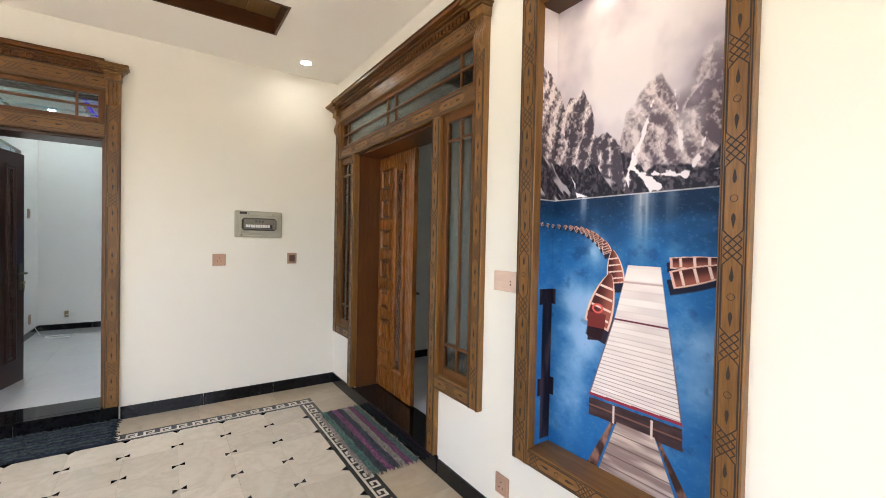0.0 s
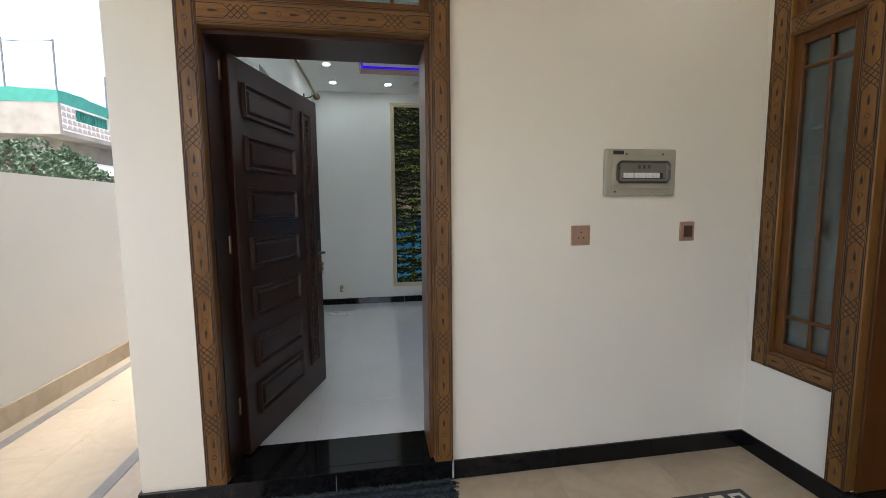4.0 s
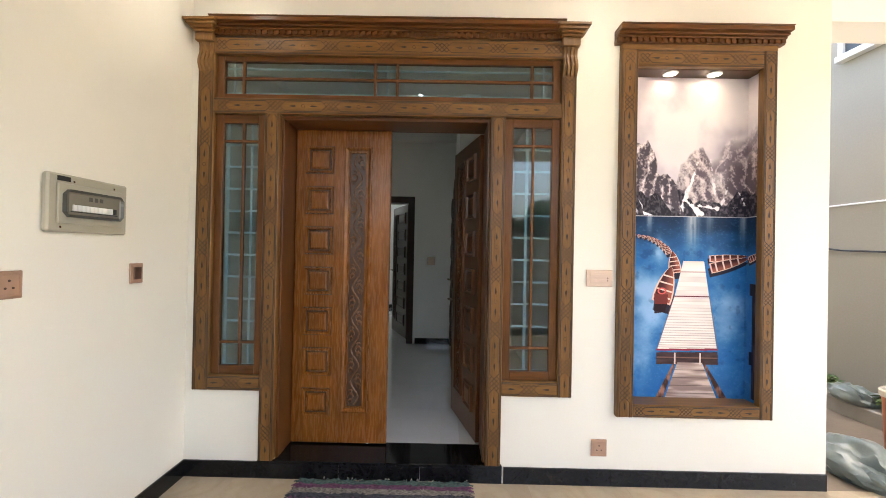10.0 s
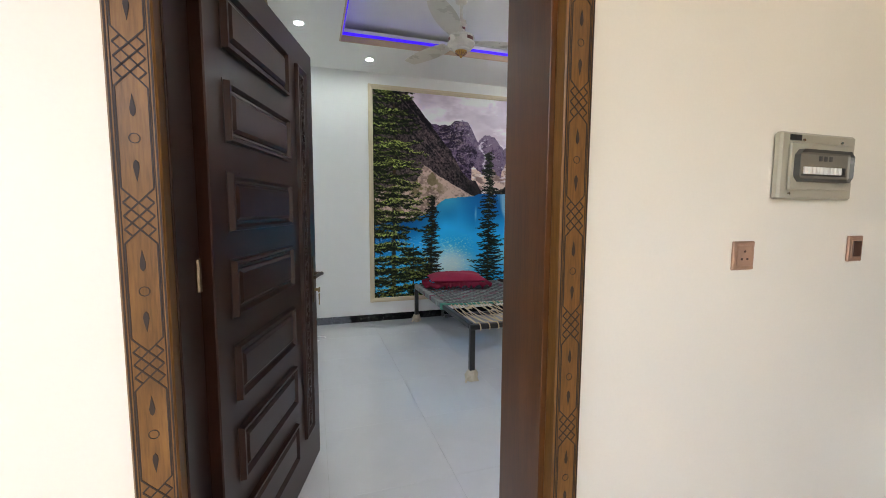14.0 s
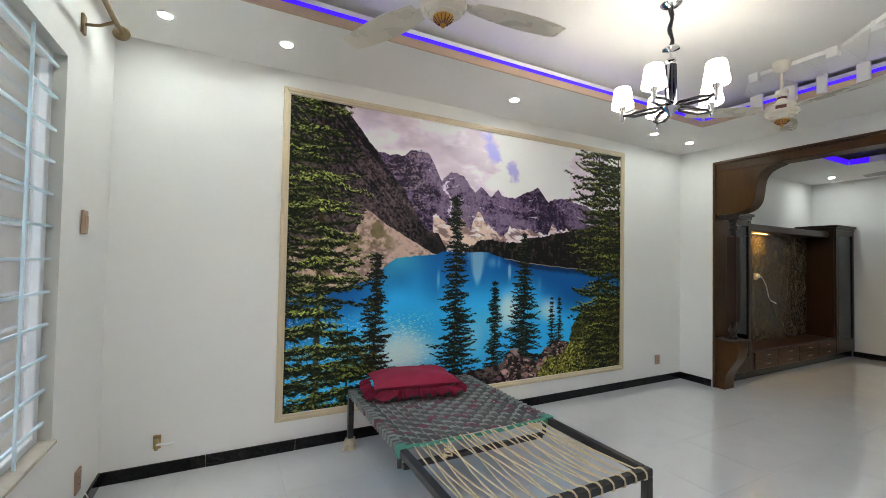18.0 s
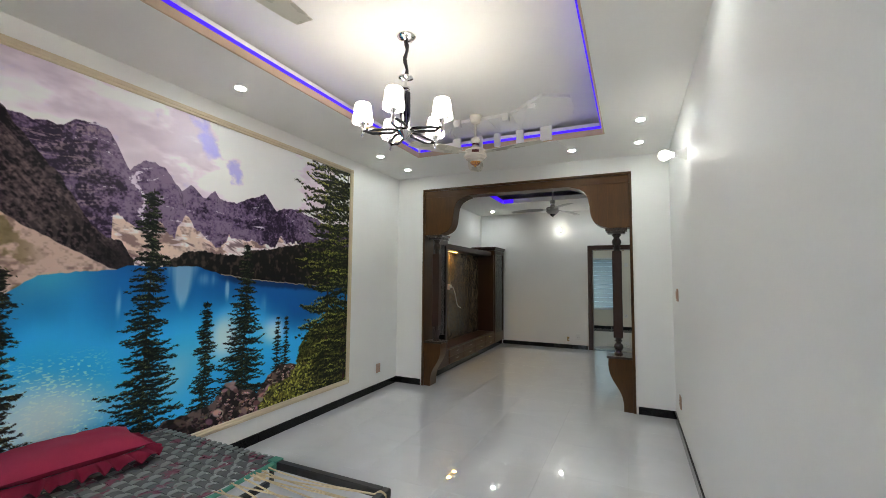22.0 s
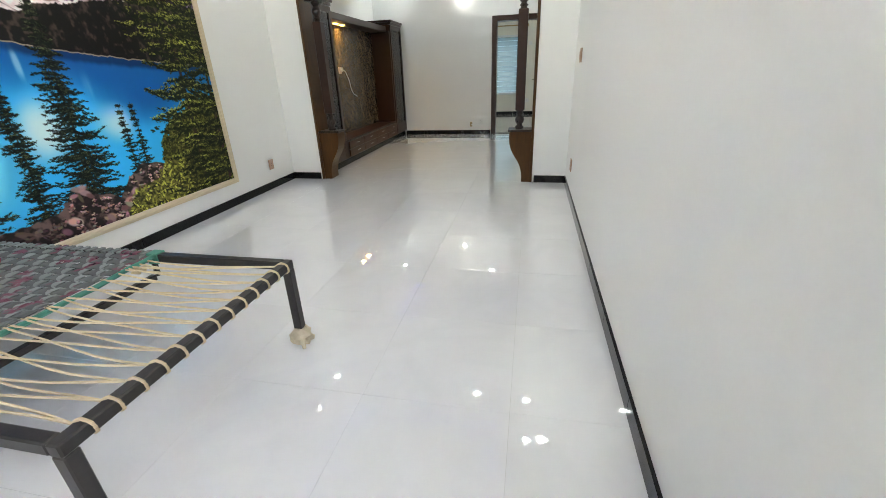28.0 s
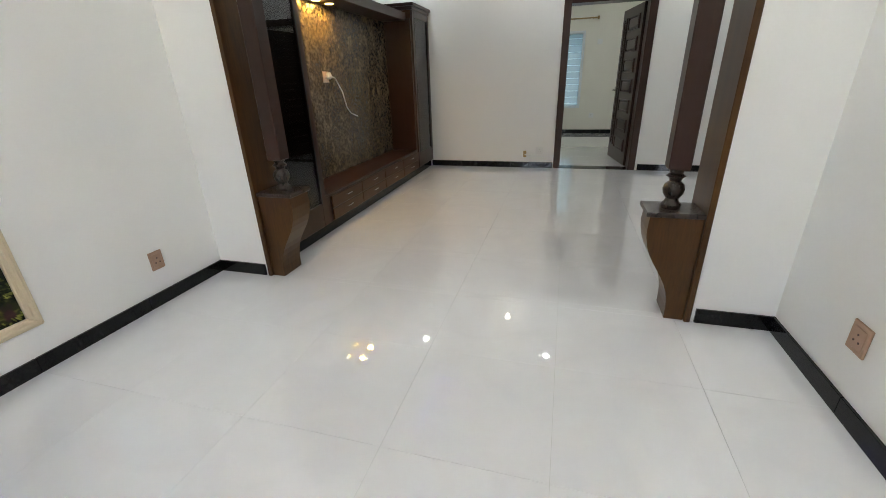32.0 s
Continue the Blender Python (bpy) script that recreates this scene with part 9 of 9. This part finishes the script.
for k in range(9):
    a = 0.7 * k
    tube(bm, [(0.02, 0.03, 1.7 + 0.08 * k), (0.5 * math.cos(a), 0.5 * math.sin(a), 2.4 + 0.05 * k), (0.95 * math.cos(a), 0.95 * math.sin(a), 2.55)], 0.026, 5, [1, 0.7, 0.35])
part("trunk", bm, BARK, tree, smooth=True)
bm = bmesh.new()
rnd = random.Random(31)
for k in range(260):
    a, rr = rnd.uniform(0, 2 * math.pi), rnd.random() ** 0.45
    top = Vector((1.25 * rr * math.cos(a), 1.05 * rr * math.sin(a), 1.98 + 1.02 * math.sqrt(max(0.0, 1 - 0.92 * rr * rr)) * rnd.uniform(0.55, 1.0)))
    away = Vector((math.cos(a), math.sin(a), 0)) * rnd.uniform(0.10, 0.28)
    drop = rnd.uniform(0.25, 0.5)
    for j in range(46):
        t = j / 45
        c = top + away * t + Vector((0, 0, 0.10 * t - drop * t * t)) + Vector((rnd.gauss(0, 0.022), rnd.gauss(0, 0.022), rnd.gauss(0, 0.018)))
        b, L = rnd.uniform(0, 2 * math.pi), rnd.uniform(0.07, 0.125)
        ax = Vector((math.cos(b), math.sin(b), -rnd.uniform(0.2, 1.3))).normalized() * L
        sd = ax.cross(Vector((rnd.uniform(-1, 1), rnd.uniform(-1, 1), 0.6))).normalized() * L * 0.2
        bm.faces.new([bm.verts.new(c + p) for p in (-ax * 0.5, sd, ax * 0.5, -sd)])
part("crown", bm, FOLIAGE, tree)

copy_thing(tree, pose(-7.6, -4.6, -0.05))
copy_thing(tree, pose(-8.6, -2.4, -0.05, rz=1.9))

# ---- floor inlays and tiles ----
key = thing("floor_border", (0, 0, 0), "inlaid Greek key border of dark and pale stone", "floor border", kind="structure")
bm = bmesh.new()
box(bm, -4.3, -0.335, -0.465, -0.335, -0.005, 0.0012)
box(bm, -0.465, -0.335, -8.9, -0.465, -0.005, 0.0012)
part("dark_band", bm, TILE_DARK, key)
bm = bmesh.new()


def key_run(bm, along, a0, a1):
    """A row of hooked meanders."""
    def b(u0, u1, w0, w1):
        if along == "x":
            box(bm, u0, u1, -0.465 + w0, -0.465 + w1, -0.004, 0.0024)
        else:
            box(bm, -0.465 + w0, -0.465 + w1, u0, u1, -0.004, 0.0024)
    p, t = 0.105, 0.0155
    n = int((a1 - a0) / p)
    for k in range(n):
        u = a0 + p * k
        b(u + 0.006, u + 0.006 + t, 0.026, 0.104)
        b(u + 0.006 + t, u + 0.076, 0.104 - t, 0.104)
        b(u + 0.076 - t, u + 0.076, 0.052, 0.104 - t)
        b(u + 0.034, u + 0.076 - t, 0.052, 0.052 + t)
        b(u + 0.006 + t, u + p + 0.006, 0.026, 0.026 + t)


key_run(bm, "x", -4.22, -0.335)
key_run(bm, "y", -5.4, -0.455)
part("pale_key", bm, TILE_PALE, key, "pale stone Greek key pattern")
bm = bmesh.new()


def bow(bm, x, y, half=False, way=0):
    """Two dark triangles tip to tip where four tiles meet."""
    s = 0.036
    for d in ((-1, 1) if not half else (1,)):
        if half:
            pts = {0: [(0, 0), (-0.03, -0.0), (0.0, -0.045), (0.03, 0)], 1: [(0, 0), (0, 0.03), (-0.045, 0.0), (0, -0.03)]}[way]
        else:
            pts = [(0, 0), (d * s, d * s * 0.25 + 0.02), (d * s, d * s * 0.25 - 0.024)]
        vs = [bm.verts.new((x + p[0], y + p[1], 0.0016)) for p in pts]
        bm.faces.new(vs)


NX, NY = 12, 15
for i in range(NX):
    for j in range(NY):
        bow(bm, -0.77 - 0.305 * i, -0.77 - 0.305 * j + 0.04)
for i in range(NX):
    bow(bm, -0.77 - 0.305 * i, -0.466, True, 0)
for j in range(NY):
    bow(bm, -0.466, -0.73 - 0.305 * j, True, 1)
bmesh.ops.solidify(bm, geom=bm.faces[:], thickness=0.004)
part("bow_inlay", bm, TILE_DARK, key, "small dark bow-tie inlays")


def tile_field(parent, name, mat, x0, x1, y0, y1, px, py, step, top, thick=0.0055, gap=0.0011):
    """Separate tiles over a rectangle, cut at its edges, on a grid through (px, py)."""
    i0, i1 = math.floor((x0 - px) / step), math.ceil((x1 - px) / step)
    j0, j1 = math.floor((y0 - py) / step), math.ceil((y1 - py) / step)
    full = None
    for i in range(i0, i1):
        for j in range(j0, j1):
            a0, a1 = max(x0, px + i * step), min(x1, px + (i + 1) * step)
            b0, b1 = max(y0, py + j * step), min(y1, py + (j + 1) * step)
            if a1 - a0 < 0.01 or b1 - b0 < 0.01:
                continue
            cx, cy = (a0 + a1) / 2, (b0 + b1) / 2
            whole = a1 - a0 > step - 0.001 and b1 - b0 > step - 0.001
            if whole and full is not None:
                twin(full, at=(cx, cy, top))
                continue
            bm = bmesh.new()
            frustum(bm, a0 - cx + gap / 2, a1 - cx - gap / 2, b0 - cy + gap / 2, b1 - cy - gap / 2, -thick, 0.0, 0.0, 0.0)
            o = part(name, bm, mat, parent, at=(cx, cy, top))
            if whole:
                full = o


tile_field(floor_room, "floor_tile", TILE_IN, -2.95, XA, YS, YN, -0.685, 0.748, 0.61, ZF)
tile_field(floor_lounge, "floor_tile", TILE_IN, XA, 3.5, YS, 3.88, -0.685, 0.748, 0.61, ZF)
tile_field(floor_lounge, "floor_tile", TILE_IN, 3.5, XF, -1.75, 3.88, -0.685, 0.748, 0.61, ZF)
tile_field(floor_hall, "floor_tile", TILE_IN, 0.26, 3.5, -1.75, 0.0, 0.26, -0.4, 0.61, ZF)
tile_field(floor_back, "floor_tile", TILE_IN, XF, 10.9, -0.6, 3.1, -0.685, 0.748, 0.61, ZF)
tile_field(floor_porch, "floor_tile", TILE_PORCH, -3.51, -0.465, -4.4, -0.465, -0.465, -0.465, 0.305, 0.0)
tile_field(floor_porch, "floor_tile", TILE_PORCH, -4.62, -3.51, -9.0, -0.465, -3.515, -0.465, 1.22, 0.0)
tile_field(floor_porch, "floor_tile", TILE_PORCH, -3.51, -0.465, -9.0, -4.4, -0.465, -4.43, 1.525, 0.0)
tile_field(floor_porch, "border_tile", TILE_BORDER, -4.62, 0.0, -0.335, 0.0, 0.0, 0.0, 0.61, 0.0)
tile_field(floor_porch, "border_tile", TILE_BORDER, -0.335, 0.0, -9.0, -0.335, 0.0, -0.335, 0.61, 0.0)
tile_field(floor_porch, "strip_tile", TILE_STRIP, -4.62, -3.262, 0.0, 6.8, -4.62, 0.0, 0.61, 0.0)
